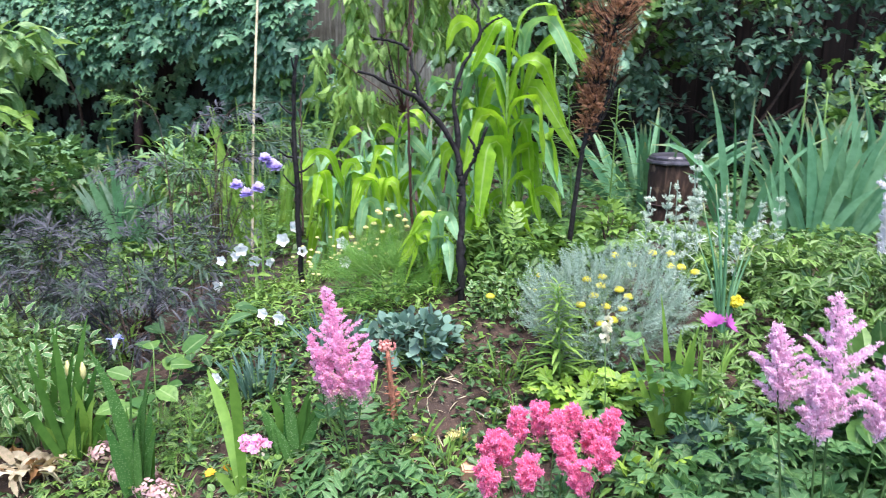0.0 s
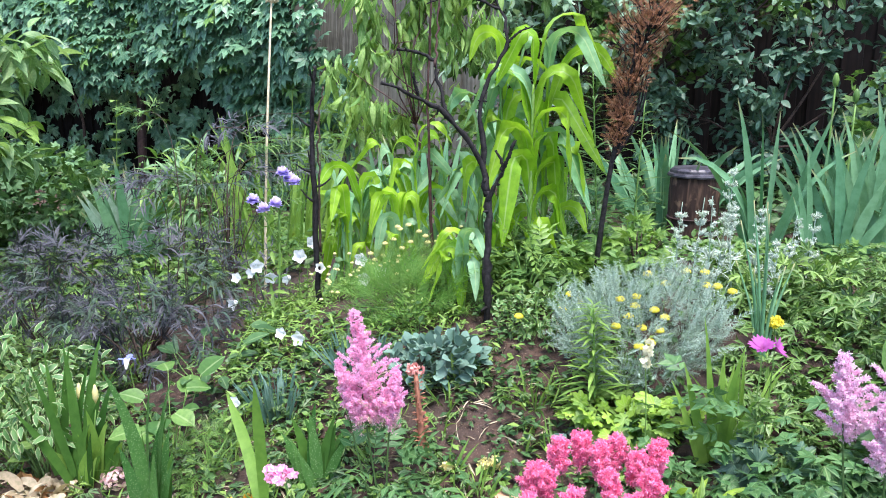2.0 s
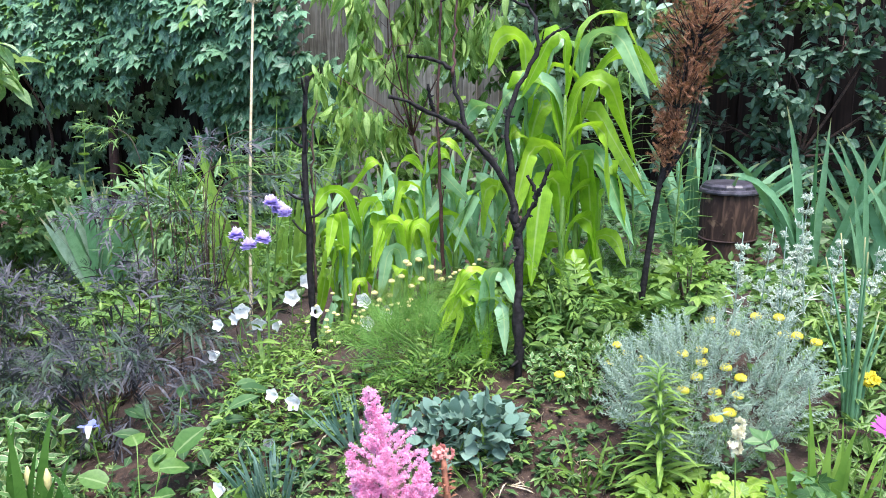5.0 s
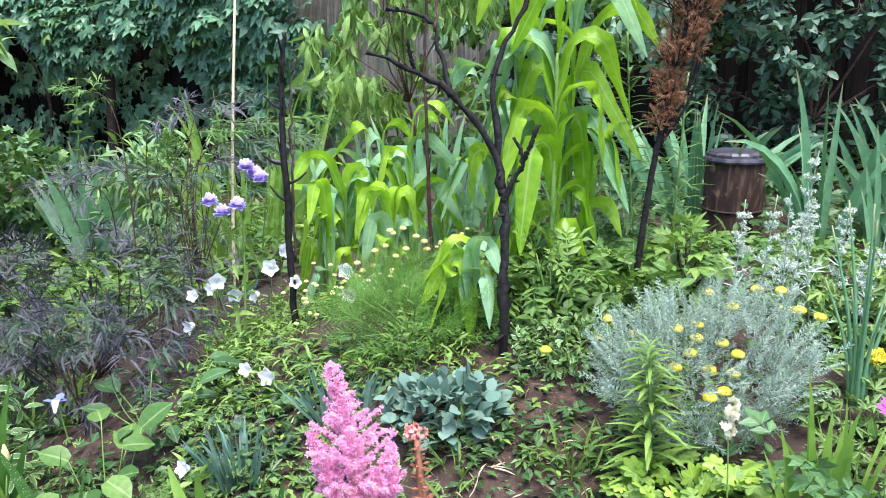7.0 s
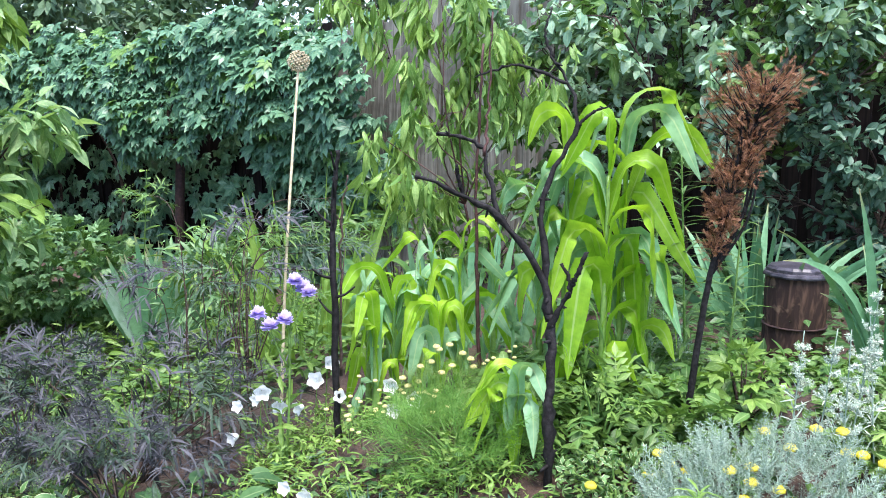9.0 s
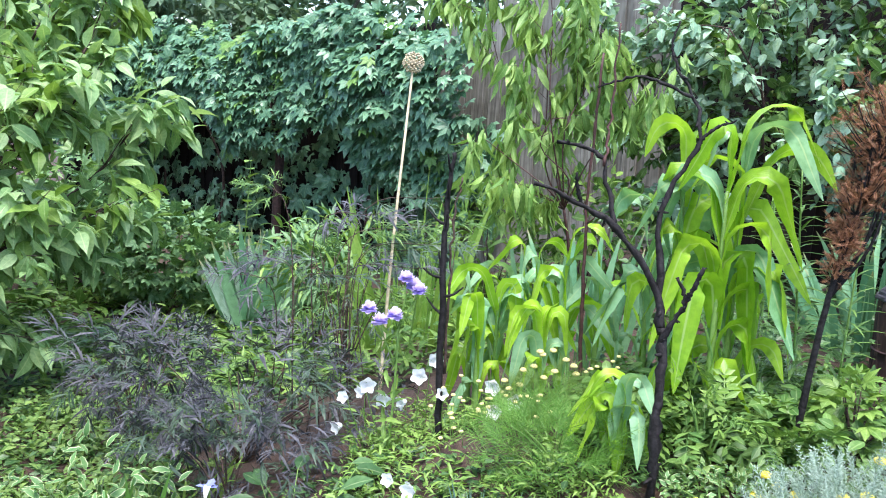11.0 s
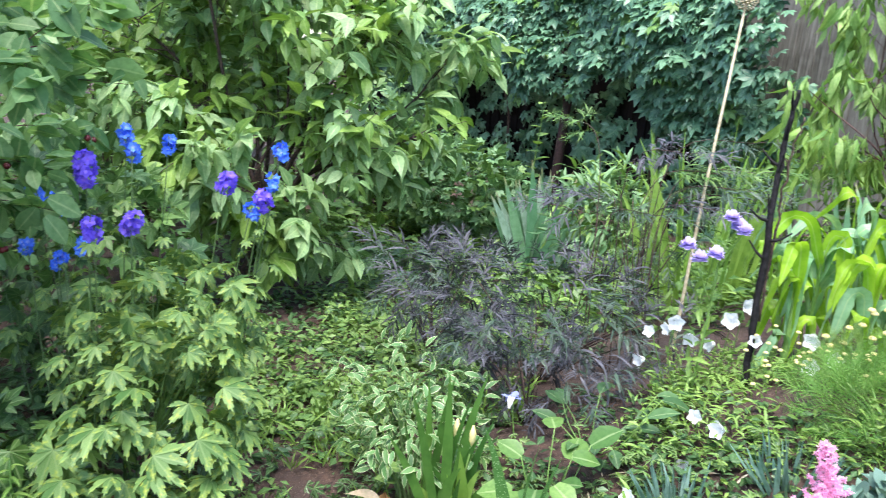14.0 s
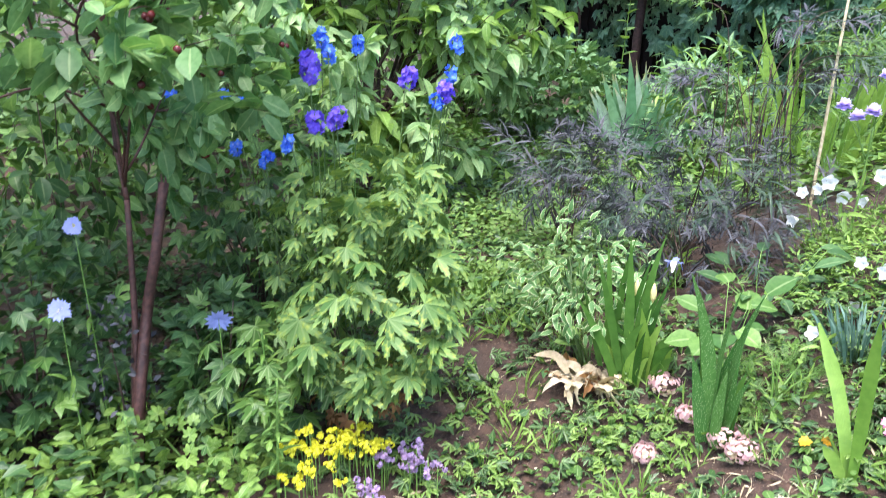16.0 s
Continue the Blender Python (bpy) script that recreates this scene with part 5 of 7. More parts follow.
cover("front_foliage", "low green foliage along the front of the bed", "foliage", 220, (0.05, 1.3, -0.35, 0.7), TERNATE, 0.075, "astleaf", 0.02, 0.09, 110, 5, 0.06)
cover("loosestrife_cover", "yellow-green creeping cover on the shady slope", "ground cover", 1480, (-3.1, -1.1, 0.85, 3.5), OVATE_LO, 0.05, "greenyl", 0.03, 0.16, 111, 8, 0.07)
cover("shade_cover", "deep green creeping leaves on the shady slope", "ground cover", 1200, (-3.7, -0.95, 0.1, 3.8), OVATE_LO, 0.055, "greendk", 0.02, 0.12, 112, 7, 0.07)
cover("front_weeds", "green weeds among fallen petals on the front slope", "weed", 370, (-1.7, 0.6, -0.25, 1.3), CUTLO, 0.045, "greendk", 0.02, 0.09, 113, 5, 0.06)
cover("front_weeds", "pale green round-leaved weeds on the front slope", "weed", 190, (-1.6, 0.6, -0.35, 1.2), ROUND, 0.035, "green", 0.02, 0.08, 114, 5, 0.05)
cover("corner_foliage", "light green leafy growth under the fruit tree", "foliage", 620, (-2.7, -1.45, -1.1, -0.1), OVATE, 0.055, "greenlt", 0.04, 0.28, 115, 7, 0.07, False)
# Darker leaf chosen here so its colour carries the tree's shade.
cover("corner_foliage", "leafy growth under the fruit tree, leaf colour darkened for shade", "foliage", 900, (-4.2, -1.6, -1.4, 1.4), OVATE_LO, 0.075, "greendk", 0.05, 0.45, 116, 7, 0.09, False)
cover("back_foliage", "green undergrowth in front of the creeper", "foliage", 2000, (-5.0, 0.2, 3.0, 6.6), OVATE_LO, 0.09, "green", 0.03, 0.22, 117, 7, 0.12, False)
cover("back_foliage", "light undergrowth in front of the creeper", "foliage", 500, (-4.5, 0.0, 2.8, 6.5), LANCE, 0.13, "greenlt", 0.05, 0.25, 118, 7, 0.1, False, lift=0.6)
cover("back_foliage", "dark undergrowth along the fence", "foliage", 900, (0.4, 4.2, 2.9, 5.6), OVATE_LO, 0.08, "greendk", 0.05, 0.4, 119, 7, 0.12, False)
cover("far_undergrowth", "dense shaded undergrowth beyond the bushes", "foliage", 1500, (-10.0, -3.8, -3.0, 6.5), OVATE_LO, 0.16, "green", 0.1, 0.7, 125, 6, 0.2, False)
cover("grass", "thin grass on the trodden path", "grass", 160, (-2.2, -0.9, 0.6, 2.2), NARROW, 0.11, "greenlt", 0.0, 0.03, 120, 7, 0.04, False, 0.2, 1.4)
cover("grass", "thin grass blades among the weeds", "grass", 150, (-1.2, 1.4, 0.1, 1.3), NARROW, 0.10, "greenlt", 0.0, 0.03, 121, 6, 0.03, False, 0.2, 1.6)
cover("front_weeds", "small creeping weeds scattered over bare soil", "weed", 330, (-1.4, 1.25, 0.1, 1.45), OVATE_LO, 0.026, "greendk", 0.0, 0.04, 123, 6, 0.05, False)
cover("fallen_petals", "fallen pale petals and dry bits on the soil", "litter", 260, (-1.3, 0.5, 0.1, 1.1), PETAL, 0.012, "dry", 0.0, 0.012, 124, 3, 0.06, False)
cover("weeds", "small green weeds at the elder's edge", "weed", 90, (-1.15, -0.1, 1.1, 1.95), OVATE_LO, 0.045, "greendk", 0.02, 0.09, 128, 6, 0.06)
cover("weeds", "light green seedlings at the elder's edge", "weed", 50, (-1.0, -0.1, 1.1, 1.8), CUTLO, 0.045, "green", 0.02, 0.08, 129, 5, 0.06)
cover("front_weeds", "fresh pale green seedlings on the front slope", "weed", 170, (-1.5, 0.5, -0.1, 1.1), CUTLO, 0.045, "greenlt", 0.02, 0.09, 126, 5, 0.06)
cover("dry_litter", "dry stalks and leaf litter on the soil", "litter", 700, (-1.4, 1.2, 0.0, 1.5), NARROW, 0.07, "dry", 0.0, 0.012, 122, 3, 0.08, False, 0.5, 0.0)


# ---------------------------------------------------------------- bushes made of leaves
def bush(name, at, r, label, category, mat, tpl, n, size, seed, stem="stemdk", mat2=None, share=0.3, droop=0.2, spread=0.6, up=0.6, stems=12, shell=0.4, group="", each=False):
    rs = np.random.RandomState(seed)
    x, y, z = at
    base = np.array((x, y, gz(x, y)))
    t = thing(name, base, label, category, group)
    c = np.array(at, float) - base
    wood = Geo()
    for i in range(max(stems, 1)):
        e, _ = blob(1, c, np.asarray(r) * 0.9, rs, 0.5)
        e = e[0]
        tube(wood, curve((rs.uniform(-0.03, 0.03), rs.uniform(-0.03, 0.03), -0.02), (e[0] * 0.4, e[1] * 0.4, max(e[2] * 0.5, 0.02)), e, n=6), np.linspace(0.006, 0.002, 7), 5)
    part("stem", wood, stem, t, kind="stuff")
    pts, out = blob(n, c, r, rs, shell)
    pts += np.array([noise.noise_vector(Vector(p * 4.0)) for p in pts]) * 0.05
    pts[:, 2] = np.maximum(pts[:, 2], gz(pts[:, 0] + x, pts[:, 1] + y) - base[2] + 0.01)
    two = rs.uniform(0, 1, n) < (share if mat2 else -1)
    for m, sel in ((mat, ~two), (mat2, two)):
        if m and sel.any():
            g = (id(tpl), m, t) if each else Geo()
            foliage(g, tpl, pts[sel], out[sel] + (0, 0, 0.25), size, rs, up, droop, spread)
            if not each:
                part("leaves", g, m, t)
    return t


bush("black_elder", (-1.0, 2.2, -0.12), (0.72, 0.45, 0.2), "black lace elder with finely cut purple-black leaves", "shrub", "elder", LACE, 270, 0.15, 201, "twig", "eldergr", 0.35, stems=14, spread=0.6, droop=0.0, up=2.2)
bush("black_elder", (-0.8, 1.72, -0.2), (0.42, 0.2, 0.16), "low front branches of the black lace elder", "shrub", "elder", LACE, 120, 0.14, 205, "twig", "eldergr", 0.3, stems=8, spread=0.6, droop=0.1, up=1.6)
bush("black_elder", (-1.8, 2.55, -0.2), (0.36, 0.32, 0.15), "spreading black lace elder branch with dark cut leaves", "shrub", "elder", LACE_B, 80, 0.19, 202, "twig", "eldergr", 0.3, up=1.3)
bush("lace_elder", (-1.0, 3.4, 0.1), (0.42, 0.3, 0.34), "airy green lace-leaved elder stems", "shrub", "green", LACE_B, 90, 0.13, 204, "twig", "eldergr", 0.4, stems=14, spread=0.9)


def elder_sprays():
    """Thin arching stems that carry flat sprays of cut leaves above the dark shrub."""
    rs = np.random.RandomState(203)
    base = np.array((-0.95, 2.45, gz(-0.95, 2.45)))
    t = thing("lace_elder", base, "airy arching elder stems with dark lacy sprays", "shrub")
    for i in range(12):
        end = np.array((rs.uniform(-1.15, -0.35), rs.uniform(2.4, 3.1), rs.uniform(0.15, 0.7))) - base
        line = curve((end[0] * 0.5 + rs.uniform(-0.15, 0.15), rs.uniform(0, 0.3), -0.02), end * (0.6, 0.6, 0.85) + (0, 0, 0.05), end + (0.22 * math.copysign(1, end[0]), -0.05, 0.02), n=14)
        g = Geo()
        tube(g, line, np.linspace(0.0035, 0.0012, len(line)), 5)
        part("stem", g, "twig", t)
        m = 8
        k = np.linspace(len(line) * 0.6, len(line) - 1, m).astype(int)
        way = unit(line[-1] - line[-4]) * (1, 1, 0.3)
        side = unit(np.cross(way, (0, 0, 1.0)))
        d = way * 0.5 + side * np.where(np.arange(m) % 2, 1, -1)[:, None] + rs.normal(size=(m, 3)) * 0.25
        d[-1] = way
        g = Geo()
        g.scatter(LACE if i % 2 else LACE_B, orient(d + (0, 0, 0.1), np.array((0.05, -0.55, 1.0)) + rs.normal(size=(m, 3)) * 0.25), line[k], 0.17 * rs.uniform(0.7, 1.2, m))
        part("spray", g, ("elder", "eldergr", "green")[i % 3], t)


elder_sprays()
bush("variegated_dogwood", (-1.2, 1.45, -0.36), (0.34, 0.28, 0.2), "low shrub with white-edged variegated leaves", "shrub", "varieg", WAVY, 300, 0.056, 205, stems=14, each=True)
bush("variegated_dogwood", (-1.0, 1.2, -0.4), (0.28, 0.2, 0.16), "low shrub with white-edged variegated leaves", "shrub", "varieg", WAVY, 240, 0.052, 206, stems=10, each=True)
bush("santolina", (1.36, 1.32, 0.0), (0.31, 0.29, 0.2), "silvery grey santolina mound with fine leaves", "shrub", "silver", FELT, 980, 0.085, 207, "silver", spread=0.55, stems=0, up=0.2, droop=-0.9, shell=0.55)
bush("southernwood", (1.12, 2.25, 0.15), (0.16, 0.14, 0.16), "soft grey-green feathery bush under the dead conifer", "shrub", "silver", SPRIG, 220, 0.06, 208, "stem", "dill", 0.4, up=0.2, droop=-0.3)
bush("dill_mound", (0.46, 1.68, 0.0), (0.27, 0.2, 0.15), "soft feathery bright green mound", "herb", "dill", FEATHER, 480, 0.11, 209, "stem", droop=-0.5, up=0.2, spread=0.6)
bush("feverfew", (0.36, 2.04, 0.04), (0.2, 0.12, 0.11), "feverfew with many small pale flower heads", "herb", "greenlt", FEATHER, 380, 0.07, 210, "stem", "greenyl", 0.4)
bush("chrysanthemum", (2.0, 1.75, 0.06), (0.3, 0.25, 0.16), "green cut-leaved chrysanthemum foliage", "herb", "green", CUTLO, 170, 0.06, 211, "stem", "greenlt", 0.4)
bush("chrysanthemum", (2.35, 1.4, 0.02), (0.3, 0.25, 0.16), "green cut-leaved chrysanthemum foliage", "herb", "green", CUTLO, 170, 0.06, 212, "stem", "greendk", 0.4)
bush("currant_seedling", (1.42, 1.95, 0.16), (0.16, 0.12, 0.13), "young currant with dark stems and lobed leaves", "shrub", "greenlt", PALM5, 70, 0.06, 213, "twig")
bush("currant_seedling", (1.5, 2.3, 0.1), (0.14, 0.12, 0.12), "young currant with lobed leaves beside the stump", "shrub", "green", OVATE, 60, 0.07, 214, "twig")
bush("bramble", (3.25, 3.9, 0.55), (0.4, 0.3, 0.5), "light green leafy shrub behind the irises", "shrub", "apple", PALM5, 170, 0.085, 241, "twig", "green", 0.6)
bush("golden_thyme", (0.98, 1.5, 0.0), (0.18, 0.13, 0.1), "low variegated yellow and green thyme", "herb", "varieg", OVATE_LO, 620, 0.024, 215, "stem", "greenyl", 0.3)
bush("tomato_plant", (0.93, 1.72, 0.12), (0.16, 0.1, 0.14), "young tomato plant with drooping divided leaves", "vegetable", "green", PINNATE, 50, 0.13, 216, "stem", "greenlt", 0.4, droop=0.5, each=True)
bush("lime_epimedium", (1.3, 0.98, -0.21), (0.25, 0.15, 0.09), "lime green heart-shaped leaves in a low clump", "perennial", "lime", LOBED, 190, 0.034, 217, "stem", "greenlt", 0.35, droop=0.3, up=1.0, stems=16, each=True)
bush("yellow_loosestrife", (1.47, 0.6, -0.36), (0.13, 0.11, 0.1), "yellow-green leafy rosettes beside the crimson astilbe", "perennial", "lime", LANCE, 90, 0.075, 243, "stem", "greenlt", 0.6, up=0.9)
bush("monkshood", (1.72, 0.7, -0.24), (0.16, 0.12, 0.1), "dark blue-green lobed leaves at the front", "perennial", "darkleaf", DELPH, 46, 0.075, 244, "stem", "astleaf", 0.4, up=1.0)
blade_clump("blue_spurge", 0.27, 1.36, 70, 0.16, 0.012, 218, "spurge", "blue-green needle-leaved spurge tuft", "perennial", 0.1, 0.7, 0.2)
blade_clump("blue_spurge", 0.0, 1.2, 70, 0.17, 0.012, 219, "spurge", "blue-green needle-leaved spurge tuft", "perennial", 0.09, 0.6, 0.2)
bush("stonecrop", (0.61, 1.25, -0.12), (0.17, 0.13, 0.1), "blue-green stonecrop with fleshy rounded leaves", "succulent", "sedum", ROUND, 300, 0.042, 220, "sedum", droop=-0.4, up=0.8, stems=10, each=True)
bush("gypsophila", (-0.2, 0.98, -0.42), (0.16, 0.14, 0.1), "fine-leaved grey green cushion", "perennial", "dill", SPRIG, 160, 0.06, 221, "stem", "green", 0.6, droop=-0.4)
bush("raspberry", (-3.45, 5.3, -0.25), (0.75, 0.5, 0.48), "leafy raspberry thicket in the shade", "shrub", "rasp", PALM5, 1000, 0.085, 222, "twig", "green", 0.25)
bush("raspberry", (-4.6, 5.7, 0.0), (0.9, 0.6, 0.6), "leafy raspberry thicket below the creeper", "shrub", "rasp", PALM5, 560, 0.11, 223, "twig", "green", 0.3)
bush("raspberry", (-2.35, 6.1, -0.35), (0.5, 0.4, 0.4), "leafy raspberry shoots beside the hollow", "shrub", "rasp", PALM5, 440, 0.085, 234, "twig", "green", 0.25)
bush("philadelphus", (-1.75, 4.7, -0.1), (0.5, 0.4, 0.42), "light leafy shrub behind the dark elder", "shrub", "rasp", LANCE, 460, 0.11, 235, "twig", "greenlt", 0.35)
bush("philadelphus", (0.15, 5.0, 0.35), (0.5, 0.3, 0.42), "green leafy shrub before the fence", "shrub", "green", OVATE, 420, 0.09, 240, "twig", "greenlt", 0.5)
bush("philadelphus", (-0.5, 4.95, 0.1), (0.5, 0.35, 0.5), "green leafy shrub before the fence", "shrub", "green", LANCE, 420, 0.12, 236, "twig", "greenlt", 0.4)
bush("currant_bush", (-2.7, 1.0, -0.05), (0.55, 0.45, 0.55), "dense leafy currant bush", "shrub", "green", PALM5, 420, 0.085, 224, "twig", "greendk", 0.5)
bush("currant_bush", (-3.6, 0.5, 0.1), (0.7, 0.6, 0.75), "dense leafy currant bush", "shrub", "greendk", OVATE, 700, 0.10, 225, "twig", "green", 0.4)
bush("lilac_bush", (-4.6, 1.4, 0.6), (0.9, 0.8, 1.1), "tall leafy lilac bush", "shrub", "green", OVATE, 1100, 0.12, 226, "twig", "cherry", 0.4, stems=20)
bush("lilac_bush", (-5.6, 3.6, 0.7), (1.0, 0.9, 1.2), "tall leafy lilac bush", "shrub", "green", OVATE, 1000, 0.12, 227, "twig", "greendk", 0.5, stems=20)
bush("lilac_bush", (-4.2, -0.8, 0.5), (0.8, 0.8, 1.1), "tall leafy lilac bush", "shrub", "green", OVATE, 800, 0.12, 228, "twig", "greendk", 0.5, stems=20)
bush("lilac_bush", (-6.4, 6.4, 0.9), (1.2, 1.0, 1.5), "tall leafy lilac bush", "shrub", "cherry", OVATE, 1000, 0.13, 237, "twig", "green", 0.5, stems=20)
bush("lilac_bush", (-6.9, 4.2, 1.0), (1.1, 1.0, 1.5), "tall leafy lilac bush", "shrub", "green", OVATE, 900, 0.13, 238, "twig", "cherry", 0.4, stems=20)
for lx, ly in ((-8.2, 1.6), (-7.6, -1.4), (-6.2, -2.6), (-8.6, 5.2)):
    bush("lilac_bush", (lx, ly, 0.7), (1.3, 1.2, 1.6), "tall leafy lilac bush", "shrub", "green", OVATE, 900, 0.17, 242 + int(ly * 3), "twig", "greendk", 0.5, stems=20)
bush("peony_leaves", (2.25, 0.75, -0.08), (0.25, 0.2, 0.12), "large deep green leaves at the bed's edge", "perennial", "greendk", OVATE, 60, 0.15, 229, "stem", "green", 0.5, up=1.0)
bush("hardy_geranium", (-1.92, -0.08, -0.78), (0.42, 0.3, 0.18), "pale green leafy perennial under the fruit tree", "perennial", "greenlt", LOBED, 300, 0.036, 230, "stem", "green", 0.4)
# Corner currants: canopy shade is painted in by the darker leaf colour.
bush("currant_bush", (-2.6, -0.25, -0.45), (0.4, 0.4, 0.45), "dense shaded currant bush in the corner", "shrub", "greendk", PALM5, 380, 0.075, 232, "twig", "green", 0.25)
bush("currant_bush", (-3.3, -0.9, -0.2), (0.6, 0.6, 0.7), "dense shaded currant bush in the corner", "shrub", "greendk", OVATE, 520, 0.09, 233, "twig", "green", 0.25)
bush("currant_bush", (-1.95, 0.12, -0.5), (0.25, 0.2, 0.25), "shaded currant leaves beside the delphinium", "shrub", "greendk", PALM5, 150, 0.07, 239, "twig", "green", 0.2)
bush("barberry", (-2.2, -0.12, -0.55), (0.16, 0.16, 0.3), "dark purple-leaved barberry twigs", "shrub", "elder", OVATE_LO, 200, 0.03, 231, "twig")


# ---------------------------------------------------------------- delphinium
def stalk(g, a, b, r=0.004, bow=0.02, n=8, rs=R):
    a, b = np.asarray(a, float), np.asarray(b, float)
    m = (a + b) / 2 + rs.uniform(-bow, bow, 3)
    tube(g, curve(a, m, b, n=n), np.linspace(r, r * 0.6, 1 + 2 * (n // 2)), 5)


def flower_ball(g, at, r, n, size, rs, tpl=FLORET, flat=1.0):
    d = unit(rs.normal(size=(n, 3)))
    nrm = d
    side = unit(np.cross(d, rs.normal(size=(n, 3))))
    g.scatter(tpl, orient(side, nrm), np.asarray(at) + d * r * np.array([1, 1, flat]) * rs.uniform(0.6, 1, (n, 1)), size * rs.uniform(0.8, 1.2, n))


def delphinium():
    rs = np.random.RandomState(55)
    base = np.array((-1.62, 0.5, gz(-1.62, 0.5)))
    t = thing("delphinium", base, "tall delphinium with blue and violet flower spikes over pale lobed leaves", "delphinium")
    st = Geo()
    for col, mat, pts in (("violet", "violet", [(-1.57, 0.26, 0.55), (-1.59, 0.30, 0.38), (-1.69, 0.50, 0.35), (-1.65, 0.86, 0.46), (-1.49, 0.89, 0.42)]), ("blue", "blue", [(-1.83, 0.59, 0.62), (-1.80, 0.59, 0.56), (-1.75, 0.70, 0.59), (-2.66, 0.55, 0.33), (-2.38, 0.60, 0.35), (-2.29, 0.60, 0.32), (-2.23, 0.60, 0.30), (-2.11, 0.40, 0.21), (-1.93, 0.50, 0.23), (-2.01, 0.45, 0.17), (-1.50, 0.85, 0.38), (-1.51, 0.95, 0.48), (-1.51, 1.00, 0.58)])):
        for i, p in enumerate(pts):
            p = np.array(p) - base
            b = np.array((p[0] * 0.45 + rs.uniform(-0.1, 0.1), p[1] * 0.5, max(-0.05, gz(base[0] + p[0] * 0.45, base[1] + p[1] * 0.5) - base[2])))
            stalk(st, b, p + (0, 0, 0.03), 0.0035, 0.03)
            k = 7
            u = np.linspace(0.5, 0.92, k)
            az = np.arange(k) * 2.4 + i
            out = np.column_stack([np.cos(az), np.sin(az), np.zeros(k)])
            at = b + (p - b) * u[:, None] + out * (0.1 * (1.15 - u))[:, None]
            leaf_objects("leaf", DELPH, "delph", orient(out - (0, 0, 0.5), out * 0.6 + (0, 0, 0.8)), at, 0.105 * (1.2 - u) * rs.uniform(0.8, 1.2, k), "delph", t)
            for q, w in zip(at, u):
                stalk(st, b + (p - b) * (w - 0.04), q, 0.0015, 0.01)
            g = Geo()
            big = col == "violet"
            for k in range(3 if i == 0 and big else 2):
                flower_ball(g, p + (rs.uniform(-0.01, 0.01), rs.uniform(-0.01, 0.01), (k - 0.5) * 0.026), 0.027 if big else 0.018, 16 if big else 9, 0.019, rs)
            part("flower_spike", g, mat, t, "%s florets" % col)
    part("stem", st, "stemdk", t, kind="stuff")
    for kk, (c, r, n, mat, size) in enumerate((((-1.5, 0.42, -0.28), (0.36, 0.33, 0.38), 165, "delph", 0.088), ((-1.7, 0.75, -0.02), (0.32, 0.25, 0.25), 95, "delph", 0.08), ((-1.58, 0.5, 0.06), (0.34, 0.26, 0.14), 70, "delph", 0.072), ((-1.5, 0.4, -0.62), (0.25, 0.2, 0.15), 34, "drybrown", 0.045), ((-1.75, 0.2, -0.5), (0.3, 0.25, 0.25), 40, "green", 0.11))):
        pts, out = blob(n, np.array(c) - base, r, rs, 0.6)
        d = out * (1, 1, 0.2) + rs.normal(size=(n, 3)) * 0.5 - (0, 0, 0.35)
        leaf_objects("leaf", DELPH, "delph", orient(d, np.array((0, 0, 0.75)) + out * 0.55 + rs.normal(size=(n, 3)) * 0.25), pts, size * rs.uniform(0.6, 1.3, n), mat, t)
        pet = Geo()
        for p in pts[::4]:
            stalk(pet, (p[0] * 0.25, p[1] * 0.25, min(p[2] * 0.6, 0.5)), p, 0.002, 0.02, 6, rs)
        part("petiole", pet, "stem", t, kind="stuff")


delphinium()


# ---------------------------------------------------------------- bellflowers, lilac flowers, allium
def bell_tpl(r=0.5, h=0.55):
    prof = [(0.06, 0.0), (0.25, 0.12), (0.36, 0.35), (0.44, 0.6), (0.62, 0.85), (0.74, 0.95)]
    k = 20
    a = np.arange(k) * 2 * np.pi / k
    v = []
    for i, (rr, z) in enumerate(prof):
        q = rr * (1 + (0.16 * np.cos(5 * a) if i >= 4 else 0.05 * np.cos(5 * a)))
        v.append(np.stack([q * np.cos(a), q * np.sin(a), np.full(k, z) + (0.08 * np.cos(5 * a) if i >= 4 else 0)], -1))
    v = np.concatenate(v) * r * 2 / 1.5
    f = [(i * k + j, i * k + (j + 1) % k, (i + 1) * k + (j + 1) % k, (i + 1) * k + j) for i in range(5) for j in range(k)] + [tuple(range(k - 1, -1, -1))]
    uv = np.stack([np.full(6 * k, 0.5), np.repeat(np.linspace(0.4, 1, 6), k)], -1)
    return v[:, [0, 2, 1]], f, uv


BELL = bell_tpl()


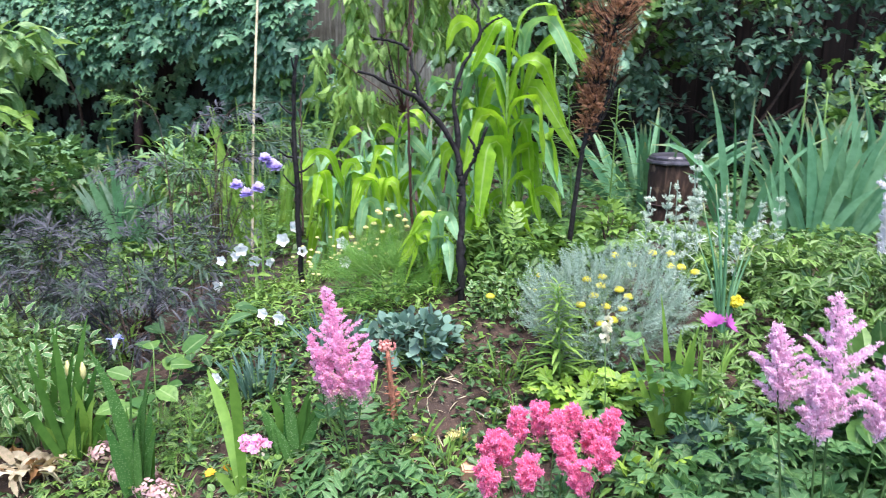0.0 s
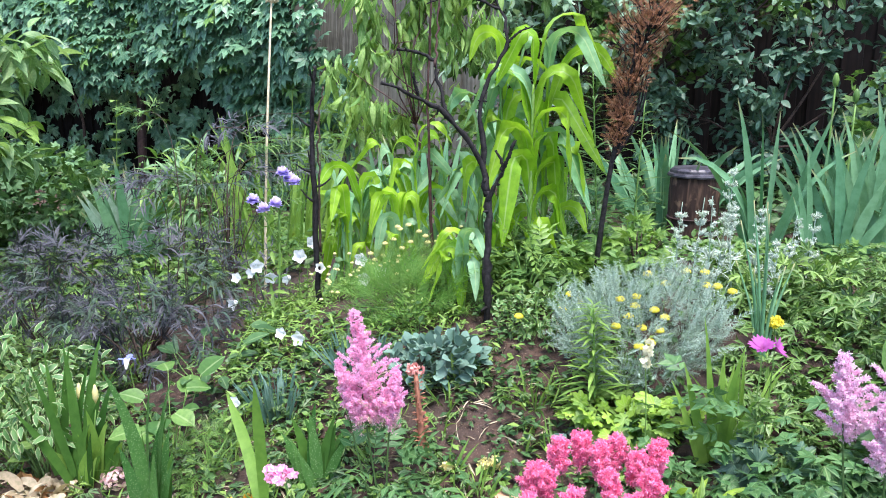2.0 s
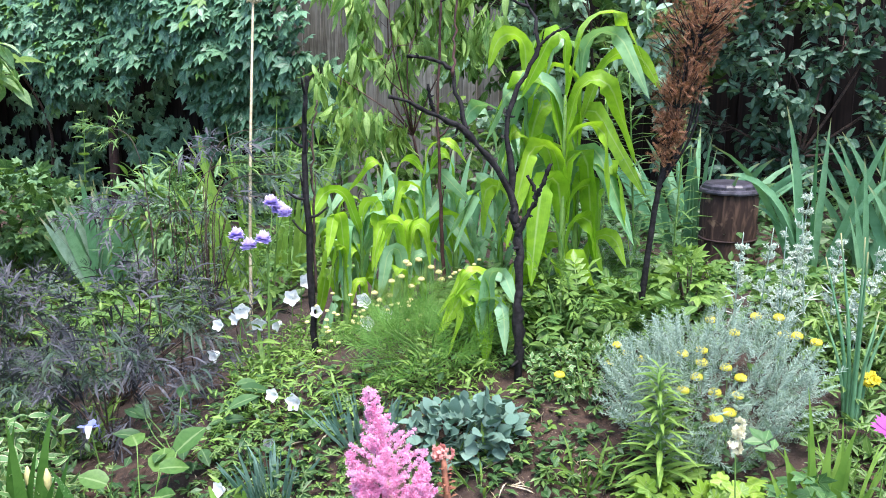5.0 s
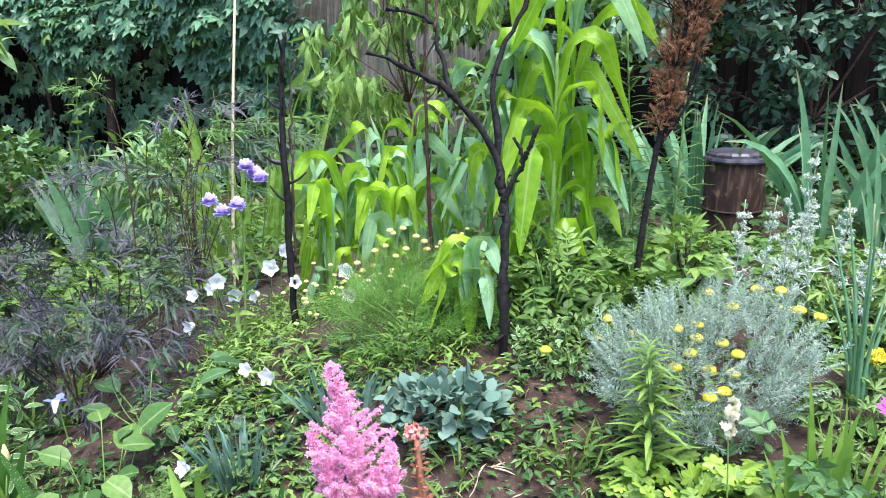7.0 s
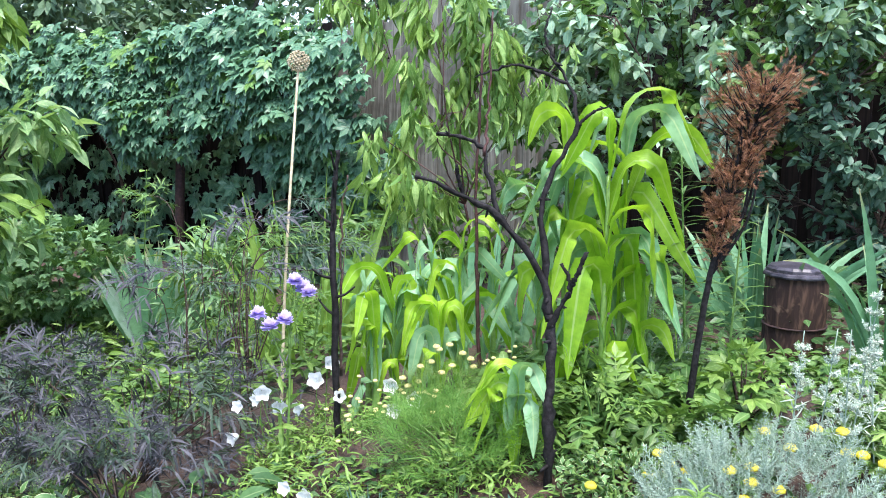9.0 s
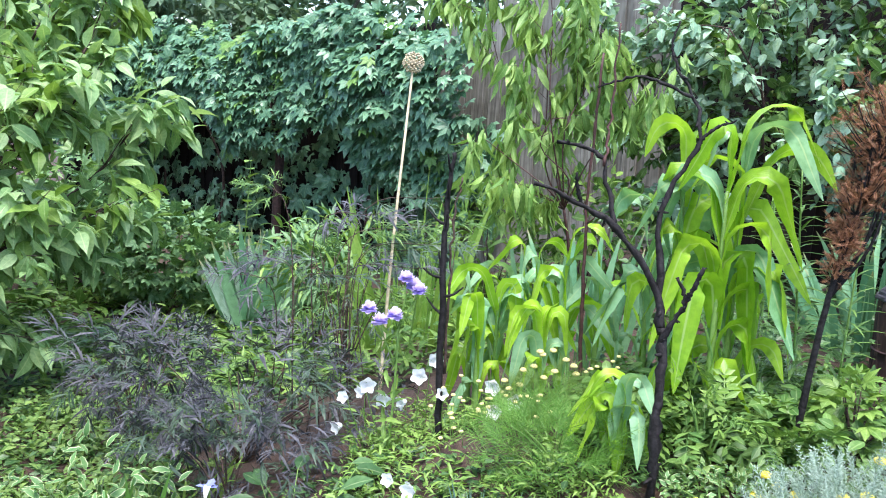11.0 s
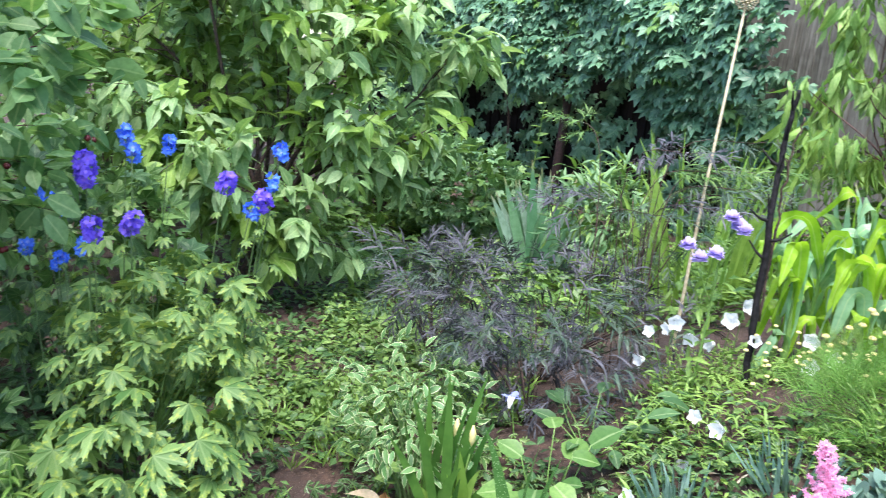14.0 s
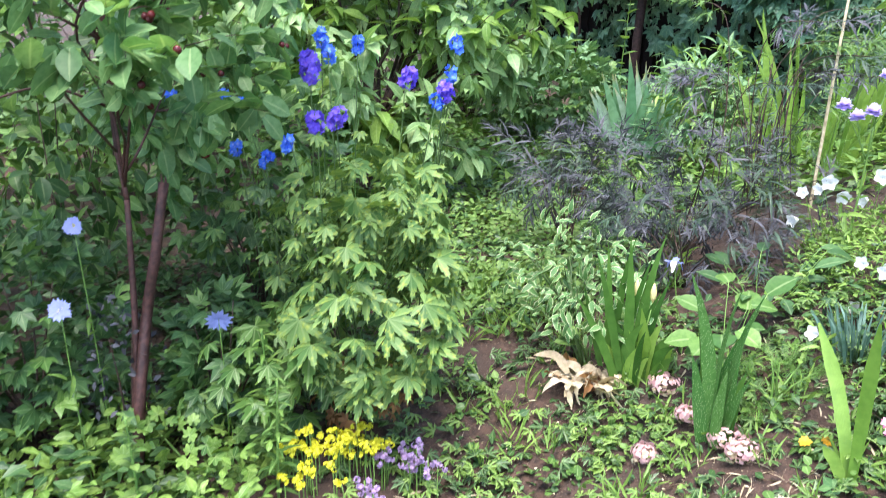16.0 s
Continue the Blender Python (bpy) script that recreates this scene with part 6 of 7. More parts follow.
def bellflowers(pts, base, label, seed):
    rs = np.random.RandomState(seed)
    base = np.array((base[0], base[1], gz(*base)))
    t = thing("bellflower", base, label, "bellflower")
    st = Geo()
    for p in pts:
        p = np.array(p) - base
        root = np.array((p[0] * 0.75 + rs.uniform(-0.04, 0.04), p[1] * 0.8 + 0.03, gz(base[0] + p[0] * 0.75, base[1] + p[1] * 0.8) - base[2] - 0.02))
        st = Geo()
        stalk(st, root, p, 0.0025, 0.03, 8, rs)
        part("stem", st, "stem", t)
        d = unit(np.array([rs.uniform(-0.7, 0.7), rs.uniform(-1, -0.5), rs.uniform(-0.2, 0.4)]))
        g = Geo()
        g.scatter(BELL, orient(d[None], np.array([[rs.uniform(-1, 1), 0.1, 1]])), p[None], np.array([0.058]) * rs.uniform(0.8, 1.1))
        part("flower", g, "white", t, "white open bell")
    pts2 = np.array(pts)[rs.randint(0, len(pts), 60)] - base
    pts2[:, 2] = pts2[:, 2] * rs.uniform(0.1, 0.8, 60) - 0.05
    lv = Geo()
    foliage(lv, LANCE, pts2 + rs.normal(size=(60, 3)) * 0.02, rs.normal(size=(60, 3)) + (0, 0, 0.6), 0.055, rs, 0.5)
    part("leaves", lv, "greenlt", t)


bellflowers([(-0.10, 2.06, 0.13), (-0.13, 2.02, 0.07), (-0.02, 1.97, 0.03), (-0.16, 1.95, -0.01), (-0.32, 1.93, 0.05), (-0.39, 1.90, -0.01), (-0.33, 1.95, 0.01), (-0.40, 1.89, -0.12), (0.17, 2.05, 0.07), (0.18, 2.03, -0.03), (0.23, 2.07, 0.0), (-0.26, 1.95, -0.00)], (-0.1, 2.0), "white bellflowers on thin upright stems", 71)
bellflowers([(-0.08, 1.55, -0.15), (0.02, 1.50, -0.15), (-0.08, 1.43, -0.28), (-0.12, 1.10, -0.28)], (-0.05, 1.45), "small group of white bellflowers near the soil", 72)


def lilac_flowers():
    rs = np.random.RandomState(73)
    base = np.array((-0.2, 1.85, gz(-0.2, 1.85)))
    t = thing("lilac_bellflower", base, "leafy stem with clustered lilac double flowers", "flower")
    st = Geo()
    tip = np.array((-0.17, 1.84, 0.3)) - base
    tube(st, curve((0, 0, -0.02), (0.02, 0, tip[2] * 0.5), tip, n=8), np.linspace(0.005, 0.004, 9), 6)
    for p in [(-0.28, 1.82, 0.37), (-0.22, 1.78, 0.34), (-0.17, 1.80, 0.36), (-0.15, 1.85, 0.49), (-0.10, 1.85, 0.45), (-0.13, 1.88, 0.46)]:
        p = np.array(p) - base
        fs = Geo()
        stalk(fs, tip * (0.75 if p[2] < tip[2] + 0.1 else 1.0), p, 0.003, 0.015, 6, rs)
        part("flower_stem", fs, "stem", t)
        n = 90
        a = rs.uniform(0, 6.28, n)
        el = np.arcsin(rs.uniform(-0.5, 1, n))
        d = np.column_stack([np.cos(a) * np.cos(el), np.sin(a) * np.cos(el), np.sin(el)])
        fl = None
        rot = orient(d, np.cross(d, np.column_stack([-np.sin(a), np.cos(a), 0 * a])) * -1 + (0, 0, 0.3))
        size = 0.033 * rs.uniform(0.8, 1.1, n)
        for sel, mat in ((el < 0.55, "lilac"), (el >= 0.55, "lilacpale")):
            g = Geo()
            g.scatter(PETAL, rot[sel], np.tile(p, (n, 1))[sel], size[sel])
            if fl is None:
                fl = part("flower", g, mat, t, "lilac double flower")
            else:
                part("crown", g, mat, fl, "paler top petals")
    q = np.column_stack([rs.normal(size=40) * 0.01, rs.normal(size=40) * 0.01, rs.uniform(0.02, tip[2], 40)])
    lv = Geo()
    foliage(lv, LANCE, q, np.column_stack([rs.normal(size=(40, 2)), np.full(40, 0.5)]), 0.07, rs, 0.5)
    part("leaves", lv, "greenlt", t)
    part("stem", st, "stem", t)


lilac_flowers()


def allium():
    rs = np.random.RandomState(74)
    base = np.array((-0.51, 2.62, gz(-0.51, 2.62)))
    t = thing("allium_seedhead", base, "tall straw-coloured allium stalk with a round dry seedhead", "allium")
    tip = np.array((-0.53, 3.02, 1.33)) - base
    g = Geo()
    tube(g, curve((0, 0, -0.02), (0.0, 0.12, tip[2] * 0.45), tip, n=14), np.linspace(0.009, 0.006, 15), 8)
    part("stalk", g, "straw", t)
    n = 130
    i = np.arange(n) + 0.5
    ph, th = np.arccos(1 - 2 * i / n), np.pi * (1 + 5 ** 0.5) * i
    d = np.column_stack([np.cos(th) * np.sin(ph), np.sin(th) * np.sin(ph), np.cos(ph)])
    g = Geo()
    g.scatter(leaf_tpl(1, 0.06, 0.3, 0, 0), orient(d, rand_dir(n, rs)), np.tile(tip, (n, 1)), np.full(n, 0.046))
    for e in d:
        revolve(g, [(0.001, -0.005), (0.0055, -0.002), (0.006, 0.002), (0.001, 0.006)], 6, tip + e * 0.05 * rs.uniform(0.85, 1.05))
    revolve(g, [(0.004, -0.02), (0.02, -0.012), (0.026, 0.0), (0.02, 0.014), (0.004, 0.02)], 10, tip)
    part("seedhead", g, "straw", t)


allium()


# ---------------------------------------------------------------- buttons, feverfew heads and other small flowers
def buttons(name, label, pts, root, mat, r, seed, droop=0.0, stemmat="stem", flat=0.6):
    rs = np.random.RandomState(seed)
    base = np.array((root[0], root[1], gz(*root)))
    t = thing(name, base, label, "flower")
    st = Geo()
    for p in pts:
        p = np.array(p) - base
        st = Geo()
        stalk(st, (p[0] * 0.97, p[1] * 0.98 + 0.01, max(0.0, p[2] - 0.12)), p, 0.0014, 0.01, 6, rs)
        g = Geo()
        revolve(g, [(r * 0.2, -r * 0.5), (r, -r * 0.2), (r * 1.02, r * 0.1), (r * 0.8, r * flat * 0.7), (r * 0.3, r * flat)], 10, p)
        n = 40 if r > 0.01 else 12
        a, q = rs.uniform(0, 6.28, n), np.sqrt(rs.uniform(0, 1, n))
        g.scatter(TUFT, orient(np.column_stack([np.cos(a), np.sin(a), 0.3 + 0 * a]), np.tile((0, 0, 1.0), (n, 1))), p + np.column_stack([q * r * np.cos(a), q * r * np.sin(a), r * flat * (1 - q ** 2 * 0.8)]), np.full(n, r * 0.28))
        part("flower_head", g, mat, t)
        part("stem", st, stemmat, t)


buttons("santolina_flowers", "round yellow button flowers over the silvery mound", [(1.41, 1.53, 0.16), (1.56, 1.55, 0.17), (1.63, 1.54, 0.17), (1.47, 1.46, 0.14), (1.29, 1.36, 0.10), (1.35, 1.37, 0.11), (1.34, 1.31, 0.09), (1.41, 1.30, 0.08), (1.44, 1.24, 0.07), (1.31, 1.24, 0.07), (1.26, 1.18, 0.05), (1.35, 1.17, 0.05), (1.41, 1.15, 0.05), (1.37, 1.07, 0.03), (1.33, 1.05, 0.02), (1.62, 1.45, 0.14), (1.66, 1.44, 0.14), (1.71, 1.41, 0.13)], (1.4, 1.3), "yellow", 0.019, 81)
buttons("marigold", "small yellow flowers beside the charred sapling", [(1.11, 1.55, 0.06), (1.14, 1.50, 0.05), (0.91, 1.39, 0.01), (1.08, 1.50, 0.01), (1.19, 1.50, 0.03)], (1.03, 1.5), "yellow", 0.018, 82)
buttons("feverfew_flowers", "pale yellow feverfew flower heads", [(0.34, 2.05, 0.21), (0.38, 2.05, 0.23), (0.43, 2.05, 0.20), (0.46, 2.05, 0.18), (0.27, 2.05, 0.14), (0.31, 2.05, 0.16), (0.39, 2.05, 0.15), (0.35, 2.05, 0.12), (0.26, 2.05, 0.08), (0.22, 2.05, 0.06), (0.33, 2.05, 0.22), (0.47, 2.05, 0.15), (0.20, 2.05, 0.09)], (0.36, 2.05), "paleyel", 0.014, 83)


rs_t = np.random.RandomState(84)
buttons("tansy", "many tiny cream yellow flower heads", [(x, y, gz(x, y) + z) for x, y, z in zip(rs_t.uniform(-0.05, 0.62, 44), rs_t.uniform(1.72, 2.15, 44), rs_t.uniform(0.1, 0.24, 44))], (0.3, 1.95), "paleyel", 0.009, 84)


def plume(g, base, tip, width, rs, n=58, size=0.0085, per=110, wide=1.0):
    """A feathery astilbe panicle: side sprays set with tiny florets."""
    base, tip = np.asarray(base, float), np.asarray(tip, float)
    L = np.linalg.norm(tip - base)
    ax = unit(tip - base)
    pts, dirs = [], []
    for i in range(n):
        u = (i + 0.5) / n
        p = base + (tip - base) * u
        a = i * 2.4 + rs.uniform(-0.4, 0.4)
        ln = width * 0.5 * ((1 - u) ** wide + 0.06) * rs.uniform(0.5, 1.3) * min(1.0, 0.55 + 2.0 * u)
        d = unit(np.array([math.cos(a), math.sin(a), rs.uniform(0.6, 1.25)]))
        k = max(8, int(per * (ln / (width * 0.5) + 0.15)))
        s = rs.uniform(0, 1, k)
        q = p + d * (ln * s)[:, None] + np.array([0, 0, -0.12 * ln]) * (s ** 2)[:, None] + rs.normal(size=(k, 3)) * size * (0.75 * (1.15 - s))[:, None]
        pts.append(q)
        dirs.append(np.tile(d, (k, 1)) + rs.normal(size=(k, 3)) * 0.8)
    pts, dirs = np.vstack(pts), np.vstack(dirs)
    g.scatter(TUFT, orient(dirs, rs.normal(size=pts.shape)), pts, size * rs.uniform(0.6, 1.2, len(pts)))


def astilbe(at, plumes, mat, label, seed, leafmat="astleaf", leaves=40, lr=(0.2, 0.16, 0.08), size=0.0085, mat2=None, sprays=58):
    rs = np.random.RandomState(seed)
    base = np.array((at[0], at[1], gz(*at)))
    t = thing("astilbe", base, label, "astilbe", "astilbes along the bed")
    for pb, pt, w in plumes:
        st = Geo()
        pb, pt = np.array(pb) - base, np.array(pt) - base
        stalk(st, (pb[0] * 0.5, pb[1] * 0.5, -0.02), pt, 0.004, 0.01, 8, rs)
        g = Geo()
        plume(g, pb, pt, w, rs, sprays, size)
        part("plume", g, mat, t, "feathery plume")
        if mat2:
            g = Geo()
            plume(g, pb - (0, 0, 0.03), pb + (pt - pb) * 0.45, w * 0.9, rs, 20, size, 22)
            part("plume", g, mat2, t, "fading lower florets")
        part("stem", st, "stemdk", t)
    pts, out = blob(leaves, (0, 0, lr[2]), lr, rs, 0.4)
    g = Geo()
    foliage(g, PINNATE, pts, out, 0.14, rs, 1.0, 0.2, 0.4)
    part("leaves", g, leafmat, t)


astilbe((0.48, 0.75), [((0.47, 0.72, -0.16), (0.405, 0.72, 0.215), 0.36), ((0.52, 0.7, -0.15), (0.545, 0.7, 0.03), 0.14), ((0.42, 0.7, -0.15), (0.36, 0.68, 0.06), 0.14)],
        "pink", "pink astilbe with a tall feathery plume", 91, mat2="pinkpale")
astilbe((1.85, 0.25), [((1.86, 0.2, 0.06), (1.83, 0.2, 0.39), 0.36), ((1.73, 0.22, 0.08), (1.69, 0.2, 0.31), 0.25), ((1.93, 0.12, 0.05), (1.95, 0.1, 0.29), 0.27), ((2.05, 0.2, 0.05), (2.08, 0.2, 0.33), 0.3), ((1.8, 0.15, 0.03), (1.78, 0.12, 0.22), 0.23)],
        "mauvepink", "mauve-pink astilbe with several feathery plumes", 92, leaves=60, sprays=38)


def crimson_astilbe():
    rs = np.random.RandomState(93)
    base = np.array((1.13, 0.45, gz(1.13, 0.45)))
    t = thing("crimson_astilbe", base, "low crimson-pink astilbe with a ring of fluffy heads", "astilbe", "astilbes along the bed")
    st = Geo()
    for p in [(0.97, 0.41, -0.17), (1.05, 0.49, -0.13), (1.11, 0.51, -0.12), (1.21, 0.50, -0.12), (1.26, 0.45, -0.14), (1.30, 0.38, -0.16), (1.19, 0.39, -0.17), (1.08, 0.31, -0.20), (0.97, 0.30, -0.21), (1.23, 0.30, -0.20), (1.32, 0.48, -0.12), (1.01, 0.40, -0.17), (1.16, 0.48, -0.13)]:
        st = Geo()
        p = np.array(p) - base
        stalk(st, (p[0] * 0.5, p[1] * 0.5, -0.02), p, 0.0025, 0.01, 6, rs)
        g = Geo()
        plume(g, p - (0, 0, 0.045), p + (rs.uniform(-0.01, 0.01), 0, 0.05), 0.1, rs, 24, 0.0105, 62, 0.3)
        part("flower_head", g, "hot", t)
        part("stem", st, "stemdk", t)
    pts, out = blob(30, (0, 0, 0.05), (0.17, 0.12, 0.05), rs, 0.4)
    g = Geo()
    foliage(g, PINNATE, pts, out, 0.1, rs, 1.0, 0.1, 0.4)
    part("leaves", g, "astleaf", t)


crimson_astilbe()


def houseleek():
    rs = np.random.RandomState(94)
    base = np.array((0.61, 0.88, gz(0.61, 0.88)))
    t = thing("houseleek_stalk", base, "red-brown scaly houseleek flower stalk with a coral head", "succulent")
    tip = np.array((0.57, 0.93, -0.06)) - base
    g = Geo()
    tube(g, curve((0, 0, -0.04), tip, n=8), np.linspace(0.014, 0.008, 8), 8)
    n = 90
    u = rs.uniform(0, 0.95, n)
    a = np.arange(n) * 2.4
    d = np.column_stack([np.cos(a), np.sin(a), 0.5 + 0 * a])
    g.scatter(OVATE_LO, orient(d, np.column_stack([-np.cos(a), -np.sin(a), 1 + 0 * a])), tip * u[:, None] + d * 0.008, 0.026 * (1.15 - 0.5 * u))
    part("stalk", g, "redstalk", t)
    g = Geo()
    for k in range(9):
        flower_ball(g, tip + (rs.uniform(-0.025, 0.025), rs.uniform(-0.02, 0.02), rs.uniform(0.0, 0.02)), 0.012, 10, 0.01, rs)
    part("flower_head", g, "coral", t)


houseleek()


def simple_flower(name, label, category, at, root, petals, size, mat, seed, face=(0, -1, 0.4), centre="yellow", cr=0.2, layers=1, cup=0.25, leafmat="green", leaves=10, petal=PETAL):
    rs = np.random.RandomState(seed)
    base = np.array((root[0], root[1], gz(*root)))
    t = thing(name, base, label, category)
    p = np.array(at) - base
    st = Geo()
    stalk(st, (0, 0, -0.02), p, 0.003, 0.02, 8, rs)
    part("stem", st, "stem", t)
    f = unit(np.array(face, float))
    u = unit(np.cross(f, (0.1, 0.2, 1.0)))
    w = np.cross(f, u)
    for i in range(petals):
        a = i * 2 * math.pi / petals + rs.uniform(-0.1, 0.1)
        d = u * math.cos(a) + w * math.sin(a) + f * (cup + 0.25 * (i % (layers + 1)) / (layers + 1))
        g = Geo()
        g.scatter(petal, orient(d[None], f[None]), p[None], np.array([size * rs.uniform(0.85, 1.1)]))
        part("petal", g, mat, t)
    if centre:
        g = Geo()
        flower_ball(g, p + f * size * 0.08, size * cr, 14, size * 0.12, rs, TUFT)
        part("centre", g, centre, t)
    q = np.outer(rs.uniform(0.1, 0.7, leaves), p) + rs.normal(size=(leaves, 3)) * 0.01
    if leaves:
        g = Geo()
        foliage(g, CUT5 if leafmat == "green" else LANCE, q, rs.normal(size=(leaves, 3)) + (0, 0, 0.2), 0.06, rs, 0.8)
        part("leaves", g, leafmat, t)


simple_flower("anemone", "double magenta anemone flower on a leafy stem", "flower", (1.65, 0.72, 0.14), (1.66, 0.74), 20, 0.046, "magenta", 301, (-0.2, -0.35, 0.9), None, leafmat="green", leaves=12, cup=0.75, layers=4, petal=RAY)
simple_flower("anemone", "second magenta flower on a leafy stem", "flower", (1.69, 0.74, 0.13), (1.68, 0.76), 14, 0.045, "magenta", 302, (0.8, -0.3, 0.6), None, leaves=8, cup=0.8, layers=4, petal=RAY)
simple_flower("blue_aster", "pale blue daisy with a yellow eye", "flower", (-2.12, -0.37, -0.2), (-2.12, -0.34), 22, 0.042, "paleblue", 303, (0.5, -0.6, 0.6), "yellow", 0.22, leafmat="greenlt", leaves=14, petal=RAY)
simple_flower("blue_aster", "fading blue daisy flower", "flower", (-1.77, -0.02, -0.26), (-1.8, 0.0), 14, 0.05, "paleblue", 304, (0.6, -0.6, -0.3), None, leafmat="greenlt", leaves=10, petal=RAY)
simple_flower("blue_aster", "pale blue daisy in the shade", "flower", (-2.23, -0.22, 0.03), (-2.2, -0.2), 16, 0.035, "paleblue", 305, (0.5, -0.7, 0.3), "yellow", 0.2, leafmat="greenlt", leaves=8)
def floret_head(name, label, at, root, mat, r, n, size, seed, flat=0.6, under=None):
    rs = np.random.RandomState(seed)
    base = np.array((root[0], root[1], gz(*root)))
    t = thing(name, base, label, "flower")
    p = np.array(at) - base
    g = Geo()
    stalk(g, (0, 0, -0.02), p, 0.0025, 0.01, 6, rs)
    part("stem", g, "stem", t)
    g = Geo()
    for k in range(7):
        flower_ball(g, p + rs.normal(size=3) * r * (0.5, 0.4, 0.3), r * 0.45, n // 7, size, rs, FLORET, flat)
    part("flower_head", g, mat, t)
    if under:
        g = Geo()
        flower_ball(g, p - (0, 0, r * 0.8), r * 0.6, 20, size * 1.3, rs, PETAL, flat)
        part("withered_florets", g, under, t, "withered tan florets")


floret_head("marigold", "full yellow flower beside the onion stalks", (1.86, 1.35, 0.03), (1.88, 1.38), "yellow", 0.026, 84, 0.013, 306)
floret_head("pink_yarrow", "small pink flower head with withered tan florets", (0.23, 0.49, -0.23), (0.25, 0.53), "pink", 0.036, 90, 0.013, 308, 0.6, "dry")
floret_head("cream_flower", "small cream flower cluster above bare soil", (0.84, 0.81, -0.32), (0.85, 0.83), "paleyel", 0.03, 56, 0.013, 309)
floret_head("cream_flower", "small cream flower cluster above bare soil", (0.7, 0.8, -0.34), (0.71, 0.82), "paleyel", 0.02, 42, 0.011, 310)
floret_head("cream_flower", "small cream flower cluster beside the crimson astilbe", (1.0, 0.5, -0.2), (1.0, 0.52), "paleyel", 0.022, 42, 0.011, 313)
simple_flower("gazania", "low orange flower on the soil", "flower", (-0.05, 0.77, -0.5), (-0.04, 0.79), 9, 0.022, "orange", 311, (0, -0.4, 1), "yellow", 0.2, leaves=4)
simple_flower("gazania", "low orange flower on the soil", "flower", (0.01, 0.79, -0.49), (0.02, 0.81), 9, 0.02, "orange", 312, (0.3, -0.4, 1), "yellow", 0.2, leaves=3)


def iris_flower():
    base = np.array((-0.78, 1.57, gz(-0.78, 1.57)))
    t = thing("blue_iris", base, "small white and blue iris flower", "iris")
    p = np.array((-0.79, 1.57, -0.31)) - base
    rs = np.random.RandomState(2)
    st = Geo()
    stalk(st, (0.03, 0.02, -0.1), p, 0.004, 0.01, 6, rs)
    part("stem", st, "stem", t)
    for i in range(3):
        a = i * 2.094 - 1.4
        d = np.array([math.cos(a), math.sin(a), 0.1])
        s = np.linspace(0, 1, 7)
        path = p + np.outer(s, d) * 0.036 + np.outer(0.016 * np.sin(s * 3.14) - 0.03 * s ** 2, (0, 0, 1))
        g = Geo()
        g.add(*ribbon(path, 0.026 * np.sin(0.25 + s * 2.6), (0, 0, 1), 0.1, 0.05))
        part("fall", g, "white" if i == 0 else "paleblue", t, "white drooping fall" if i == 0 else "pale blue drooping fall")
        d2 = np.array([math.cos(a + 1.05), math.sin(a + 1.05), 0.8])
        g = Geo()
        g.scatter(PETAL, orient(d2[None] * (1, 1, 0.6), np.array([[0, 0, 1.0]])), p[None], np.array([0.05]))
        part("standard", g, "paleblue", t, "pale blue standard")


iris_flower()


# ---------------------------------------------------------------- stalks: lily, spike, onion, artemisia, snapdragon
def leafy_stalk(name, label, category, x, y, h, seed, tpl=NARROW, size=0.12, n=60, mat="green", lean=(0.0, 0.0), r=0.006, up=0.3, lift=0.4, z0=0.1, top=None, stemmat="stem"):
    rs = np.random.RandomState(seed)
    base = np.array((x, y, gz(x, y)))
    t = thing(name, base, label, category)
    tip = np.array((lean[0], lean[1], h))
    line = curve((0, 0, -0.03), tip * 0.5 + (0, 0, 0.02), tip, n=12)
    g = Geo()
    tube(g, line, np.linspace(r, r * 0.5, len(line)), 6)
    part("stem", g, stemmat, t)
    u = np.linspace(z0, 0.99, n)
    a = np.arange(n) * 2.4
    p = np.array([line[int(q * (len(line) - 1))] for q in u]) + (tip / 12) * ((u * (len(line) - 1)) % 1)[:, None]
    d = np.column_stack([np.cos(a), np.sin(a), np.full(n, lift)]) + rs.normal(size=(n, 3)) * 0.15
    g = Geo()
    g.scatter(tpl, orient(d, np.tile((0, 0, 1.0), (n, 1))), p, size * (1.15 - 0.65 * u) * rs.uniform(0.8, 1.2, n))
    part("leaves", g, mat, t)
    return t


leafy_stalk("lily", "tall green lily stem with whorled narrow leaves", "lily", 1.27, 2.3, 0.95, 401, NARROW, 0.17, 110, "green", (-0.06, 0))
leafy_stalk("lily", "tall green lily stem with narrow leaves", "lily", 1.12, 2.45, 0.85, 402, NARROW, 0.16, 90, "green", (0.02, 0.05))
leafy_stalk("lily", "tall green lily stem with narrow leaves", "lily", 1.45, 2.5, 0.8, 403, NARROW, 0.15, 80, "green", (0.03, 0))
leafy_stalk("lily", "young lily spike with dense narrow leaves", "lily", 1.19, 1.05, 0.42, 404, leaf_tpl(3, 0.13, 0.4, 0.2, 0.35), 0.13, 130, "greenlt", (-0.02, 0.02), 0.006, z0=0.05)
leafy_stalk("phlox", "upright leafy stem under the fruit tree", "perennial", -1.62, 0.05, 0.55, 405, LANCE, 0.09, 40, "greenlt", (-0.02, 0.0))
leafy_stalk("phlox", "upright leafy stem under the fruit tree", "perennial", -1.5, -0.05, 0.45, 406, LANCE, 0.08, 40, "green", (0.03, 0.0))
leafy_stalk("lysimachia", "pale leafy shoot beside the brown trunk", "perennial", -1.72, -0.42, 0.42, 407, OVATE, 0.07, 26, "greenyl", (-0.03, 0.0))
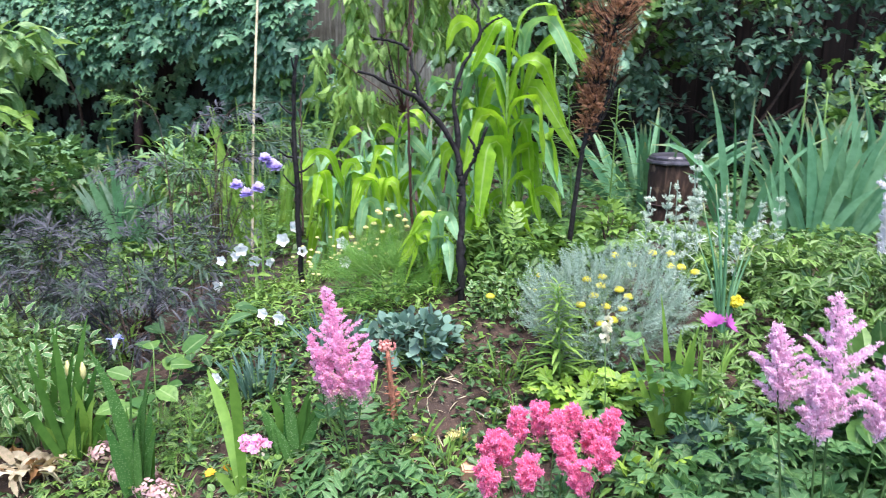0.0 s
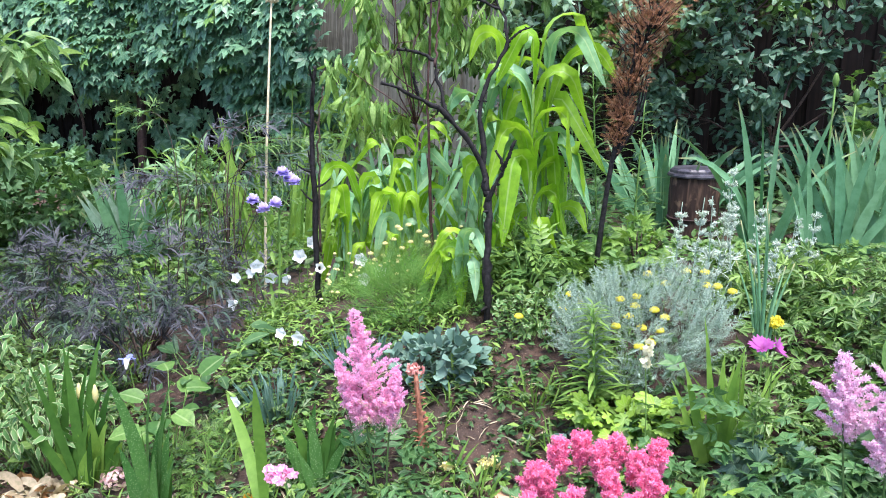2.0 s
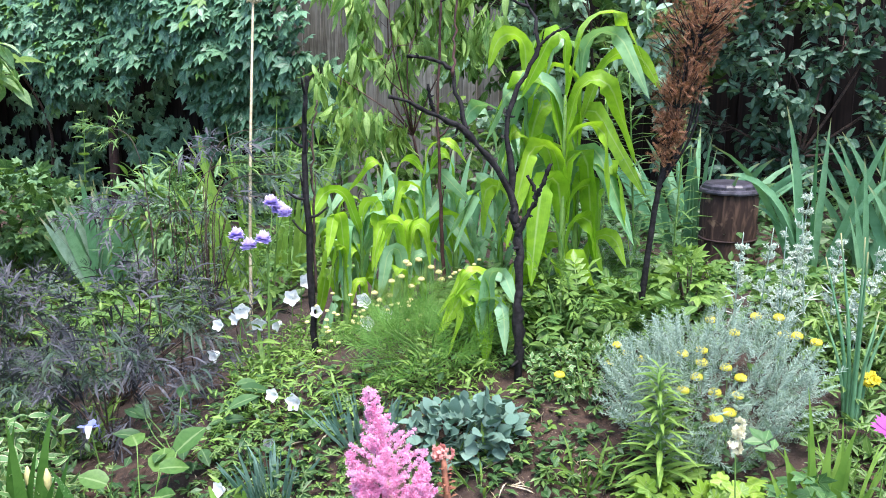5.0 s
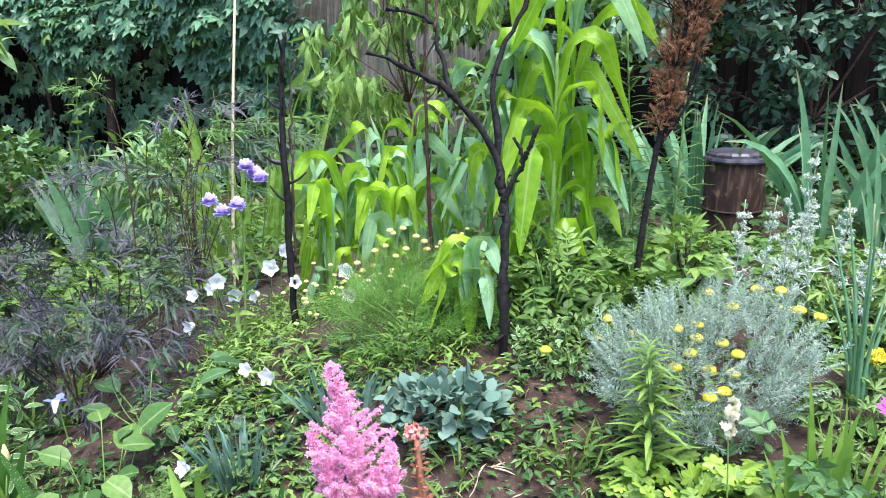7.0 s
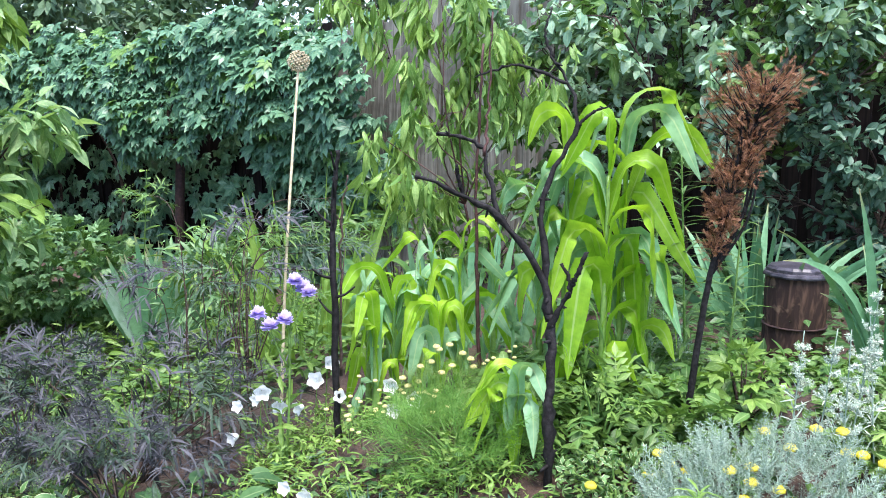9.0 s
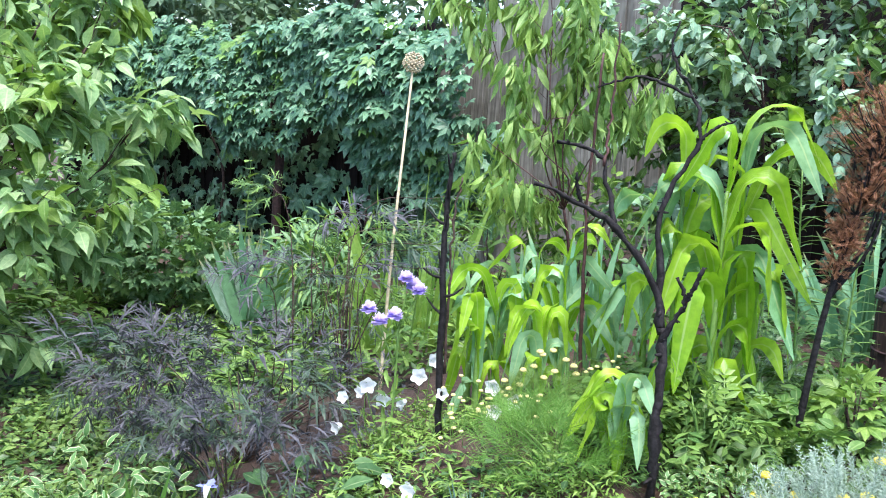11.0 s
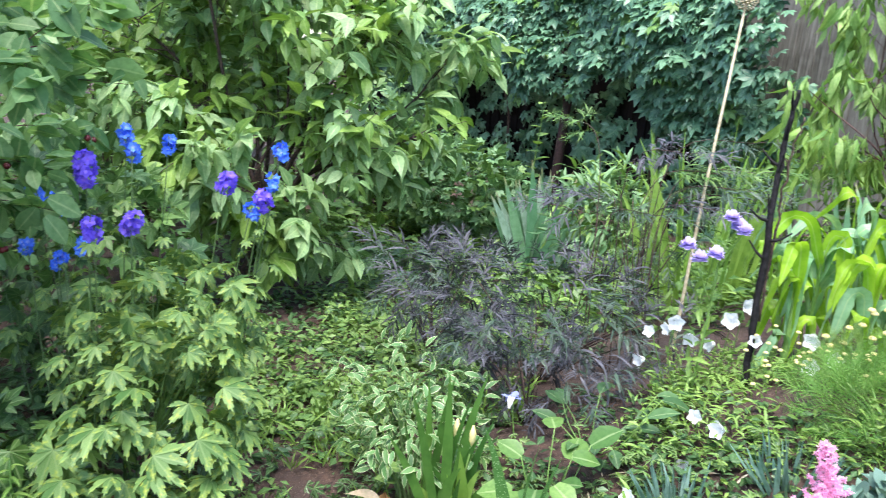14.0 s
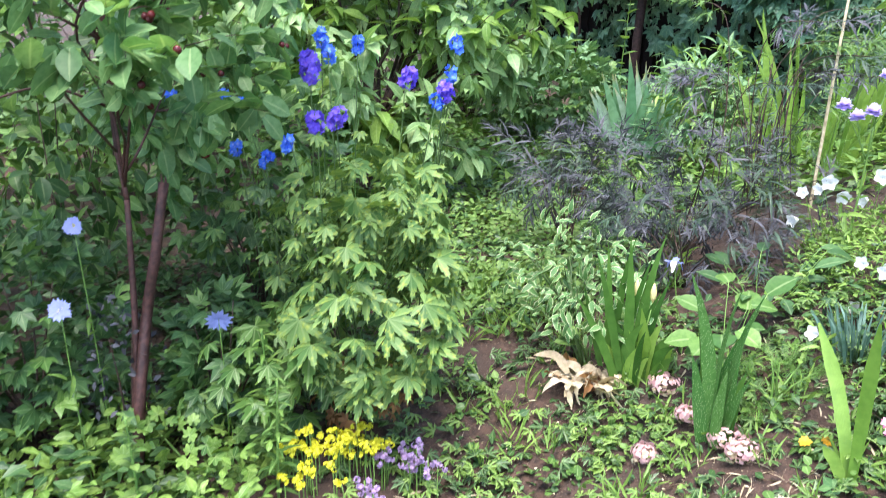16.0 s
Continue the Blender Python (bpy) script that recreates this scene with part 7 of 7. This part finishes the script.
leafy_stalk("dog_rose_shoot", "young leafy shoot in front of the dark hollow", "shrub", -3.1, 6.0, 1.34, 408, HEART, 0.17, 16, "greenlt", (0.1, 0.0), 0.008)
leafy_stalk("fennel", "light feathery shoot beside the allium stalk", "herb", -0.66, 3.5, 0.75, 409, FEATHER, 0.16, 40, "dill", (0.1, 0.0), 0.006)


def onion():
    rs = np.random.RandomState(410)
    t = thing("welsh_onion", (1.82, 1.36, gz(1.82, 1.36)), "upright hollow blue-green onion stalks", "onion")
    for i in range(9):
        a = rs.uniform(-3.1, 3.1)
        L, k = rs.uniform(0.35, 0.62), rs.uniform(0.02, 0.13)
        g = Geo()
        c = curve((0.015 * math.cos(a), 0.015 * math.sin(a), -0.02), (0.4 * k * math.cos(a), 0.4 * k * math.sin(a), L * 0.5), (k * math.cos(a), k * math.sin(a), L), n=10)
        tube(g, c, np.linspace(0.009, 0.002, len(c)), 7)
        part("leaf", g, "iris", t)


onion()


def artemisia():
    rs = np.random.RandomState(411)
    for x, y, h in ((1.6, 1.7, 0.46), (1.7, 1.72, 0.6), (1.66, 1.62, 0.5), (1.78, 1.7, 0.5), (1.86, 1.74, 0.42), (1.74, 1.85, 0.4), (2.0, 1.8, 0.36), (1.56, 1.85, 0.4), (1.9, 1.62, 0.33), (2.12, 1.9, 0.36)):
        base = np.array((x, y, gz(x, y)))
        t = thing("artemisia_stem", base, "white-felted artemisia stem with a branched silvery spike", "perennial", "silvery flower spikes")
        g, lv = Geo(), Geo()
        tip = np.array((rs.uniform(-0.06, 0.06), rs.uniform(-0.03, 0.03), h))
        line = curve((0, 0, -0.02), tip * 0.5, tip, n=12)
        tube(g, line, np.linspace(0.003, 0.0015, len(line)), 6)
        for i in range(18):
            u = rs.uniform(0.35, 0.98)
            p = line[int(u * (len(line) - 1))]
            a = rs.uniform(0, 6.28)
            e = p + np.array([math.cos(a), math.sin(a), 0.8]) * 0.045 * (1.4 - u)
            tube(g, [p, e], [0.002, 0.001], 4)
            flo = p + (e - p) * rs.uniform(0.2, 1, (12, 1)) + rs.normal(size=(12, 3)) * 0.003
            lv.scatter(TUFT, orient(rs.normal(size=(12, 3)), rs.normal(size=(12, 3))), flo, np.full(12, 0.011))
        q = line[rs.randint(1, 7, 26)]
        foliage(lv, NARROW, q, np.column_stack([rs.normal(size=(26, 2)), np.full(26, 1.3)]), 0.05, rs, 0.5)
        part("stem", g, "silver", t, kind="stuff")
        part("flower_spike", lv, "white_art", t)


artemisia()


def snapdragon():
    rs = np.random.RandomState(412)
    base = np.array((1.33, 0.8, gz(1.33, 0.8)))
    t = thing("snapdragon", base, "cream snapdragon spike above lime leaves", "flower")
    st = Geo()
    p = np.array((1.32, 0.81, 0.08)) - base
    stalk(st, (0, 0, -0.02), p, 0.003, 0.01, 8, rs)
    part("stem", st, "stem", t)
    g = Geo()
    for k in range(6):
        flower_ball(g, p + (rs.uniform(-0.012, 0.012), rs.uniform(-0.012, 0.012), -0.03 + 0.012 * k), 0.011, 8, 0.012, rs)
    part("flower_spike", g, "cream", t)


snapdragon()


def seed_pods():
    for x, y, h in ((2.53, 3.05, 0.93), (2.66, 3.1, 0.85), (1.15, 2.6, 0.98)):
        base = np.array((x, y, gz(x, y)))
        t = thing("iris_seed_stalk", base, "iris stalk topped with a green seed pod", "seed pod")
        g = Geo()
        tube(g, curve((0, 0, -0.02), (0.01, 0, h), n=8), np.linspace(0.007, 0.005, 8), 6)
        part("stalk", g, "stem", t)
        g = Geo()
        revolve(g, [(0.004, 0), (0.014, 0.015), (0.018, 0.04), (0.014, 0.065), (0.003, 0.08)], 9, (0.01, 0, h))
        part("pod", g, "green", t)


seed_pods()


# ---------------------------------------------------------------- large-leaved plants and litter
def big_leaves(name, label, category, x, y, n, size, seed, mat, h, spread, tpl=HEART, lift=0.25):
    rs = np.random.RandomState(seed)
    base = np.array((x, y, gz(x, y)))
    t = thing(name, base, label, category)
    for i in range(n):
        st = Geo()
        a, r = rs.uniform(0, 6.28), spread * math.sqrt(rs.uniform(0.1, 1))
        p = np.array((r * math.cos(a), r * math.sin(a), 0))
        p[2] = gz(base[0] + p[0], base[1] + p[1]) - base[2] + h * rs.uniform(0.4, 1.0)
        stalk(st, (p[0] * 0.3, p[1] * 0.3, -0.02), p, 0.003, 0.01, 6, rs)
        d = np.array([math.cos(a), math.sin(a), lift]) + rs.normal(size=3) * 0.25
        g = Geo()
        g.scatter(tpl, orient(d[None], np.array([[0, -0.35, 1.0]])), p[None], np.array([size * rs.uniform(0.75, 1.2)]))
        part("leaf", g, mat, t)
        part("stem", st, "stem", t)


big_leaves("nasturtium", "round pale green nasturtium leaves beside the sword leaves", "herb", -0.43, 1.17, 11, 0.11, 501, "green", 0.28, 0.15, ROUND)
big_leaves("bindweed", "heart-shaped green leaves at the shrub's edge", "herb", -0.98, 1.24, 7, 0.08, 502, "greenyl", 0.16, 0.1)
big_leaves("hosta", "large pale-edged hosta leaves at the bed's edge", "hosta", 2.24, 0.9, 6, 0.13, 503, "varieg", 0.16, 0.08, OVATE)
big_leaves("dock", "broad green leaves low under the shrub", "herb", -0.42, 1.5, 16, 0.1, 504, "greendk", 0.14, 0.26, OVATE)
big_leaves("pale_sedum", "pale blue-green seedling rosette", "succulent", 1.12, 0.92, 8, 0.05, 505, "sedum", 0.05, 0.05, ROUND)


fan_clump("spotted_arum", -0.34, 0.8, 5, 3, 0.6, 0.042, 517, "spotted", "upright calla leaves speckled white", "calla", 0.015, 0.1, 0.25, "irisgr")
fan_clump("spotted_arum", 0.24, 0.82, 4, 4, 0.4, 0.036, 516, "spotted", "upright calla leaves speckled white", "calla", 0.04, 0.22, 0.3, "irisgr")
blade_clump("grass_tuft", 0.98, 1.12, 26, 0.16, 0.010, 507, "greenlt", "arching tuft of narrow green grass leaves", "grass", 0.05, 1.2, 1.2)
blade_clump("grass_tuft", 1.68, 1.0, 18, 0.34, 0.012, 508, "lightblade", "striped narrow grass leaves beside the gladiolus", "grass", 0.04, 0.5, 0.8)
blade_clump("grass_tuft", -0.95, 1.75, 14, 0.3, 0.012, 509, "lightblade", "narrow arching leaves among the white-edged shrub", "grass", 0.1, 0.7, 0.8)


def crocosmia_buds():
    t = thing("yellow_buds", (-0.79, 1.12, gz(-0.79, 1.12)), "two pale yellow buds among the sword leaves", "bud")
    for x, y, z in ((-0.77, 1.13, -0.315), (-0.70, 1.12, -0.315)):
        g = Geo()
        o = (x + 0.79, y - 1.12, z - gz(-0.79, 1.12))
        tube(g, curve((o[0] * 0.4, o[1] * 0.4, -0.02), o, n=6), np.linspace(0.004, 0.003, 6), 6)
        part("stem", g, "stem", t)
        g = Geo()
        revolve(g, [(0.003, 0), (0.011, 0.02), (0.012, 0.045), (0.003, 0.075)], 9, o)
        part("bud", g, "paleyel", t)


crocosmia_buds()


def dry_leaves():
    rs = np.random.RandomState(510)
    base = np.array((-0.9, 1.06, gz(-0.9, 1.06)))
    t = thing("dry_leaves", base, "heap of withered tan leaves on the soil", "leaf litter")
    for i in range(46):
        a = rs.uniform(0, 6.28)
        v = corn_leaf(rs, rs.uniform(0.1, 0.2), rs.uniform(0.026, 0.055), a, rs.uniform(0.1, 0.9), rs.uniform(0.1, 1.2))
        g = Geo()
        g.add(v[0] * (1, 1, 0.8) + (rs.uniform(-0.1, 0.1), rs.uniform(-0.07, 0.07), rs.uniform(0.015, 0.06)), v[1], v[2])
        part("leaf", g, "drybrown" if i % 5 == 0 else "dry", t)
    for x, y, r in ((-0.59, 1.03, 0.06), (-0.28, 0.79, 0.065), (-0.45, 0.89, 0.045), (-0.53, 0.72, 0.045), (-0.22, 0.74, 0.055), (-0.33, 0.86, 0.04)):
        b = np.array((x, y, gz(x, y)))
        tt = thing("faded_bloom", b, "faded dusty pink flower head lying on the soil", "flower", "faded blooms on the soil")
        g = Geo()
        flower_ball(g, (0, 0, 0.045), r * 1.15, 110, 0.021, rs, PETAL, 0.5)
        part("petals", g, "pinkpale", tt)
        g = Geo()
        flower_ball(g, (0, 0, 0.035), r * 1.2, 50, 0.021, rs, PETAL, 0.5)
        part("petals", g, "dry", tt)


dry_leaves()


def yellow_stonecrop():
    rs = np.random.RandomState(511)
    low = "low yellow flowering stonecrop", "stonecrop"
    heal = "low mauve flowering self-heal", "self-heal"
    for x, y, mat, n, lab, nm in ((-1.49, 0.05, "lemon", 10, *low), (-1.43, 0.16, "lemon", 10, *low), (-1.36, 0.23, "lemon", 12, *low), (-1.4, -0.09, "lemon", 4, *low), (-1.35, 0.03, "lemon", 5, *low), (-1.27, 0.31, "mauve", 8, *heal), (-1.22, 0.06, "mauve", 6, *heal), (-1.19, 0.3, "mauve", 6, *heal)):
        b = np.array((x, y, gz(x, y)))
        t = thing(nm.replace("-", "_"), b, lab, nm)
        for i in range(n):
            st = Geo()
            p = np.array((rs.uniform(-0.07, 0.07), rs.uniform(-0.06, 0.06), rs.uniform(0.12, 0.19)))
            stalk(st, (p[0], p[1], -0.02), p, 0.003, 0.01, 5, rs)
            g = Geo()
            for k in range(4):
                flower_ball(g, p + (rs.uniform(-0.024, 0.024), rs.uniform(-0.024, 0.024), -0.012 * k if mat == "mauve" else 0), 0.008, 6, 0.009, rs)
            part("flower_head", g, mat, t)
            part("stem", st, "stem", t)


yellow_stonecrop()


def brown_shoot():
    base = np.array((-2.05, -0.23, gz(-2.05, -0.23)))
    t = thing("cut_trunk", base, "reddish brown cut sapling trunk in the corner", "tree")
    g = Geo()
    end = np.array((-2.084, 0.046, 0.15)) - base
    line = curve((0, 0, -0.1), np.array((-2.04, -0.17, -0.57)) - base, np.array((-2.1, -0.07, -0.32)) - base, np.array((-2.066, -0.03, -0.085)) - base, end, n=20)
    tube(g, line, np.linspace(0.022, 0.017, len(line)), 9, 0.09, 4)
    for k in range(4):
        o = np.array([0.008 * math.cos(k * 1.6), 0.008 * math.sin(k * 1.6), -0.01])
        tube(g, [end + o, end + o * 1.3 + (0, 0, 0.02 + 0.012 * (k % 3))], [0.006, 0.0015], 5)
    part("trunk", g, "redbark", t)


brown_shoot()


def brick():
    bm = bmesh.new()
    bmesh.ops.create_cube(bm, size=1.0)
    for v in bm.verts:
        v.co = Vector((v.co.x * 0.11, v.co.y * 0.06, v.co.z * 0.05))
    bmesh.ops.bevel(bm, geom=bm.edges[:], offset=0.006, segments=2, affect='EDGES')
    me = bpy.data.meshes.new("brick_piece")
    bm.to_mesh(me)
    bm.free()
    me.materials.append(M["brick"])
    ob = tagged(new("brick_piece", me), "broken orange brick half sunk in the soil", "brick")
    ob.location, ob.rotation_euler = (0.91, 0.7, gz(0.91, 0.7) + 0.015), (0.25, 0.1, 0.3)


brick()


def white_plume(x, y, h, seed):
    rs = np.random.RandomState(seed)
    base = np.array((x, y, gz(x, y)))
    t = thing("white_salvia", base, "drooping white-lilac feathery flower spike", "flower", "white flower spikes")
    g = Geo()
    stalk(g, (0, 0, -0.02), (0, 0, h), 0.005, 0.01, 8, rs)
    part("stem", g, "stem", t)
    g = Geo()
    plume(g, (0.0, 0, h), (-0.03, 0, h - 0.32), 0.2, rs, 40, 0.013, 60)
    part("plume", g, "whitelilac", t)


white_plume(2.62, 1.92, 0.42, 520)
white_plume(2.52, 1.5, 0.4, 521)
